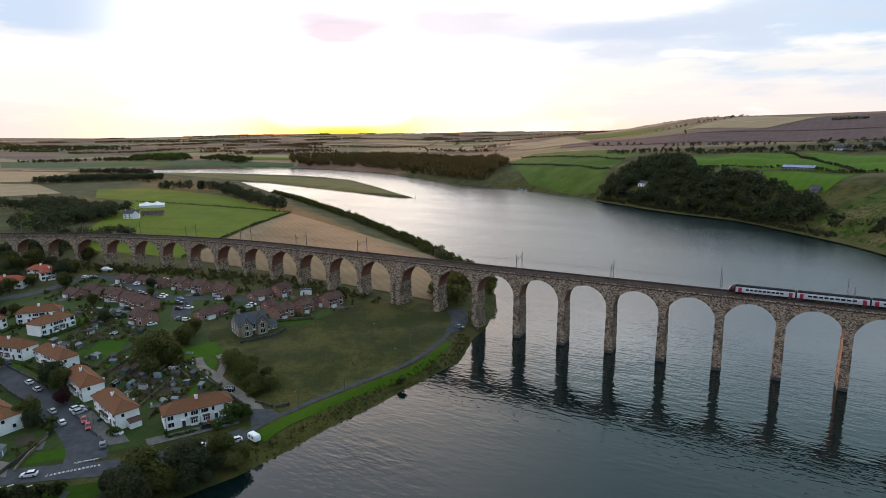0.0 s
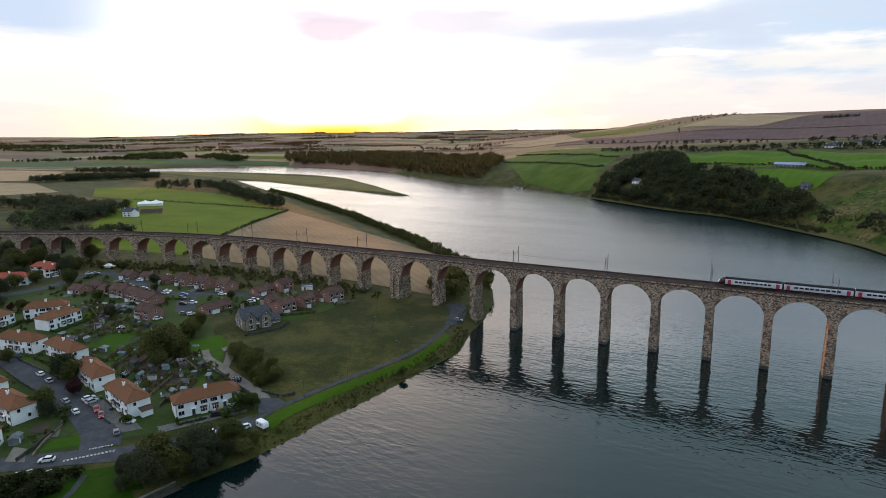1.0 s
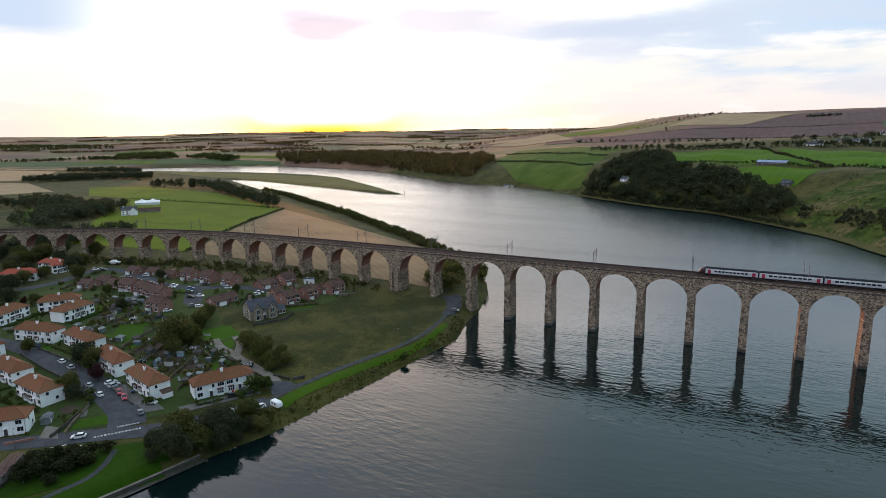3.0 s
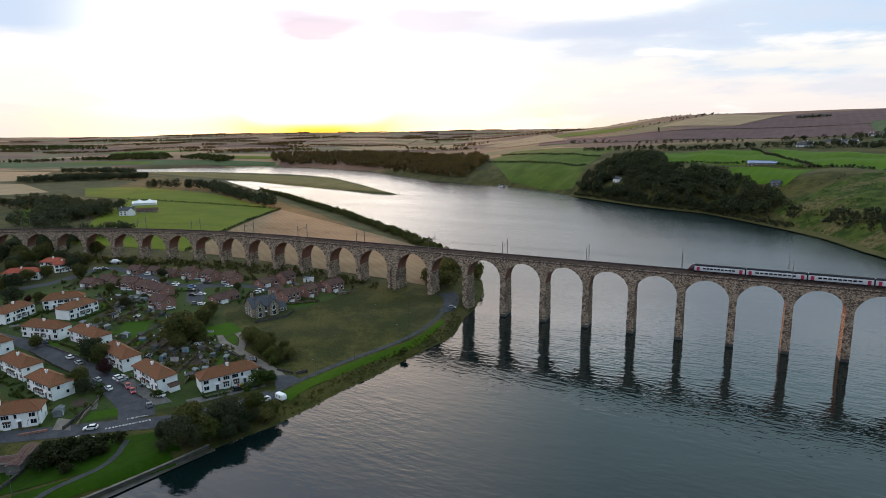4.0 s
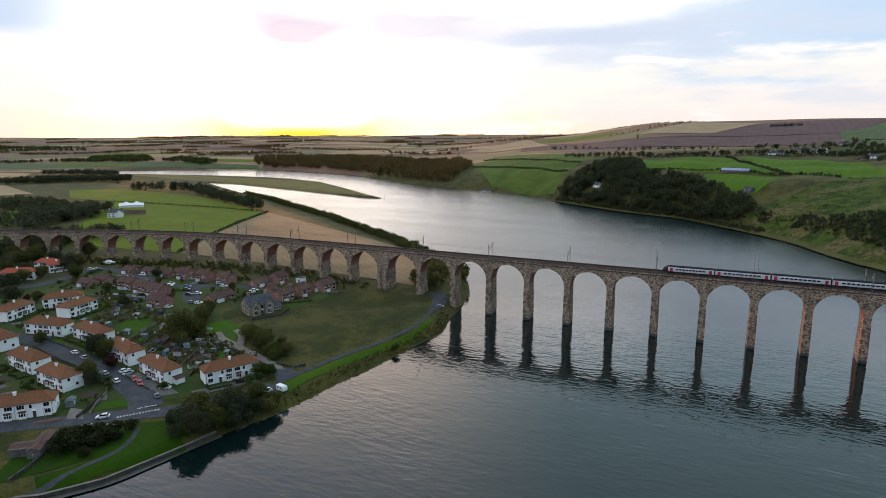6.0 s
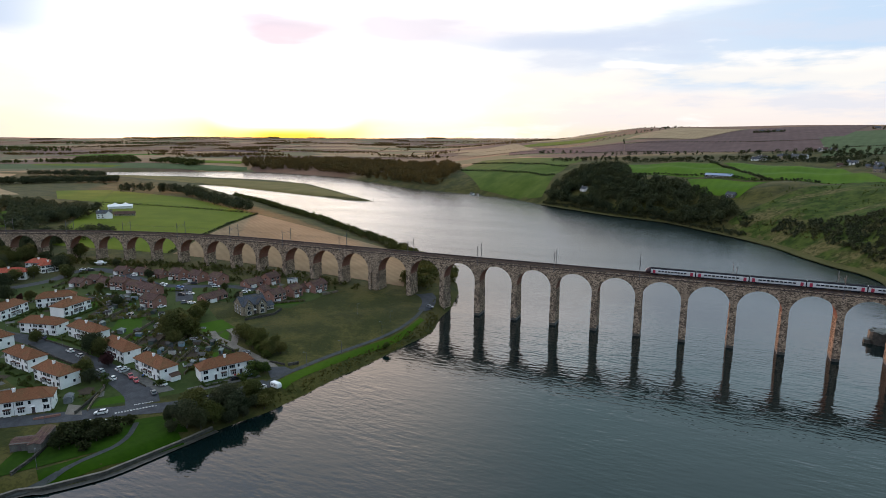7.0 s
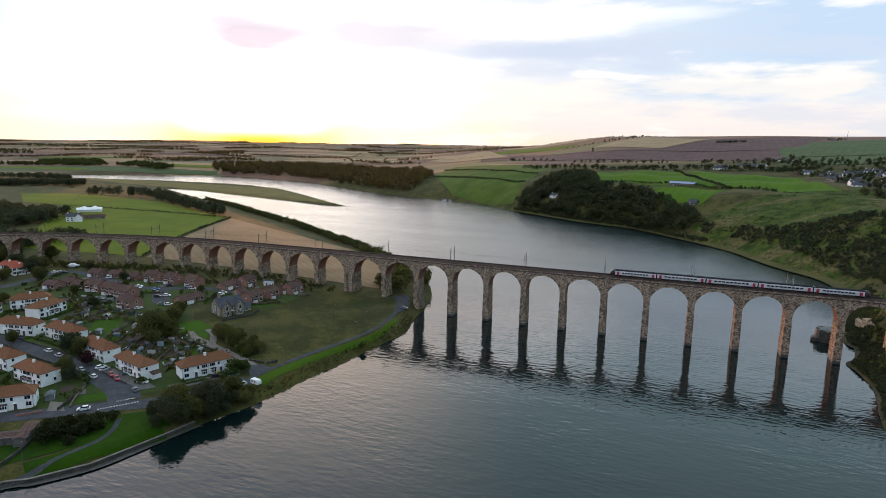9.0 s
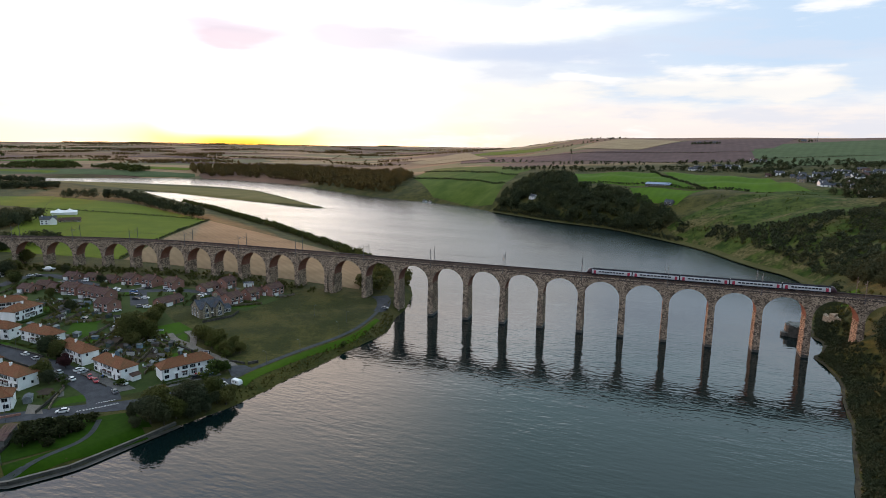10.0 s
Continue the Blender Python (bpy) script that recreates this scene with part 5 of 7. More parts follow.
for x0, y0, x1, y1, d, m in ((-2173, 1365, -1921, 1470, 60, TAN), (-1500, 1250, -1050, 1330, 90, HAZY_FALLOW), (-2200, 1220, -1700, 1290, 70, BRIGHT), (-1150, 1420, -700, 1440, 110, TAN), (-900, 1640, -500, 1600, 130, TAN),
                             (-1900, 1560, -1300, 1640, 90, HAZY_FALLOW), (-600, 2050, -150, 1820, 140, TAN), (-1500, 1950, -900, 1930, 120, TAN), (-2700, 1750, -2000, 1950, 110, STUBBLE), (-1250, 2500, -600, 2350, 160, HAZY_FALLOW),
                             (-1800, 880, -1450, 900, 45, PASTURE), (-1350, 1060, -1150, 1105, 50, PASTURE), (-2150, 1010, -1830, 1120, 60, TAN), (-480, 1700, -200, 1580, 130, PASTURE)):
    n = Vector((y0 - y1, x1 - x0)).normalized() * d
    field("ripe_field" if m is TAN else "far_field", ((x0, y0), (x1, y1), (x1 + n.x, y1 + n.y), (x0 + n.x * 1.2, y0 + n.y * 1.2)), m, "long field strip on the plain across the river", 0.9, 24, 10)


# tufts over the meadow, verges of the gardens
def tufts(name, poly, gap, label, mat, size, seed, count=9, leaf=2.6, category="grass"):
    spots = [p for p in within(poly, gap, seed) if not ((p[0] + 115) / 13) ** 2 + ((p[1] + 109) / 10) ** 2 < 1]
    return woodland(name, spots, label, mat, size, count, leaf, category, seed, 3)


STRAW = leaves("dry_grass", (0.044, 0.039, 0.012), (0.112, 0.089, 0.029), 0.2)
MEADOW = [(-20, -108), (-14, -92), (-9, -78), (-5, -62), (-3, -40), (-7, -20), (-14, -4), (-60, -3), (-64, -14), (-62, -30), (-68, -50), (-64, -70), (-58, -84), (-38, -96)]
tufts("meadow_grass", MEADOW, 1.5, "long rough meadow grass", STRAW_REED, (.2, .4), 60)
tufts("dry_meadow_grass", MEADOW, .85, "dry seed heads in the meadow", STRAW, (.24, .54), 61)
HEDGES = ([(-50, -137), (-61, -113)], [(-59, -136), (-68, -116)], [(-71, -134), (-80, -109)], [(-91, -130), (-102, -104)], [(-133, -121), (-138, -93)], [(-62, -113), (-110, -99)], [(-150, -96), (-176, -85)],
          [(-164, -79), (-150, -89)], [(-80, -53), (-66, -39)], [(-92, -47), (-84, -55)], [(-222, -61), (-212, -83)], [(-106, -52), (-96, -42)], [(-150, -60), (-138, -54)], [(-190, -57), (-176, -55)], [(-138, -93), (-160, -86)])
woodland("garden_hedge", [p for k, h in enumerate(HEDGES) for p in beside(h, .7, .35, 300 + k)], "clipped and ragged hedges between the gardens", LEAF_TOWN, (.9, 1.9), 40, 1.8, "hedge", seed=65)
tufts("viaduct_scrub", [(-50, 4), (-52, -5), (-120, -8), (-200, -20), (-300, -52), (-345, -75), (-350, -60), (-300, -34), (-200, -4), (-120, 9)], 2.7, "scrub and bramble along the foot of the viaduct", LEAF_TOWN, (0.8, 3.4), 64, 60, 1.4, "scrub")
woodland("wood", [p for p in within([(-350, -44), (-318, -22), (-330, 0), (-318, 40), (-345, 60), (-400, 10)], 5.0, 114) if math.hypot(p[0] + 322, p[1] - 33) > 13], "dark trees close behind the viaduct", LEAF, (6, 11), 200, .75, seed=114)

# ---- houses ----
RENDER_WALL = mottled("white_render", (0.74, 0.74, 0.73), (0.86, 0.86, 0.85), 0.35, 0.85, 0.15)
FRAME = mottled("white_frame", (0.66, 0.66, 0.65), (0.78, 0.78, 0.77), 1.0, 0.5)
DOOR = mottled("dark_door", (0.03, 0.025, 0.03), (0.07, 0.05, 0.05), 1.0, 0.5, vary=0.6)
BRICK = masonry("red_brick", ((0.34, 0.175, 0.135), (0.24, 0.125, 0.10), (0.27, 0.23, 0.20)), 0.24, 0.09, 0.15)
VILLA_STONE = masonry("villa_stone", ((0.36, 0.30, 0.22), (0.20, 0.17, 0.125), (0.15, 0.13, 0.10)), 0.6, 0.3, 0.3)


def tiles(name, dark, light, row=0.32):
    m, n = material(name)
    at = n.add("TexCoord").outputs["Object"]
    g = n.add("NewGeometry").outputs["Position"]
    s = n.add("SeparateXYZ", Vector=g)
    b = n.add("TexBrick", Vector=n.add("CombineXYZ", X=n.math("ADD", s.outputs[0], s.outputs[1]), Y=n.math("MULTIPLY", s.outputs[2], 1.8), Z=0.0).outputs[0], Scale=1.0)
    b.inputs["Brick Width"].default_value, b.inputs["Row Height"].default_value, b.inputs["Mortar Size"].default_value = 0.26, row, 0.03
    b.inputs["Color1"].default_value, b.inputs["Color2"].default_value, b.inputs["Mortar"].default_value = rgb(*dark), rgb(*light), rgb(*[t * .5 for t in dark])
    moss = n.noise(g, 0.35, 4.0)
    r = n.add("ObjectInfo").outputs["Random"]
    c = n.mix(n.math("MULTIPLY", n.span(moss, 0.45, 0.7), 0.5), b.outputs[0], rgb(0.13, 0.10, 0.05))
    c = n.mix(n.math("MULTIPLY", r, 0.3), c, rgb(*[t * .6 for t in dark]))
    finish(n, c, 0.85, b.outputs[1], 0.5, 0.05)
    return m


PANTILE = tiles("orange_pantiles", (0.20, 0.085, 0.045), (0.28, 0.128, 0.070))
RED_TILE = tiles("red_tiles", (0.40, 0.09, 0.06), (0.48, 0.13, 0.08))
BROWN_TILE = tiles("brown_tiles", (0.088, 0.053, 0.049), (0.150, 0.086, 0.076))
SLATE = tiles("blue_slate", (0.070, 0.080, 0.10), (0.12, 0.132, 0.16))


def glass_material():
    m, n = material("window_glass")
    finish(n, rgb(0.012, 0.015, 0.02), 0.08, None, IOR=1.5)
    return m


GLASS = glass_material()


def window(parent, x, z, w, h, y=0.0, turn=0.0, frame_mat=None, bars=1):
    w, h = w * 1.1, h * 1.12
    """A framed window on a wall, its pane set back in the frame; (x, y) on the wall's foot line, looking to local -y turned."""
    m = Matrix.Translation((x, y, z)) @ Matrix.Rotation(turn, 4, "Z")
    bm = bmesh.new()
    t = .07
    ring = [[bm.verts.new((x * (w / 2 + k), y, (h / 2) + z * (h / 2 + k))) for k, y in ((0, .02), (t, .02), (t, -.09), (0, -.09))] for x, z in ((-1, -1), (1, -1), (1, 1), (-1, 1))]
    for a, b in zip(ring, ring[1:] + ring[:1]):
        for i in range(4):
            bm.faces.new((a[i], b[i], b[(i + 1) % 4], a[(i + 1) % 4]))
    f = part("window", bm, frame_mat or FRAME, parent)
    f.matrix_basis = m
    for i in range(bars):
        c = -w / 2 + w * (i + 1) / (bars + 1)
        bm = bmesh.new()
        box(bm, c - .03, c + .03, -.07, .02, 0, h)
        part("glazing_bar", bm, frame_mat or FRAME, f)
    bm = bmesh.new()
    box(bm, -w / 2 - .12, w / 2 + .12, -.16, .02, -t - .07, -t)
    part("sill", bm, frame_mat or FRAME, f)
    bm = bmesh.new()
    box(bm, -w / 2, w / 2, -.03, .0, 0, h)
    part("pane", bm, GLASS, f)


def door(parent, x, y=0.0, turn=0.0, mat=None, hood=True):
    bm = bmesh.new()
    box(bm, -.48, .48, -.05, .02, 0.05, 2.05)
    box(bm, -.6, .6, -.3, .02, -.15, .05)
    d = part("door", bm, mat or DOOR, parent)
    d.matrix_basis = Matrix.Translation((x, y, .25)) @ Matrix.Rotation(turn, 4, "Z")
    if hood:
        bm = bmesh.new()
        prism(bm, [[(u, -.75, 2.3), (u, .0, 2.3), (u, .0, 2.55)] for u in (-.75, .75)])
        part("canopy", bm, FRAME, d)


def bay_window(parent, x, z, w, h, deep=.55):
    """A square bay on a front wall: apron, posts and panes, lead roof."""
    bm = bmesh.new()
    box(bm, x - w / 2, x + w / 2, -deep, .02, -.5, z)
    b = part("bay_window", bm, RENDER_WALL, parent)
    bm = bmesh.new()
    box(bm, x - w / 2 + .05, x + w / 2 - .05, -deep + .05, .0, z, z + h)
    part("pane", bm, GLASS, b)
    bm = bmesh.new()
    for u in (-w / 2 + .07, -w / 6, w / 6, w / 2 - .07):
        box(bm, x + u - .07, x + u + .07, -deep, -deep + .12, z - .02, z + h + .02)
    box(bm, x - w / 2 - .06, x + w / 2 + .06, -deep - .06, .0, z - .08, z)
    box(bm, x - w / 2, x + w / 2, -deep + .01, -deep + .1, z + h * .68, z + h * .74)
    part("window_frame", bm, FRAME, b)
    bm = bmesh.new()
    prism(bm, [[(x + s * (w / 2 + .12), -deep - .14, z + h), (x + s * (w / 2 + .12), .0, z + h), (x + s * (w / 2 + .05), .0, z + h + .3)] for s in (-1, 1)])
    part("bay_roof", bm, BROWN_TILE, b)


def chimney(parent, x, y, z0, z1, w=.75, d=.75, mat=None, pots=2):
    bm = bmesh.new()
    box(bm, x - w / 2, x + w / 2, y - d / 2, y + d / 2, z0, z1)
    box(bm, x - w / 2 - .08, x + w / 2 + .08, y - d / 2 - .08, y + d / 2 + .08, z1, z1 + .14)
    c = part("chimney", bm, mat or RENDER_WALL, parent)
    for i in range(pots):
        bm = bmesh.new()
        px = x + (i - (pots - 1) / 2) * w * .5
        tube(bm, (px, y, z1 + .14), (px, y, z1 + .6), .13, .11, 8)
        part("chimney_pot", bm, PANTILE, c)


FOOT = []                                               # ground plans, to keep the gardens clear of the walls


def footprint(a, b):
    a, b = Vector(a), Vector(b)
    return (b - a).length, math.atan2(b.y - a.y, b.x - a.x)


def floor_of(a, ang, length, depth):
    c, s = math.cos(ang), math.sin(ang)
    return min(z_at(a[0] + u * c - v * s, a[1] + u * s + v * c) for u in (0, length) for v in (0, depth))


def hip_roof(parent, l, d, z, rise, mat, over=.45, hip=None):
    hip = min(d / 2, l / 2) if hip is None else hip
    bm = bmesh.new()
    lo = [bm.verts.new(p) for p in ((-over, -over, z), (l + over, -over, z), (l + over, d + over, z), (-over, d + over, z))]
    dn = [bm.verts.new((v.co.x, v.co.y, z - .16)) for v in lo]
    r0, r1 = bm.verts.new((hip, d / 2, z + rise)), bm.verts.new((l - hip, d / 2, z + rise))
    bm.faces.new((lo[0], lo[1], r1, r0)), bm.faces.new((lo[2], lo[3], r0, r1)), bm.faces.new((lo[3], lo[0], r0)), bm.faces.new((lo[1], lo[2], r1))
    for i in range(4):
        bm.faces.new((dn[i], dn[(i + 1) % 4], lo[(i + 1) % 4], lo[i]))
    bm.faces.new(dn[::-1])
    roof = part("roof", bm, mat, parent)
    bm = bmesh.new()
    for p, q in ((r0c, r1c) for r0c, r1c in (((hip, d / 2, z + rise), (l - hip, d / 2, z + rise)), ((-over, -over, z), (hip, d / 2, z + rise)), ((-over, d + over, z), (hip, d / 2, z + rise)),
                                             ((l + over, -over, z), (l - hip, d / 2, z + rise)), ((l + over, d + over, z), (l - hip, d / 2, z + rise)))):
        tube(bm, p, q, .11, n=6)
    part("ridge_tiles", bm, mat, roof)
    bm = bmesh.new()
    for y in (-over - .07, d + over + .07):
        tube(bm, (-over, y, z - .1), (l + over, y, z - .1), .07, n=6)
    part("gutter", bm, DOOR, roof)
    return roof


def gable_roof(parent, l, d, z, rise, mat, over=.35, wall=None):
    bm = bmesh.new()
    t = .16
    pr = [(-over, z - rise * over / (d / 2)), (d / 2, z + rise), (d + over, z - rise * over / (d / 2))]
    prism(bm, [[(u, pr[0][0], pr[0][1]), (u, pr[1][0], pr[1][1]), (u, pr[2][0], pr[2][1]), (u, pr[2][0], pr[2][1] - t), (u, pr[1][0], pr[1][1] - t), (u, pr[0][0], pr[0][1] - t)] for u in (-over, l + over)])
    roof = part("roof", bm, mat, parent)
    bm = bmesh.new()
    tube(bm, (-over, d / 2, z + rise), (l + over, d / 2, z + rise), .12, n=6)
    part("ridge_tiles", bm, mat, roof)
    if wall:
        bm = bmesh.new()
        prism(bm, [[(u, 0, z - .02), (u, d, z - .02), (u, d / 2, z + rise - t - .02)] for u in (0, l)])
        part("gable_wall", bm, wall, parent)
    return roof


def white_house(a, b, d, label, roof=None, eave=5.1, rise=2.7, porch=False, windows=True):
    l, ang = footprint(a, b)
    FOOT.append((a[0], a[1], ang, l, d))
    z0 = floor_of(a, ang, l, d)
    h = thing("house", Matrix.Translation((*a, z0)) @ Matrix.Rotation(ang, 4, "Z"), label, "house", "white rendered terraces")
    top = max(z_at(*a), z_at(*b)) - z0
    e = eave + top * .5
    bm = bmesh.new()
    box(bm, 0, l, 0, d, -.6, e)
    part("wall", bm, RENDER_WALL, h)
    hip_roof(h, l, d, e, rise, roof or PANTILE)
    chimney(h, l * .5, d * .42, e + rise * .55, e + rise + .55, .9, .7)
    g = top * .5
    for u, w, n in ((.09, 1.5, 1), (.31, .7, 0), (.435, 1.9, 2), (.585, 1.9, 2), (.71, .7, 0), (.91, 1.5, 1)):
        window(h, l * u, g + 3.3, w, 1.15, bars=n)
    for u, w, n in ((.09, 1.5, 1), (.92, 1.5, 1)):
        window(h, l * u, g + .95, w, 1.25, bars=n)
    for u in (.42, .60):
        bay_window(h, l * u, g + .85, 2.1, 1.45)
    for u in (.02, .51, .98):
        bm = bmesh.new()
        tube(bm, (l * u, -.07, -.4), (l * u, -.07, e - .35), .05, n=6), tube(bm, (l * u, -.07, e - .35), (l * u, -.42, e - .12), .05, n=6)
        part("downpipe", bm, IRON, h)
    for u in (.27, .75):
        door(h, l * u)
    for y, z in ((d * .3, g + 3.4), (d * .68, g + 1.1)):
        window(h, l, z, .8, 1.0, y, math.pi / 2, bars=0)
    if porch:
        bm = bmesh.new()
        box(bm, l, l + 2.2, d * .45, d * .95, -.6, 2.1)
        lean = part("lean_to", bm, RENDER_WALL, h)
        bm = bmesh.new()
        prism(bm, [[(l, v, 2.9), (l + 2.5, v, 2.1), (l + 2.5, v, 1.98), (l, v, 2.78)] for v in (d * .42, d * .98)])
        part("lean_to_roof", bm, BROWN_TILE, lean)
    return h


W = "white rendered terrace with orange hipped roof"
white_house((-38.9, -140.0), (-29.0, -122.2), 7.4, W + " beside the river road")
white_house((-71.4, -142.4), (-51.8, -147.2), 7.0, W + " and a lean-to", porch=True)
white_house((-98.5, -136.4), (-78.6, -141.6), 7.0, W + " behind the street trees")
white_house((-129.2, -130.2), (-108.6, -132.2), 7.0, W)
white_house((-153.2, -136.7), (-133.3, -132.6), 7.0, W + " above a lawn")
white_house((-181.7, -111.1), (-170.4, -97.3), 7.2, W + ", browner")
white_house((-154.8, -114.5), (-157.6, -98.0), 8.5, W + ", browner")
white_house((-122.7, -161.2), (-104.2, -163.3), 7.2, W +  " across the street")
white_house((-96.6, -166.1), (-79.1, -167.6), 7.4, W + " near the junction")
white_house((-82.5, -194.8), (-66.8, -178.7), 7.4, W + " facing the river road")
white_house((-176.6, -131.0), (-182.5, -114.4), 8.0, W + " with a weathered roof")
white_house((-158.5, -152.6), (-139.0, -155.2), 7.2, W + " up the street")
R = "white house with bright red tiled roof"
white_house((-272, -60.5), (-258, -55.5), 7.0, R + " by the viaduct", RED_TILE, 5.0, 2.5)
white_house((-253.2, -62.0), (-250.6, -53.0), 6.5, R + " beside its twin", RED_TILE, 5.0, 2.2)
white_house((-262, -88.0), (-247.0, -76.0), 7.0, R + " among trees", RED_TILE, 5.0, 2.5)


def brick_house(a, b, d, label, eave=4.7, rise=2.3, low=False, wall=None, lone=False):
    l, ang = footprint(a, b)
    FOOT.append((a[0], a[1], ang, l, d))
    z0 = floor_of(a, ang, l, d)
    h = thing("house", Matrix.Translation((*a, z0)) @ Matrix.Rotation(ang, 4, "Z"), label, "house", "brick estate houses")
    bm = bmesh.new()
    box(bm, 0, l, 0, d, -.6, eave)
    part("wall", bm, wall or BRICK, h)
    gable_roof(h, l, d, eave, rise, BROWN_TILE, wall=wall or BRICK)
    n = max(2, round(l / 3.6))
    for i in range(n):
        u = (i + .5) / n
        if not low:
            window(h, l * u, 2.95, 1.5, 1.05, bars=1)
        if i == n // 2:
            door(h, l * u, hood=False)
        else:
            window(h, l * u, .8, 1.7, 1.2, bars=1)
    window(h, l, eave * .62, .8, 1.0, d * .5, math.pi / 2, bars=0), window(h, 0, eave * .62, .8, 1.0, d * .5, -math.pi / 2, bars=0)
    bm = bmesh.new()
    box(bm, l * .16, l * .42, -1.3, 0, -.5, 2.2)
    porch = part("porch", bm, RENDER_WALL if low else FRAME, h, "white panelled front porch")
    bm = bmesh.new()
    prism(bm, [[(u, -1.6, 2.2), (u, .0, 2.2), (u, .0, 2.75)] for u in (l * .13, l * .45)])
    part("porch_roof", bm, BROWN_TILE, porch)
    chimney(h, l * .8, d * .5, eave + rise * .6, eave + rise + .7, .7, .6, BRICK, 1)
    return h


BL = "red brick house with brown gable roof"
for a, b, d, low, more in (
        ((-168.8, -38.3), (-159.8, -38.8), 8, False, " on a small estate"), ((-154.2, -36.9), (-145.2, -37.7), 8, False, " on a small estate"), ((-138.9, -35.5), (-130.0, -36.5), 8, False, " with a brown garage"),
        ((-211.4, -43.4), (-202.4, -43.2), 8, True, ", low"), ((-198.0, -39.6), (-189.0, -39.7), 7, True, ", low"), ((-182.0, -39.6), (-174.0, -39.8), 7, True, ", low"),
        ((-181.8, -68.9), (-170.8, -68.5), 8, False, " in a close row"), ((-166.9, -70.1), (-156.9, -69.9), 8, False, " in a close row"), ((-155.9, -71.5), (-144.9, -71.5), 8.5, False, " in a close row"),
        ((-137.5, -85.2), (-127.5, -85.2), 8.5, False, " by a parking court"), ((-193.8, -68.1), (-184.8, -67.6), 7, True, ", low"), ((-208.4, -75.1), (-199.4, -74.3), 8, True, ", single-storey"),
        ((-206.7, -65.7), (-197.7, -65.1), 8, True, ", single-storey"), ((-109.8, -66.3), (-107.7, -52.5), 8, True, ", single-storey"), ((-110.0, -33.0), (-108.2, -22.1), 8, True, ", single-storey"),
        ((-103.4, -21.9), (-102.0, -14.0), 8, False, " close to the viaduct"), ((-78.8, -48.6), (-77.3, -39.7), 8, False, " beside the stone villa"), ((-88.6, -44.8), (-87.8, -39.9), 7, False, " beside the stone villa"),
        ((-75.1, -36.3), (-73.7, -29.4), 8, False, " by the meadow"), ((-69.7, -23.4), (-67.9, -13.6), 8, False, " at the meadow's edge"), ((-75.6, -24.3), (-75.0, -20.4), 7, True, ", low")):
    brick_house(a, b, d, BL + more, 2.7 if low else 4.7, 2.0 if low else 2.3, low)


def stone_villa():
    a, b = (-89.5, -71.5), (-78.6, -73.6)
    ang = math.atan2(10.6, 5.0)
    h = thing("villa", Matrix.Translation((-78.4, -73.4, 7.3)) @ Matrix.Rotation(ang, 4, "Z"), "large Victorian stone villa with steep gables and slate roofs", "house")
    bm = bmesh.new()
    box(bm, 0, 13, 0, 11, -.8, 5.6)
    part("wall", bm, VILLA_STONE, h)
    gable_roof(h, 13, 11, 5.6, 3.9, SLATE, wall=VILLA_STONE)
    for x, w in ((1.0, 4.2), (8.0, 4.2)):                    # front gables
        bm = bmesh.new()
        box(bm, x, x + w, -1.3, 3, -.8, 5.6)
        bay_ = part("front_bay", bm, VILLA_STONE, h)
        bm = bmesh.new()
        prism(bm, [[(x - .1, v, 5.55), (x + w + .1, v, 5.55), (x + w / 2, v, 8.6)] for v in (-1.3, -1.0)])
        part("gable", bm, VILLA_STONE, bay_)
        bm = bmesh.new()
        prism(bm, [[(x - .5, v, 5.3), (x + w / 2, v, 8.95), (x + w + .5, v, 5.3), (x + w + .5, v, 5.1), (x + w / 2, v, 8.7), (x - .5, v, 5.1)] for v in (-1.7, 5.0)])
        part("gable_roof", bm, SLATE, bay_)
        window(h, x + w / 2, 3.4, 1.3, 1.7, -1.3, bars=1, frame_mat=FRAME), window(h, x + w / 2, .8, 1.7, 1.7, -1.3, bars=2, frame_mat=FRAME)
        window(h, x + w / 2, 6.2, .6, .9, -1.3, bars=0, frame_mat=FRAME)
    window(h, 6.6, 3.4, 1.0, 1.6, 0), door(h, 6.6)
    for y in (2.5, 6.0, 9.0):
        window(h, 13, 3.3, 1.0, 1.6, y, math.pi / 2), window(h, 0, 3.3, 1.0, 1.6, y, -math.pi / 2)
        window(h, 13, .8, 1.0, 1.6, y, math.pi / 2), window(h, 0, .8, 1.0, 1.6, y, -math.pi / 2)
    bm = bmesh.new()
    box(bm, 13.02, 18, 2, 8, -.8, 2.7)
    wing = part("side_wing", bm, VILLA_STONE, h)
    bm = bmesh.new()
    prism(bm, [[(u, 1.7, 2.65), (u, 5, 4.7), (u, 8.3, 2.65)] for u in (13.05, 18.3)])
    part("wing_roof", bm, SLATE, wing)
    for x in (14.2, 15.6, 17.0):
        window(h, x, .8, .9, 1.3, 2)
    for x, y in ((2.0, 5.5), (11, 5.5)):
        chimney(h, x, y, 8.6, 11.2, 1.5, .8, VILLA_STONE, 3)


stone_villa()


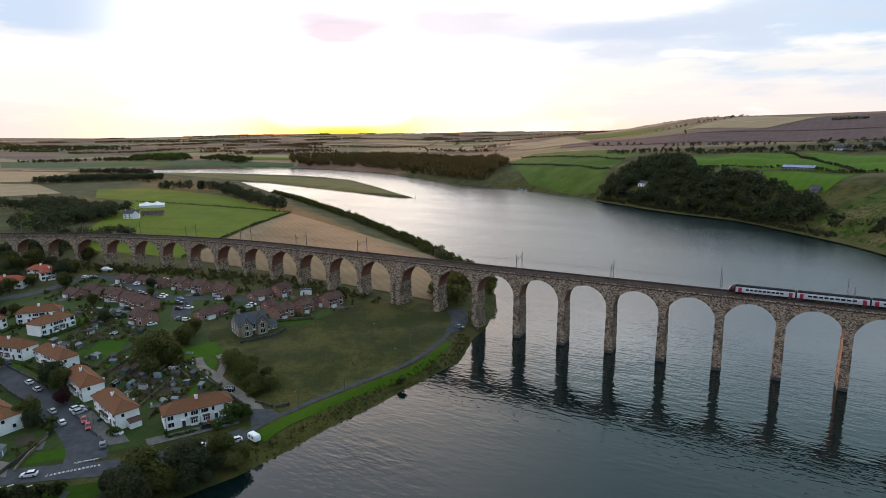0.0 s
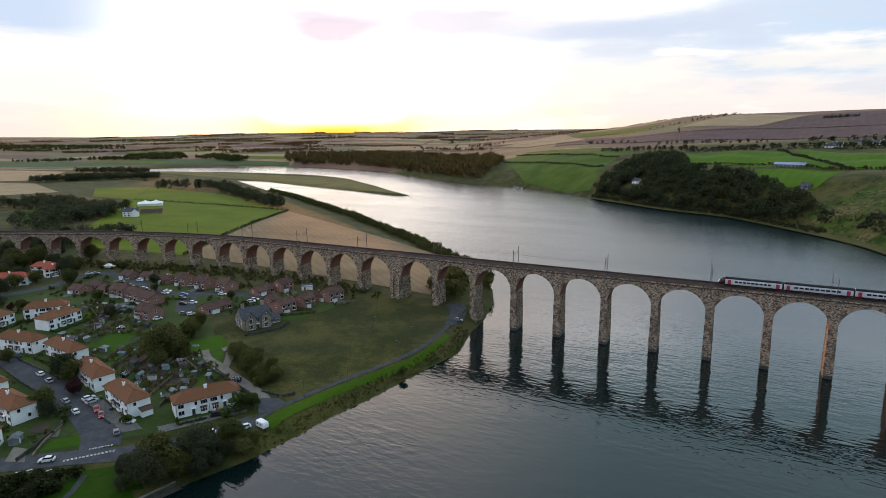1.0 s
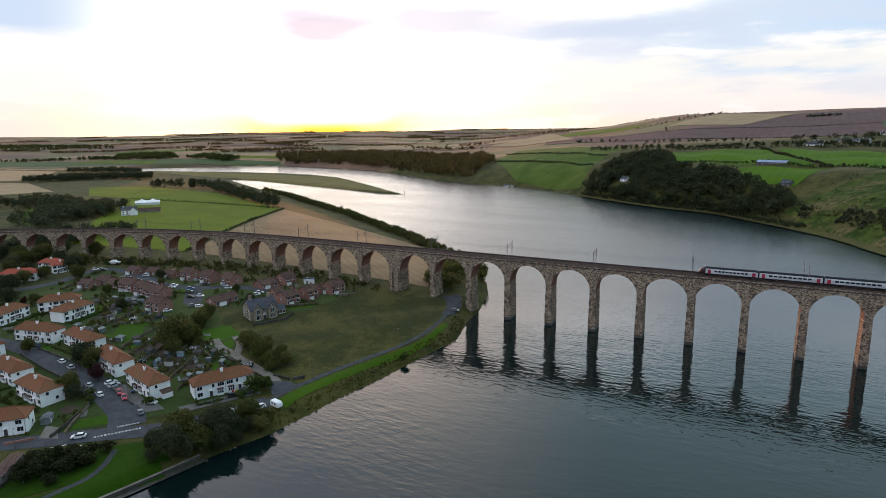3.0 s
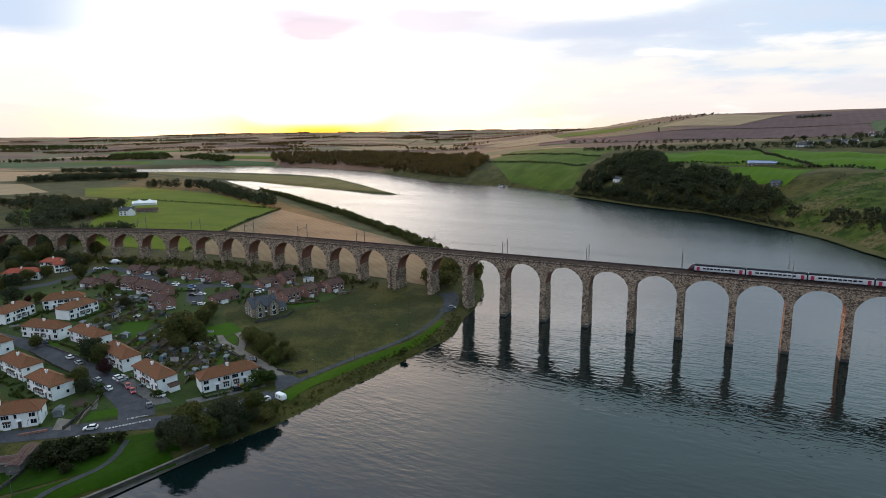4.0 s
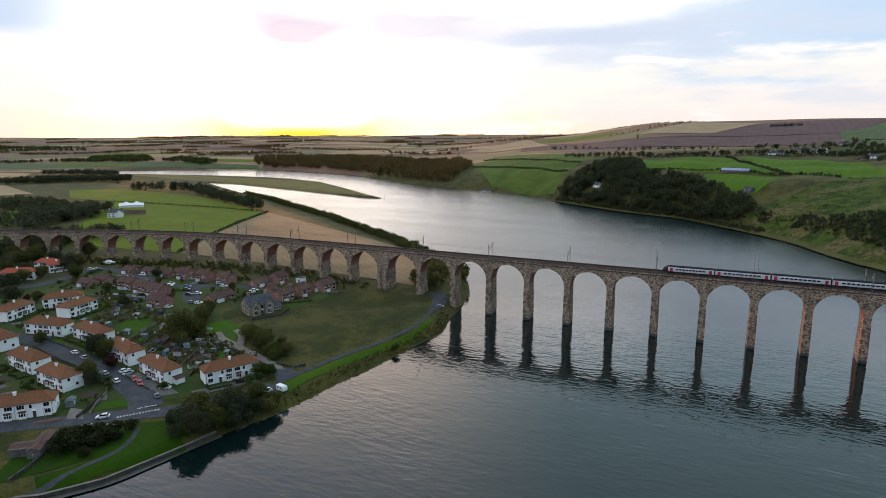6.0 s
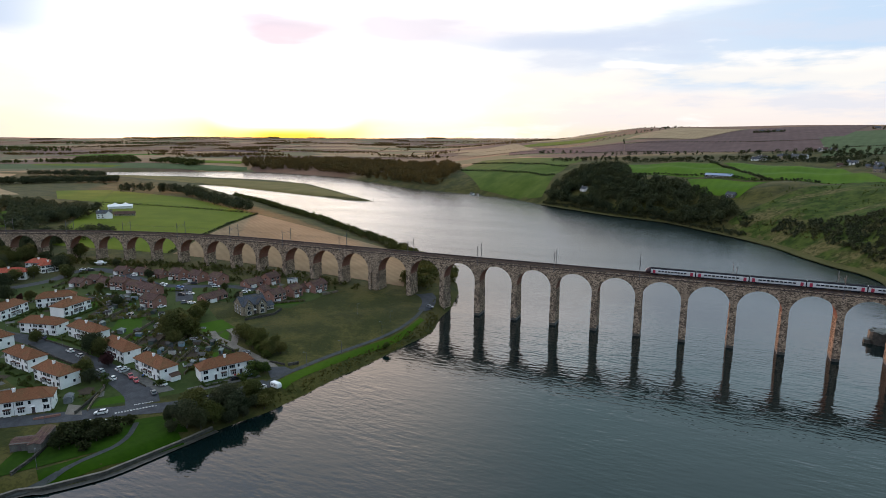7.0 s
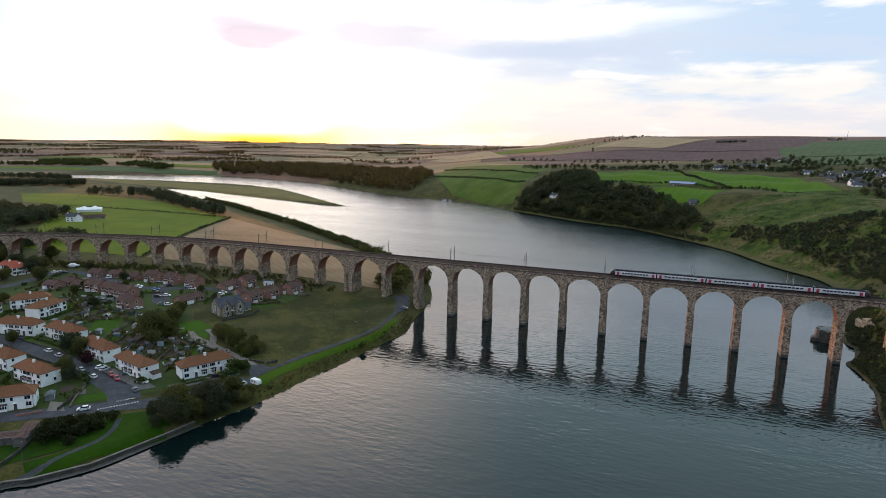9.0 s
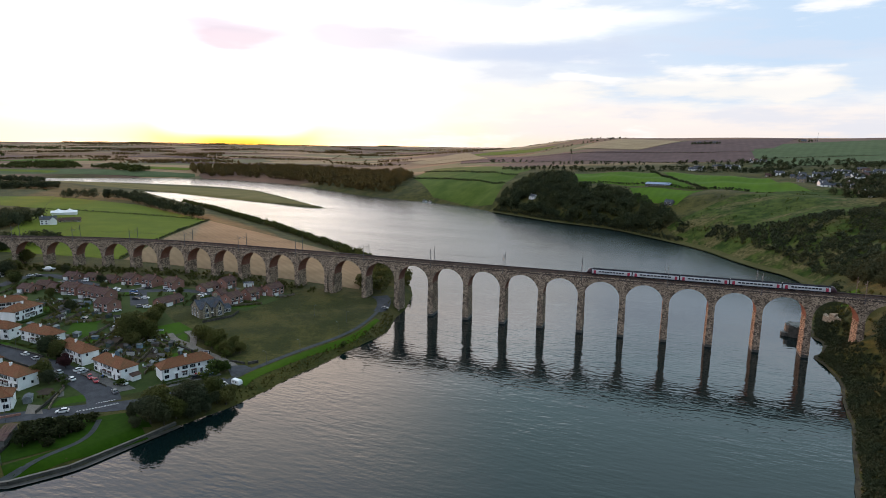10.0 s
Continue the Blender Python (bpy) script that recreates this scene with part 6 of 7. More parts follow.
def plain_house(x, y, ang, l, d, eave, rise, wall, roof, label, name="cottage", category="house", sink=.8):
    z0 = floor_of((x, y), ang, l, d)
    h = thing(name, Matrix.Translation((x, y, z0)) @ Matrix.Rotation(ang, 4, "Z"), label, category)
    bm = bmesh.new()
    box(bm, 0, l, 0, d, -sink - 2, eave)
    part("wall", bm, wall, h)
    gable_roof(h, l, d, eave, rise, roof, wall=wall)
    n = max(1, round(l / 4))
    for i in range(n):
        window(h, l * (i + .5) / n, .9, 1.3, 1.2)
        if eave > 4.2:
            window(h, l * (i + .5) / n, 3.1, 1.2, 1.1)
    chimney(h, l * .15, d / 2, eave + rise * .5, eave + rise + .8, .8, .6, wall, 1)
    return h


plain_house(157, 447, -.5, 10, 6.5, 4.4, 2.8, PAVING, SLATE, "stone cottage on the green hillside")
plain_house(-29, 562, -.5, 10, 8, 5.5, 3, RENDER_WALL, SLATE, "white house half hidden in the dark wood")
plain_house(-242, 674, -.55, 8, 6, 3, 2, RENDER_WALL, SLATE, "small white boathouse on the far bank")
plain_house(-228, 668, -.55, 5, 4, 2.4, 1.5, RENDER_WALL, BROWN_TILE, "small white hut on the far bank")
plain_house(-426.5, 104.5, .88, 14, 8, 5.5, 3, RENDER_WALL, SLATE, "white farmhouse with slate roof and gables", "farmhouse")
plain_house(-426, 114.5, -.69, 9, 6, 5.2, 3.0, RENDER_WALL, SLATE, "white gabled wing of a farmhouse", "farmhouse")
plain_house(-430, 126, .8, 20, 7, 2.8, 2.2, VILLA_STONE, BROWN_TILE, "long low stone farm building", "farm_building", "barn")
plain_house(-330, 28, .2, 13, 9, 4, 3, VILLA_STONE, SLATE, "dark slate-roofed house seen through an arch")
TIN = mottled("blue_sheet_metal", (0.16, 0.20, 0.32), (0.22, 0.27, 0.40), 0.2, 0.5)
plain_house(134, 541, -.28, 32, 13, 4.5, 2.2, PAVING, TIN, "long farm barn with blue sheet metal roof", "barn", "barn")
vr = random.Random(12)
for i in range(52):                                     # the hill village
    x, y = vr.choice(((315, 594), (326, 552), (335, 472), (396, 655), (418, 628), (418, 585), (295, 661), (263, 778), (311, 884), (355, 447), (357, 391), (231, 806), (216, 779), (355, 638), (383, 570)))
    x, y = x + vr.uniform(-16, 16), y + vr.uniform(-12, 12)
    plain_house(x, y, vr.uniform(-.8, .3), vr.uniform(8, 14), 7, vr.choice((2.8, 4.8)), 2.6, vr.choice((RENDER_WALL, RENDER_WALL, VILLA_STONE)), vr.choice((SLATE, SLATE, BROWN_TILE)),
                vr.choice(("white rendered village house on the hill", "slate-roofed village house on the hill")))
for x, y in ((250, 1345), (285, 1335), (470, 1290)):
    plain_house(x, y, .1, 12, 8, 4, 3, VILLA_STONE, SLATE, "house on the skyline of the hill")

# white event tent behind the farm
tent = thing("marquee", Matrix.Translation((-488, 180, z_at(-488, 180))) @ Matrix.Rotation(.8, 4, "Z") @ Matrix.Diagonal((.72, .8, .9, 1)), "large white event tent with two peaks", "tent")
CANVAS = mottled("white_canvas", (0.74, 0.74, 0.74), (0.82, 0.82, 0.82), 0.2)
bm = bmesh.new()
box(bm, -17, 17, -7, 7, -.5, 3.2)
part("side_wall", bm, CANVAS, tent)
bm = bmesh.new()
g = [[bm.verts.new((-18 + 36 * i / 24, -8 + 16 * j / 8, 3.2 + max(0, 1 - abs(j - 4) / 4) ** 1.3 * (2.2 + 2.4 * max(max(0, 1 - abs(i - 7) / 5), max(0, 1 - abs(i - 17) / 5)) ** 2))) for i in range(25)] for j in range(9)]
for j in range(8):
    for i in range(24):
        bm.faces.new((g[j][i], g[j][i + 1], g[j + 1][i + 1], g[j + 1][i]))
part("canopy", bm, CANVAS, tent, smooth=True)

# ruins at the viaduct's far end
tower = thing("ruined_tower", pose(217, 39, -1) @ Matrix.Diagonal((1.0, 1.0, .85, 1)), "squat ruined round stone tower standing in the river's edge", "tower")
bm = bmesh.new()
prism(bm, [[(r * math.cos(i * math.pi / 9), r * math.sin(i * math.pi / 9), z + (0.5 * math.sin(i * 2.3) if z > 7 else 0)) for i in range(18)] for r, z in ((5.6, 0), (5.4, 5), (5.2, 8.3), (4.0, 8.5))])
part("wall", bm, WET_STONE, tower)
bm = bmesh.new()
prism(bm, [[(-5 + r * math.cos(i * math.pi / 6), -1.5 + r * math.sin(i * math.pi / 6), z) for i in range(12)] for r, z in ((2.6, 0), (2.4, 3.4), (1.6, 3.6))])
part("plinth", bm, WET_STONE, tower)
ruin = thing("ruined_wall", pose(233.5, 57, z_at(237, 48) - 1.5, 0, 0, -69), "broken grey castle wall on the river bank", "ruin")
for i, (x0, x1, z) in enumerate(((0, 5, 3.6), (5.02, 9, 6.0), (9.02, 14, 4.6), (14.02, 19, 3.2))):
    bm = bmesh.new()
    box(bm, x0, x1, 0, 1.6 + .3 * (i % 2), 0, z)
    for v in bm.verts:
        if v.co.z > 1:
            v.co += Vector((0, 0, .8 * math.sin(v.co.x * 2 + v.co.y)))
    part("wall_piece", bm, VILLA_STONE, ruin)

# ---- the train ----
TRAIN_WHITE = mottled("train_silver", (0.42, 0.44, 0.46), (0.52, 0.54, 0.56), 0.4, 0.35)
TRAIN_ROOF = mottled("train_roof", (0.015, 0.015, 0.018), (0.035, 0.035, 0.04), 0.5, 0.85)
TRAIN_RED = mottled("train_red", (0.30, 0.016, 0.045), (0.37, 0.022, 0.06), 0.5, 0.4)
TRAIN_NOSE = mottled("train_maroon", (0.028, 0.010, 0.016), (0.045, 0.016, 0.024), 0.5, 0.35)
LAMP_WHITE = mottled("lamp_lens", (0.7, 0.7, 0.65), (0.8, 0.8, 0.75), 1.0, 0.2)
train = thing("passenger_train", Matrix.Translation((109.0, MID_Y + 1.75, BED + 0.40)), "five-car diesel passenger train in silver with maroon ends and red doors", "train")
PROFILE = [(-1.3, .95), (-1.36, 1.6), (-1.34, 2.3), (-1.22, 3.0), (-.95, 3.42), (-.5, 3.62), (0, 3.68), (.5, 3.62), (.95, 3.42), (1.22, 3.0), (1.34, 2.3), (1.36, 1.6), (1.3, .95)]


def coach(x0, nose):
    """nose: -1 or 1 where a cab closes the train, else 0."""
    l = 22.6
    bm = bmesh.new()
    ends = []
    a, b = (2.4 if nose < 0 else 0), (l - 2.4 if nose > 0 else l)
    prism(bm, [[(x0 + u, y, z) for y, z in PROFILE] for u in (a, b)])
    body = part("coach", bm, TRAIN_WHITE, train)
    bm = bmesh.new()
    top = [(y * 1.012, z + .03) for y, z in PROFILE if z > 2.5]
    prism(bm, [[(x0 + u, y, z) for y, z in top] for u in (a + .02, b - .02)])
    part("roof", bm, TRAIN_ROOF, body, "black roof")
    bm = bmesh.new()
    box(bm, x0 + a, x0 + b, -1.33, 1.33, .55, .95)
    part("skirt", bm, TRAIN_ROOF, body)
    for y in (-1.365, 1.365):
        bm = bmesh.new()
        prism(bm, [[(x0 + u, y - .012, z0), (x0 + u, y + .012, z0), (x0 + u, y * .975 + .012, z1), (x0 + u, y * .975 - .012, z1)] for u in (a + 3.2, b - 3.2) for z0, z1 in ((1.72, 2.42),)])
        band = part("window_band", bm, TRAIN_WHITE, body, "silver band round the windows")
        n = 9
        for i in range(n):
            u0 = a + 3.5 + (b - a - 7.0) * i / n
            bm = bmesh.new()
            prism(bm, [[(x0 + u, y - .03, 1.74), (x0 + u, y + .03, 1.74), (x0 + u, y * .975 + .03, 2.4), (x0 + u, y * .975 - .03, 2.4)] for u in (u0, u0 + (b - a - 7.0) / n * .8)])
            part("window", bm, GLASS, band, "dark window pane")
        for u in (a + .9, b - 2.1):
            bm = bmesh.new()
            box(bm, x0 + u, x0 + u + 1.25, min(y, y * 1.02), max(y, y * 1.02), .98, 2.7)
            part("door", bm, TRAIN_RED, body, "red sliding door")
    for u in (4.0, l - 4.0):
        bm = bmesh.new()
        box(bm, x0 + u - 1.7, x0 + u + 1.7, -1.1, 1.1, .25, .6)
        for k in (-1.2, 1.2):
            for y in (-.78, .66):
                tube(bm, (x0 + u + k, y, .42), (x0 + u + k, y + .12, .42), .42, n=12)
        part("bogie", bm, TRAIN_ROOF, body)
    if nose:
        e, s = (a, -1) if nose < 0 else (b, 1)
        bm = bmesh.new()
        prism(bm, [[(x0 + e + s * (f + .55 * max(0, 3.68 - z) * (f / 2.4) * .45), y * k, .55 + (z - .55) * h) for y, z in PROFILE] for f, k, h in ((0.0, 1.0, 1.0), (.9, .99, .97), (1.7, .94, .82), (2.2, .84, .62))])
        cab = part("cab", bm, TRAIN_NOSE, body, "maroon sloping cab", True)
        for y in (-.75, .75):
            bm = bmesh.new()
            box(bm, x0 + e + s * 2.45, x0 + e + s * 2.6, y - .15, y + .15, 1.15, 1.4)
            part("headlight", bm, LAMP_WHITE, cab)


for k in range(5):
    coach(k * 23.2, -1 if k == 0 else 1 if k == 4 else 0)
    if k < 4:
        bm = bmesh.new()
        box(bm, k * 23.2 + 22.58, k * 23.2 + 23.22, -1.05, 1.05, .7, 3.3)
        part("gangway", bm, TRAIN_ROOF, train, "black rubber gangway")

# ---- cars ----
TYRE = mottled("tyre", (0.015, 0.015, 0.015), (0.03, 0.03, 0.03), 3.0)
PAINTS = {}


def paint(c):
    if c not in PAINTS:
        m, n = material("car_paint")
        at = n.add("NewGeometry").outputs["Position"]
        finish(n, n.mix(n.span(n.noise(at, 3.0), .35, .65), rgb(*[t * .9 for t in c]), rgb(*c)), 0.3)
        PAINTS[c] = m
    return PAINTS[c]


def car(x, y, deg, c, label, tall=1.0, long=1.0, lift=0.15):
    t = thing("car", pose(x, y, z_at(x, y) + lift, 0, 0, deg), label, "car", "parked cars")
    col = paint(c)

    def loft(rows, mat, name, parent):
        bm = bmesh.new()
        prism(bm, [[(u * long, -w, z0), (u * long, w, z0), (u * long, w * .97, z1), (u * long, -w * .97, z1)] for u, w, z0, z1 in rows])
        return part(name, bm, mat, parent)

    body = loft([(-2.12, .72, .38, .62), (-2.05, .82, .25, .88), (-1.3, .87, .2, .95), (.9, .87, .2, .93), (1.6, .84, .22, .82), (2.1, .74, .28, .62)], col, "body", t)
    bm = bmesh.new()
    prism(bm, [[(-1.75 * long, -.76, .9), (-1.75 * long, .76, .9), (1.05 * long, .76, .9), (1.05 * long, -.76, .9)], [(-1.35 * long, -.62, 1.42 * tall), (-1.35 * long, .62, 1.42 * tall), (.25 * long, .62, 1.42 * tall), (.25 * long, -.62, 1.42 * tall)]])
    cab = part("cabin", bm, GLASS, t, "dark glass cabin")
    bm = bmesh.new()
    prism(bm, [[(-1.42 * long, -.66, 1.4 * tall), (-1.42 * long, .66, 1.4 * tall), (.3 * long, .66, 1.4 * tall), (.3 * long, -.66, 1.4 * tall)], [(-1.2 * long, -.52, 1.5 * tall), (-1.2 * long, .52, 1.5 * tall), (.08 * long, .52, 1.5 * tall), (.08 * long, -.52, 1.5 * tall)]])
    part("roof", bm, col, t)
    for u in (-1.3, 1.3):
        for v in (-.86, .66):
            bm = bmesh.new()
            tube(bm, (u * long, v, .32), (u * long, v + .2, .32), .32, n=14)
            w = part("wheel", bm, TYRE, t)
            bm = bmesh.new()
            s = v - .01 if v < 0 else v + .19
            tube(bm, (u * long, s, .32), (u * long, s + .02, .32), .19, n=10)
            part("rim", bm, IRON, w)
    for v in (-.6, .6):
        bm = bmesh.new()
        box(bm, 2.0 * long, 2.1 * long, v - .14, v + .14, .55, .68)
        part("headlight", bm, LAMP_WHITE, t)
        bm = bmesh.new()
        box(bm, -2.13 * long, -2.07 * long, v - .12, v + .12, .6, .75)
        part("tail_light", bm, TRAIN_RED, t)


WHITE, SILVER, BLUE, RED, BLACK, NAVY, GREY = (.7, .7, .7), (.38, .4, .42), (.10, .2, .42), (.30, .012, .02), (.02, .02, .022), (.03, .045, .10), (.14, .15, .16)
for x, y, deg, c, label in (
        (-50.4, -173.2, 222, WHITE, "white hatchback driving on the riverside road"), (-139.5, -138.5, 168, WHITE, "white car parked at the kerb"), (-136.0, -137.2, 168, NAVY, "dark car parked at the kerb"),
        (-110, -142.6, 175, WHITE, "white car parked in the street"), (-101.5, -144.3, 172, SILVER, "silver estate car in the street"), (-80.5, -150.6, 168, SILVER, "silver car parked in the street"),
        (-70.5, -153.2, 165, WHITE, "white car driving down the street"), (-65.8, -149.0, 330, RED, "bright red car parked at the kerb"), (-61.0, -150.6, 330, RED, "dull red car parked at the kerb"),
        (-47.2, -154.6, 150, GREY, "grey car parked by the junction"), (-75.5, -145.6, 80, WHITE, "white car parked in a front garden"), (-72.4, -146.4, 80, SILVER, "pale blue car parked in a front garden"),
        (-50.0, -148.6, 20, WHITE, "white car parked on the forecourt"), (-27.4, -127.4, 60, BLUE, "pale blue car parked before a terrace"), (-29.6, -131.8, 60, BLACK, "black car parked before a terrace"),
        (-16.0, -133.2, 240, WHITE, "white car parked on the riverside road"), (-22.5, -141.0, 240, WHITE, "white car under the trees"), (-2.3, -10.4, 10, GREY, "dark grey car parked under the viaduct"),
        (-237.6, -45.5, 60, WHITE, "white van parked near the viaduct"), (-234.0, -43.5, 60, SILVER, "silver car parked near the viaduct"), (-231, -44.5, 60, BLACK, "black car parked near the viaduct"),
        (-194.5, -31.0, 30, WHITE, "white car by a bungalow"), (-160.3, -49.5, 20, WHITE, "white car on the estate road"), (-142.7, -54.2, 15, GREY, "grey car in the parking court"),
        (-147.0, -49.8, 35, BLUE, "blue van in the parking court"), (-133.6, -61.0, 25, BLACK, "black car in the parking court"), (-130.6, -57.4, 25, WHITE, "white car in the parking court"), (-116.5, -70.0, 50, WHITE, "white car by a bungalow"),
        (-120.5, -71.0, 50, GREY, "grey car by a bungalow"), (-134.5, -36.8, 30, SILVER, "silver car on the estate road"), (-106.6, -38.6, 30, WHITE, "white car by the villa"), (-172.5, -53.0, 20, BLACK, "black car on the estate road"),
        (-176.5, -52.0, 20, WHITE, "white car on the estate road"), (-188.0, -51.5, 10, GREY, "grey car on the estate road"), (-150.5, -152.0, 170, NAVY, "dark blue car in the street"), (-160.5, -110.0, 60, NAVY, "dark blue car by a terrace"),
        (-70.5, -196.0, 225, BLACK, "black car on the riverside road"), (-86.8, -152.0, 168, GREY, "grey car parked in the street"),
        (-174.5, -68.6, 20, WHITE, "white van parked by the brick houses"), (-160.1, -68.9, 30, WHITE, "white car parked by the brick houses"), (-158.3, -52.4, 15, WHITE, "white van on the estate road"),
        (-125.3, -81.8, 60, WHITE, "white car in a back court"), (-194.3, -42.0, 10, WHITE, "white car by a low house"), (-202.1, -48.4, 10, SILVER, "silver car by a low house"),
        (-188.3, -27.9, 35, WHITE, "white car beside the viaduct scrub"), (-128.8, -39.8, 30, WHITE, "white car on a drive"), (-157.8, -36.2, 30, SILVER, "silver car on a drive"),
        (-145.4, -40.5, 30, BLACK, "black car on a drive"), (-105.5, -42.1, 40, WHITE, "white car by the villa hedge")):
    car(x, y, deg, c, label)

# caravan, boat, huts
van = thing("caravan", pose(-11.8, -129.6, z_at(-11.8, -129.6) + .12, 0, 0, -12) @ Matrix.Diagonal((.74, .9, .95, 1)), "white touring caravan parked on the grass", "caravan")
bm = bmesh.new()
prism(bm, [[(u, -1.1, a), (u, 1.1, a), (u, 1.1, b), (u, .9, b + .12), (u, -.9, b + .12), (u, -1.1, b)] for u, a, b in ((-2.9, .9, 1.9), (-2.6, .5, 2.35), (2.3, .5, 2.35), (2.8, .6, 1.6))])
part("body", bm, CANVAS, van)
for v in (-1.12, 1.1):
    for u in (-1.5, .6):
        bm = bmesh.new()
        box(bm, u - .5, u + .5, v, v + .02, 1.3, 1.9)
        part("window", bm, GLASS, van)
    bm = bmesh.new()
    tube(bm, (0, v * .85, .3), (0, v * .85 + .16, .3), .3, n=12)
    part("wheel", bm, TYRE, van)
bm = bmesh.new()
tube(bm, (2.6, -.5, .5), (4.0, 0, .5), .05), tube(bm, (2.6, .5, .5), (4.0, 0, .5), .05)
part("drawbar", bm, IRON, van)

boat = thing("motor_boat", pose(-240, -30.5, z_at(-240, -30.5) + .6, 0, 0, 12), "white motor cruiser laid up on a trailer", "boat")
bm = bmesh.new()
prism(bm, [[(u, -w, z1), (u, -w * .5, z0), (u, w * .5, z0), (u, w, z1)] for u, w, z0, z1 in ((-4.2, 1.3, 0, 1.3), (-1, 1.5, -.1, 1.35), (2, 1.3, 0, 1.5), (4.6, .08, 1.2, 1.8))])
part("hull", bm, CANVAS, boat)
bm = bmesh.new()
prism(bm, [[(u, -w, 1.3), (u, w, 1.3), (u, w * .8, z), (u, -w * .8, z)] for u, w, z in ((-2.2, 1.1, 2.4), (.4, 1.1, 2.5), (2.0, .8, 1.6))])
part("cabin", bm, CANVAS, boat)
bm = bmesh.new()
box(bm, -3, 3, -.7, .7, -.35, -.1)
for u in (-.6, .6):
    for v in (-.95, .75):
        tube(bm, (u, v, -.25), (u, v + .2, -.25), .33, n=10)
part("trailer", bm, IRON, boat)

WOOD = mottled("weathered_wood", (0.10, 0.08, 0.06), (0.2, 0.16, 0.12), 0.8, vary=.5)
FELT = mottled("roofing_felt", (0.03, 0.03, 0.032), (0.085, 0.08, 0.08), 0.5, vary=.7)
PALE = mottled("pale_sheet", (0.10, 0.115, 0.12), (0.20, 0.215, 0.215), 0.5, vary=.7)


STAINED = mottled("stained_boards", (0.05, 0.075, 0.06), (0.10, 0.13, 0.115), 0.7, vary=.6)


def hut(x, y, deg, l, d, h, wall, roof, label, name="shed", pent=False):
    t = thing(name, pose(x, y, z_at(x, y) - .05, 0, 0, deg), label, "shed", "garden sheds")
    bm = bmesh.new()
    box(bm, 0, l, 0, d, -.4, h)
    part("wall", bm, wall, t)
    bm = bmesh.new()
    if pent:
        prism(bm, [[(u, -.2, h + .06), (u, d + .2, h + .5), (u, d + .2, h + .4), (u, -.2, h - .04)] for u in (-.2, l + .2)])
    else:
        prism(bm, [[(u, -.2, h - .08), (u, d / 2, h + .55), (u, d + .2, h - .08), (u, d + .2, h - .16), (u, d / 2, h + .45), (u, -.2, h - .16)] for u in (-.2, l + .2)])
    part("roof", bm, roof, t)
    bm = bmesh.new()
    prism(bm, [[(u, 0, h - .01), (u, d, h - .01), (u, d if pent else d / 2, h + .44)] for u in (0.005, l - .005)])
    part("gable", bm, wall, t)
    bm = bmesh.new()
    box(bm, l * .3 - .4, l * .3 + .4, -.04, .01, 0, 1.8)
    part("door", bm, FRAME if wall is PALE else DOOR, t)


hr = random.Random(8)


def clear(x, y, gap):
    """Whether a spot lies off every house and off the big lawn."""
    for ax, ay, ang, l, d in FOOT:
        c, s = math.cos(ang), math.sin(ang)
        u, v = (x - ax) * c + (y - ay) * s, -(x - ax) * s + (y - ay) * c
        if -gap < u < l + gap and -gap < v < d + gap:
            return False
    return ((x + 115) / 12) ** 2 + ((y + 109) / 9) ** 2 > 1 and math.hypot(x + 85, y + 109) > 9


def off_road(x, y, gap):
    for line, half in ROADS:
        for (ax, ay), (bx, by) in zip(line, line[1:]):
            t = min(1, max(0, ((x - ax) * (bx - ax) + (y - ay) * (by - ay)) / ((bx - ax) ** 2 + (by - ay) ** 2)))
            if math.hypot(x - ax - t * (bx - ax), y - ay - t * (by - ay)) < half + gap:
                return False
    return True


BACKS = [(-47, -133), (-30, -119), (-62, -103), (-74, -100), (-104, -90), (-134, -86), (-150, -78), (-176, -78), (-186, -92), (-164, -98), (-152, -96), (-138, -124), (-104, -128), (-98, -133), (-78, -133), (-70, -139)]
SHED_BLUE = mottled("blue_painted_boards", (0.12, 0.19, 0.25), (0.2, 0.28, 0.33), 0.7, vary=.6)
CREAM = mottled("cream_boards", (0.42, 0.40, 0.36), (0.56, 0.54, 0.5), 0.7, vary=.5)
for x, y in within(BACKS, 8.6, 81):
    if not clear(x, y, 2.5):
        continue
    g = hr.random()
    wall, roof, what = ((CREAM, FELT, "small cream garden shed with a felt roof") if g < .16 else (SHED_BLUE, PALE, "blue-green garden shed with a pale sheet roof") if g < .30
                        else (PALE, PALE, "pale sheeted garden store") if g < .42 else (STAINED, FELT, "green-stained garden shed with felt roof") if g < .62
                        else (WOOD, PALE, "brown wooden shed with a pale roof") if g < .76 else (WOOD, FELT, "dark wooden garden shed with felt roof"))
    hut(x, y, hr.choice((-14, 25, 115, 205)) + hr.uniform(-6, 6), hr.uniform(1.5, 3.4), hr.uniform(1.3, 2.3), hr.uniform(1.4, 2.0), wall, roof, what, pent=hr.random() < .55)


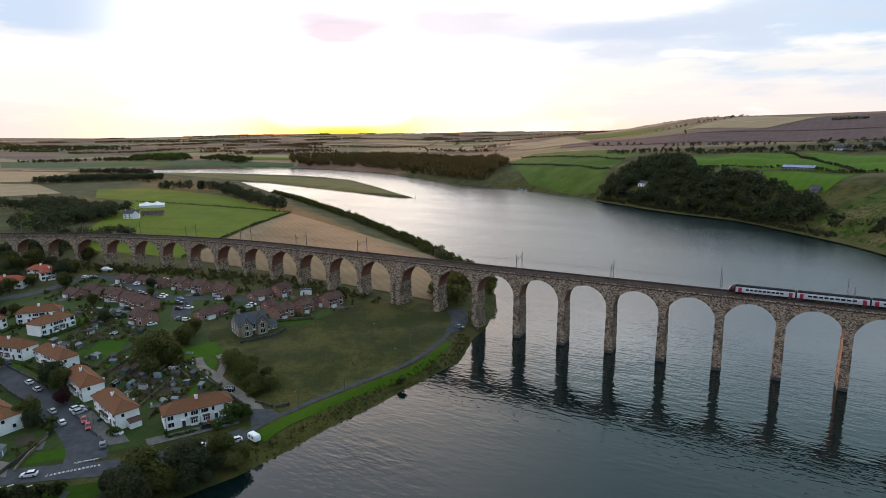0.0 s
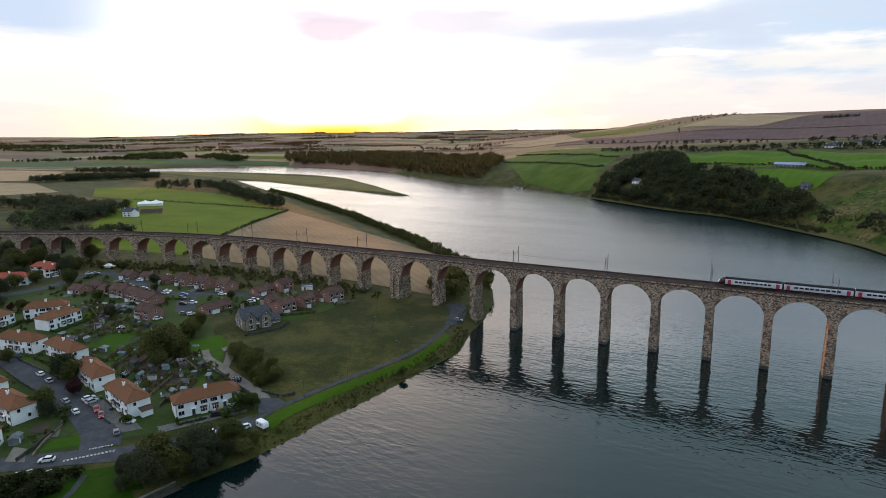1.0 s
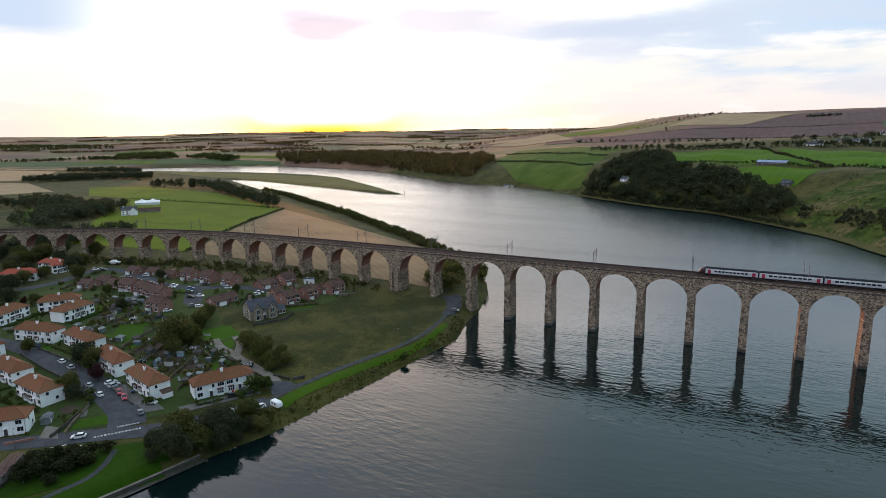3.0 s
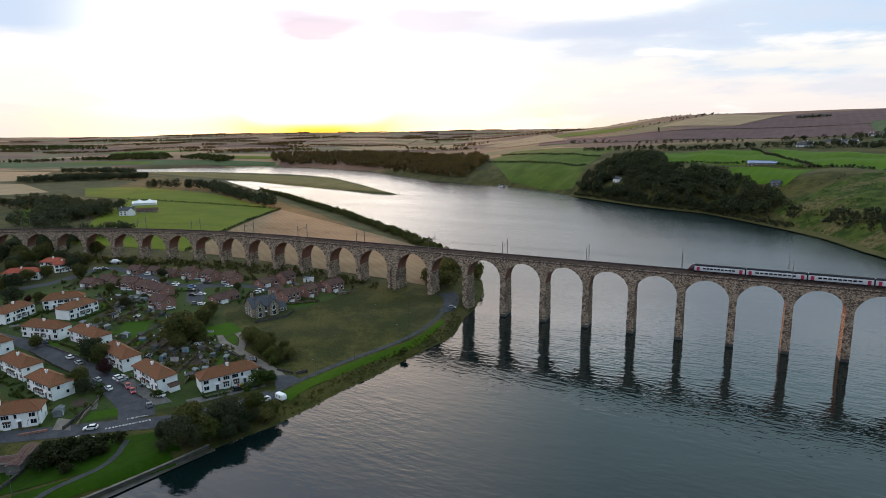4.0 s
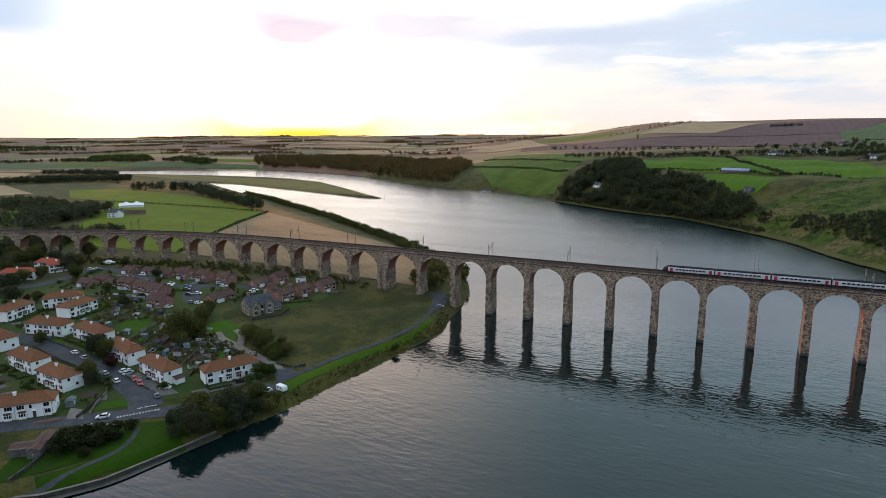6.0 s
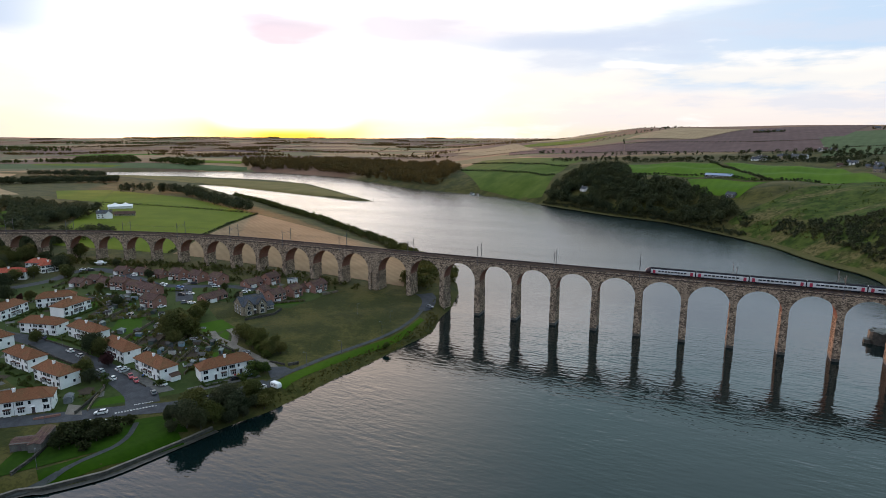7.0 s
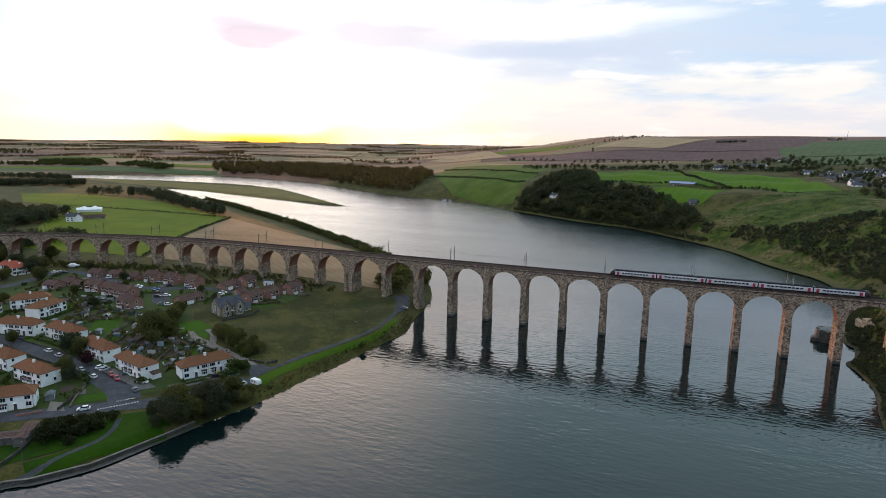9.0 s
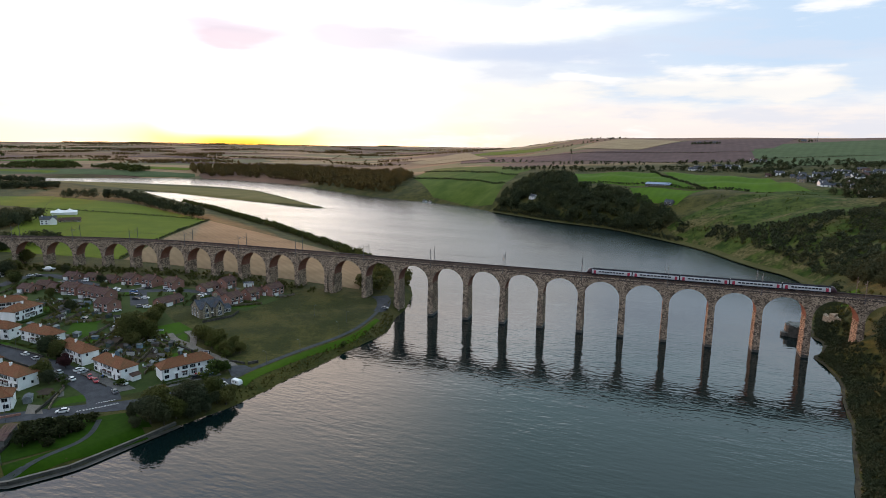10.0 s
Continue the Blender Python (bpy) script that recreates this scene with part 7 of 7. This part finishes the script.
def greenhouse(x, y, deg, l):
    t = thing("greenhouse", pose(x, y, z_at(x, y) - .05, 0, 0, deg), "small glazed greenhouse with pale frame", "greenhouse", "greenhouses")
    bm = bmesh.new()
    prism(bm, [[(u, 0, 0), (u, 0, 1.45), (u, 1.0, 2.1), (u, 2.0, 1.45), (u, 2.0, 0)] for u in (.03, l - .03)])
    part("glazing", bm, GLASS, t)
    bm = bmesh.new()
    n = max(2, round(l / .62))
    for i in range(n + 1):
        u = l * i / n
        for p, q in (((u, 0, -.1), (u, 0, 1.45)), ((u, 0, 1.45), (u, 1, 2.1)), ((u, 1, 2.1), (u, 2, 1.45)), ((u, 2, 1.45), (u, 2, -.1))):
            tube(bm, p, q, .022, n=4)
    for p in ((0, 1.45), (1, 2.1), (2, 1.45), (0, .05), (2, .05)):
        tube(bm, (0, p[0], p[1]), (l, p[0], p[1]), .035, n=4)
    part("frame", bm, FRAME, t)


def cold_frame(x, y, deg, l, mat):
    t = thing("cold_frame", pose(x, y, z_at(x, y) + .05, 0, 0, deg), "low glazed cold frame on a vegetable plot", "cold frame", "cold frames")
    bm = bmesh.new()
    prism(bm, [[(u, 0, 0), (u, 0, .35), (u, 1.1, .6), (u, 1.1, 0)] for u in (0, l)])
    part("box", bm, mat, t)
    bm = bmesh.new()
    prism(bm, [[(u, .02, .37), (u, 1.08, .61), (u, 1.08, .64), (u, .02, .40)] for u in (.05, l - .05)])
    part("lid", bm, PALE, t, "pale glazed lid")


def tub(x, y, mat, r):
    t = thing("water_butt", pose(x, y, z_at(x, y)), "pale plastic water butt in a garden", "water butt", "water butts")
    bm = bmesh.new()
    prism(bm, [[(k * r * math.cos(i * math.pi / 5), k * r * math.sin(i * math.pi / 5), z) for i in range(10)] for k, z in ((.85, 0), (1, .35), (1, .7), (.9, .95))])
    part("barrel", bm, mat, t)
    bm = bmesh.new()
    tube(bm, (0, 0, .95), (0, 0, 1.02), r * .95, r * .8, 10)
    part("lid", bm, FELT, t)


for k, (x, y) in enumerate(within(BACKS, 22, 82)):
    if clear(x, y, 2.6):
        greenhouse(x, y, hr.choice((25, 115)) + hr.uniform(-5, 5), hr.uniform(2.2, 3.8))
for k, (x, y) in enumerate(within(BACKS, 11, 83)):
    if clear(x, y, 1.6):
        cold_frame(x, y, hr.choice((25, 115)) + hr.uniform(-5, 5), hr.uniform(1.4, 3.2), hr.choice((WOOD, CREAM)))
for k, (x, y) in enumerate(within(BACKS, 10, 84)):
    if clear(x, y, .8):
        tub(x, y, hr.choice((CANVAS, CANVAS, CREAM, SHED_BLUE)), hr.uniform(.3, .5))
rows = []
for k, (x, y) in enumerate(within(BACKS, 9.0, 85)):        # dug beds and small lawns, lined up with the fences
    if clear(x, y, 4.2):
        a = radians(115) + hr.uniform(-.06, .06)
        l, w = hr.uniform(1.6, 3.8), hr.uniform(1.1, 2.4)
        c, s = Vector((math.cos(a), math.sin(a))) * l, Vector((-math.sin(a), math.cos(a))) * w
        o = Vector((x, y))
        g = hr.random()
        field("garden_bed" if g < .6 else "lawn", [tuple(p) for p in (o - c - s, o + c - s, o + c + s, o - c + s)], SOIL if g < .6 else GARDEN_LAWN,
              "dug brown vegetable bed" if g < .6 else "small bright patch of lawn", .17 + .004 * (k % 9), 4, 4, "garden")
        if g < .45:
            for j in range(3):
                rows += beside([tuple(o - c * .9 + s * (j - 1) * .6), tuple(o + c * .9 + s * (j - 1) * .6)], .5, .08, 700 + k * 3 + j)
woodland("vegetable_rows", rows, "leafy rows of vegetables", LEAF_LIGHT, (.3, .7), 18, 2.6, "plants", seed=86)
plants = [p for p in within(BACKS, 1.7, 87) if clear(p[0], p[1], 1.0) and math.sin(p[0] * .55 + p[1] * .2) + math.sin(p[1] * .6 - p[0] * .25) > -.3]
woodland("garden_growth", plants, "dense shrubs and hedges between the back gardens", LEAF_TOWN, (.6, 2.3), 60, 1.5, "plants", seed=88)
ESTATE = [(-60, -18), (-66, -6), (-200, -12), (-250, -28), (-240, -62), (-215, -88), (-190, -84), (-140, -92), (-112, -74), (-96, -52), (-76, -52)]
plants = [p for p in within(ESTATE, 2.3, 89) if clear(p[0], p[1], .8) and off_road(p[0], p[1], 1) and math.sin(p[0] * .42 + p[1] * .3) + math.sin(p[1] * .5 - p[0] * .2) > .5]
woodland("estate_growth", plants, "hedges and shrubs round the brick houses", LEAF_TOWN, (.7, 2.4), 60, 1.5, "plants", seed=90)
hedge = []
for k, (ax, ay, ang, l, d) in enumerate(FOOT[:12]):        # privet round the terraces' front gardens
    c, s = Vector((math.cos(ang), math.sin(ang))), Vector((math.sin(ang), -math.cos(ang)))
    o = Vector((ax, ay))
    for p, q in ((o + s * 4.6, o + c * l * .42 + s * 4.6), (o + c * l * .55 + s * 4.6, o + c * l + s * 4.6), (o + s * 4.6, o + s * .8), (o + c * l + s * 4.6, o + c * l + s * .8), (o + c * l * .5 + s * 4.4, o + c * l * .5 + s * .8)):
        hedge += beside([tuple(p), tuple(q)], .45, .16, 900 + k)
hedge = [p for p in hedge if off_road(p[0], p[1], .6) and clear(p[0], p[1], .4)]
woodland("garden_hedge", hedge, "clipped privet hedges before the white terraces", LEAF_LIGHT, (.8, 1.5), 44, 1.8, "hedge", seed=91)
FRONTS = [(-205, -92), (-222, -118), (-172, -160), (-110, -180), (-84, -206), (-62, -186), (-60, -160), (-52, -150), (-100, -128), (-150, -126), (-165, -98)]
plants = [p for p in within(FRONTS, 1.9, 92) if clear(p[0], p[1], .9) and off_road(p[0], p[1], .8) and math.sin(p[0] * .37 + p[1] * .3) + math.sin(p[1] * .45 - p[0] * .22) > .45]
woodland("garden_growth", plants, "shrubs and flower beds before the white terraces", LEAF_TOWN, (.5, 2.0), 56, 1.6, "plants", seed=93)
for k, (x, y) in enumerate(within(FRONTS, 11, 94)):
    if clear(x, y, 4) and off_road(x, y, 4):
        a = hr.uniform(0, 3)
        c, s, o = Vector((math.cos(a), math.sin(a))) * hr.uniform(1.5, 3.2), Vector((-math.sin(a), math.cos(a))) * hr.uniform(1.2, 2.4), Vector((x, y))
        field("garden_bed" if k % 2 else "paving", [tuple(p) for p in (o - c - s, o + c - s, o + c + s, o - c + s)], SOIL if k % 2 else PAVING, "dug flower bed" if k % 2 else "paved patch in a garden", .17 + .004 * (k % 9), 4, 4, "garden")
for k, (ax, ay, ang, l, d) in enumerate(FOOT):              # drives and paths at the doors
    if k % 2 == 0 and l < 12.5:
        c, s = Vector((math.cos(ang), math.sin(ang))), Vector((math.sin(ang), -math.cos(ang)))
        o = Vector((ax, ay)) + c * l * .5
        field("paving", [tuple(p) for p in (o - c * 2.2 + s * .3, o + c * 2.2 + s * .3, o + c * 2.0 + s * 6.5, o - c * 2.0 + s * 6.5)], PAVING, "paved drive before a brick house", .19 + .004 * (k % 7), 5, 6, "paving")
hut(-53.0, -201.0, 38, 9, 5, 2.6, PAVING, BROWN_TILE, "low white boathouse with brown roof", "boathouse")
hut(-45.0, -196.8, 128, 12, 3.6, 2.9, PAVING, BROWN_TILE, "long narrow brown-roofed store", "store")
hut(-66.0, -172.5, 135, 4, 2.6, 2.2, PALE, PALE, "pale green garden shed near the junction")
hut(-97.0, -13.6, 40, 6, 5, 2.5, FRAME, SLATE, "white garage pair with slate roof", "garage")


# garden walls and fences
def wall_run(name, line, h, w, mat, label, category="wall"):
    t = thing(name, Matrix.Identity(4), label, category)
    for (ax, ay), (bx, by) in zip(line, line[1:]):
        l = math.hypot(bx - ax, by - ay)
        n = max(1, round(l / 3.0))
        a = math.atan2(by - ay, bx - ax)
        for i in range(n):
            x, y = ax + (bx - ax) * (i + .5) / n, ay + (by - ay) * (i + .5) / n
            bm = bmesh.new()
            box(bm, -l / n / 2, l / n / 2, -w / 2, w / 2, -1.2, h)
            box(bm, -l / n / 2, l / n / 2, -w / 2 - .04, w / 2 + .04, h, h + .1)
            part("panel", bm, mat, t).matrix_basis = Matrix.Translation((x, y, z_at(x, y))) @ Matrix.Rotation(a, 4, "Z")


SEA = [(-48, -236), (-36, -209.5), (-31, -206), (-22.3, -193.5), (-18.7, -180.5), (-16, -170), (-14, -160)]
SEA_STONE = masonry("sea_wall_stone", ((0.10, 0.092, 0.08), (0.05, 0.046, 0.04), (0.045, 0.04, 0.036)), 0.8, 0.4, 0.4)
sea = thing("sea_wall", Matrix.Identity(4), "low grey stone sea wall along the river", "wall")
for (ax, ay), (bx, by) in zip(SEA, SEA[1:]):
    a, b = Vector((ax, ay, 0)), Vector((bx, by, 0))
    s = (b - a).normalized().cross(Vector((0, 0, 1))) * .4
    bm = bmesh.new()
    prism(bm, [[p + s * 1.6 + Vector((0, 0, -2)), p + s + Vector((0, 0, 1.4)), p - s + Vector((0, 0, 1.4)), p - s + Vector((0, 0, -2))] for p in (a, b)])
    length = part("wall_length", bm, SEA_STONE, sea)
    bm = bmesh.new()
    prism(bm, [[p + s * 1.1 + Vector((0, 0, 1.4)), p - s * 1.1 + Vector((0, 0, 1.4)), p - s * 1.1 + Vector((0, 0, 1.52)), p + s * 1.1 + Vector((0, 0, 1.52))] for p in (a, b)])
    part("coping", bm, GRAVEL, length, "pale worn coping")
    bm = bmesh.new()
    prism(bm, [[p + s * 1.7 + Vector((0, 0, -2)), p + s * 1.16 + Vector((0, 0, 1.15)), p + s + Vector((0, 0, 1.15)), p + s + Vector((0, 0, -2))] for p in (a, b)])
    part("weed_band", bm, WET_STONE, length, "dark weed and wet stone below the tide line")
wall_run("garden_wall", [(-41, -208), (-43.5, -200), (-46, -195), (-52, -189)], 1.0, .5, SEA_STONE, "grey stone boundary wall")
wall_run("garden_wall", [(-61, -180), (-66, -186)], .7, .3, BRICK, "low brick front garden wall")
wall_run("garden_wall", [(-56, -174), (-61, -168), (-66, -160), (-72, -156.5), (-90, -152)], .8, .3, WOOD, "dark wooden fence round the corner plot", "fence")
wall_run("garden_wall", [(-28.5, -116.6), (-40.6, -113.5), (-52, -110.6), (-67, -107), (-78, -104)], 1.0, .35, SEA_STONE, "grey stone lane wall")
wall_run("garden_wall", [(-29, -112.4), (-25.5, -111.8), (-21.8, -111.8)], .7, .4, SEA_STONE, "broken grey stone wall by the path")
wall_run("garden_wall", [(-20.4, -111.4), (-17.6, -108)], 1.1, .5, SEA_STONE, "grey stone wall end by the path")
wall_run("garden_wall", [(-73, -78), (-66, -64), (-68, -56)], 1.1, .35, SEA_STONE, "stone wall round the villa garden")
for k, line in enumerate(([(-50, -138), (-62, -112)], [(-58, -137), (-68, -115)], [(-70, -135), (-80, -108)], [(-80, -132), (-92, -104)], [(-90, -131), (-102, -103)], [(-100, -129), (-110, -100)], [(-104, -124), (-120, -121)], [(-132, -106), (-120, -96)],
                          [(-132, -122), (-138, -92)], [(-62, -112), (-110, -98)], [(-150, -95), (-176, -84)], [(-36, -134), (-45, -118)], [(-164, -78), (-150, -88)], [(-80, -52), (-66, -38)], [(-64, -24), (-60, -14)], [(-92, -46), (-84, -54)],
                          [(-200, -84), (-186, -92)], [(-222, -60), (-212, -82)])):
    wall_run("garden_fence", line, 1.2, .08, WOOD, "weathered wooden garden fence", "fence")


# street lamps
def lamp_post(x, y, h, deg, label="slim grey street lamp by the road"):
    t = thing("street_lamp", pose(x, y, z_at(x, y), 0, 0, deg), label, "street lamp", "street lamps")
    bm = bmesh.new()
    tube(bm, (0, 0, -.3), (0, 0, 1.2), .11, .1, 8), tube(bm, (0, 0, 1.2), (0, 0, h), .075, .05, 8), tube(bm, (0, 0, h), (.9, 0, h + .15), .05, .04, 6)
    part("pole", bm, IRON, t)
    bm = bmesh.new()
    box(bm, .8, 1.35, -.14, .14, h + .08, h + .22)
    part("lamp_head", bm, PALE, t)


for x, y, deg in ((-4.8, -60, 200), (-8.2, -90, 200), (-13.5, -108, 200), (-62.5, -148.0, 260), (-60.5, -185.5, 140), (-37.5, -203, 140), (-200.5, -69, 20), (-118, -140.5, 270), (-149, -145, 90), (-29.5, -42.5, 0), (-9, -44, 0), (-236, -78, 0)):
    lamp_post(x, y, 6.0, deg)
mastr = thing("radio_mast", pose(503, 1286, z_at(503, 1286)) @ Matrix.Diagonal((.6, .6, .5, 1)), "thin lattice radio mast on the far hill", "mast")
bm = bmesh.new()
for i in range(3):
    tube(bm, (1.2 * math.cos(i * 2.09), 1.2 * math.sin(i * 2.09), -1), (.25 * math.cos(i * 2.09), .25 * math.sin(i * 2.09), 42), .3, .2, 5)
part("lattice", bm, IRON, mastr)
# swans' marker buoy and mooring post at the spit
post = thing("channel_marker", pose(-333, 497, 0), "dark post at the tip of the spit", "post")
bm = bmesh.new()
tube(bm, (0, 0, -2), (0, 0, 4.5), .35, .3, 8), tube(bm, (0, 0, 4.5), (0, 0, 5.6), .8, .1, 8)
part("post", bm, WET_STONE, post)



# wheeled bins and garden odds and ends
def bin_(x, y, deg, c, label):
    t = thing("wheeled_bin", pose(x, y, z_at(x, y) + .1, 0, 0, deg), label, "bin", "wheeled bins")
    bm = bmesh.new()
    prism(bm, [[(-w, -w, z), (w, -w, z), (w, w * 1.1, z), (-w, w * 1.1, z)] for w, z in ((.22, 0), (.3, .95))])
    body = part("body", bm, paint(c), t)
    bm = bmesh.new()
    prism(bm, [[(-w, -w, z), (w, -w, z), (w, w * 1.15, z), (-w, w * 1.15, z)] for w, z in ((.33, .95), (.3, 1.05))])
    part("lid", bm, paint(c), body)
    for v in (-.2, .2):
        bm = bmesh.new()
        tube(bm, (v - .04, .26, .1), (v + .04, .26, .1), .1, n=8)
        part("wheel", bm, TYRE, t)


for x, y, c, label in ((-31.6, -129.8, (.5, .03, .04), "red wheeled bin before a terrace"), (-30.4, -127.9, (.04, .12, .4), "blue wheeled bin before a terrace"), (-30.9, -128.8, (.55, .4, .03), "yellow grit bin before a terrace"),
                       (-53.2, -149.2, (.03, .06, .04), "dark green wheeled bin by a terrace"), (-62.0, -146.6, (.04, .12, .4), "blue wheeled bin by a terrace"), (-78.0, -143.6, (.03, .06, .04), "dark green wheeled bin by a terrace"),
                       (-110.0, -134.4, (.03, .06, .04), "dark green wheeled bin by a terrace"), (-74.6, -180.4, (.04, .12, .4), "blue wheeled bin by a terrace")):
    bin_(x, y, 20, c, label)
wall_run("garden_wall", [(-57.5, -177.5), (-60, -172), (-63, -166), (-66.5, -159.5), (-72, -156.2)], 1.1, .3, SEA_STONE, "grey stone corner garden wall")
wall_run("garden_wall", [(-133, -145.5), (-110, -149.5), (-92, -151.5)], .8, .3, SEA_STONE, "low grey front garden wall")
wall_run("garden_wall", [(-133, -138.5), (-106, -140.5), (-100, -141.5)], .7, .3, SEA_STONE, "low grey front garden wall")
wall_run("garden_wall", [(-74, -147.6), (-54, -152.2)], .6, .25, SEA_STONE, "low grey front garden wall")
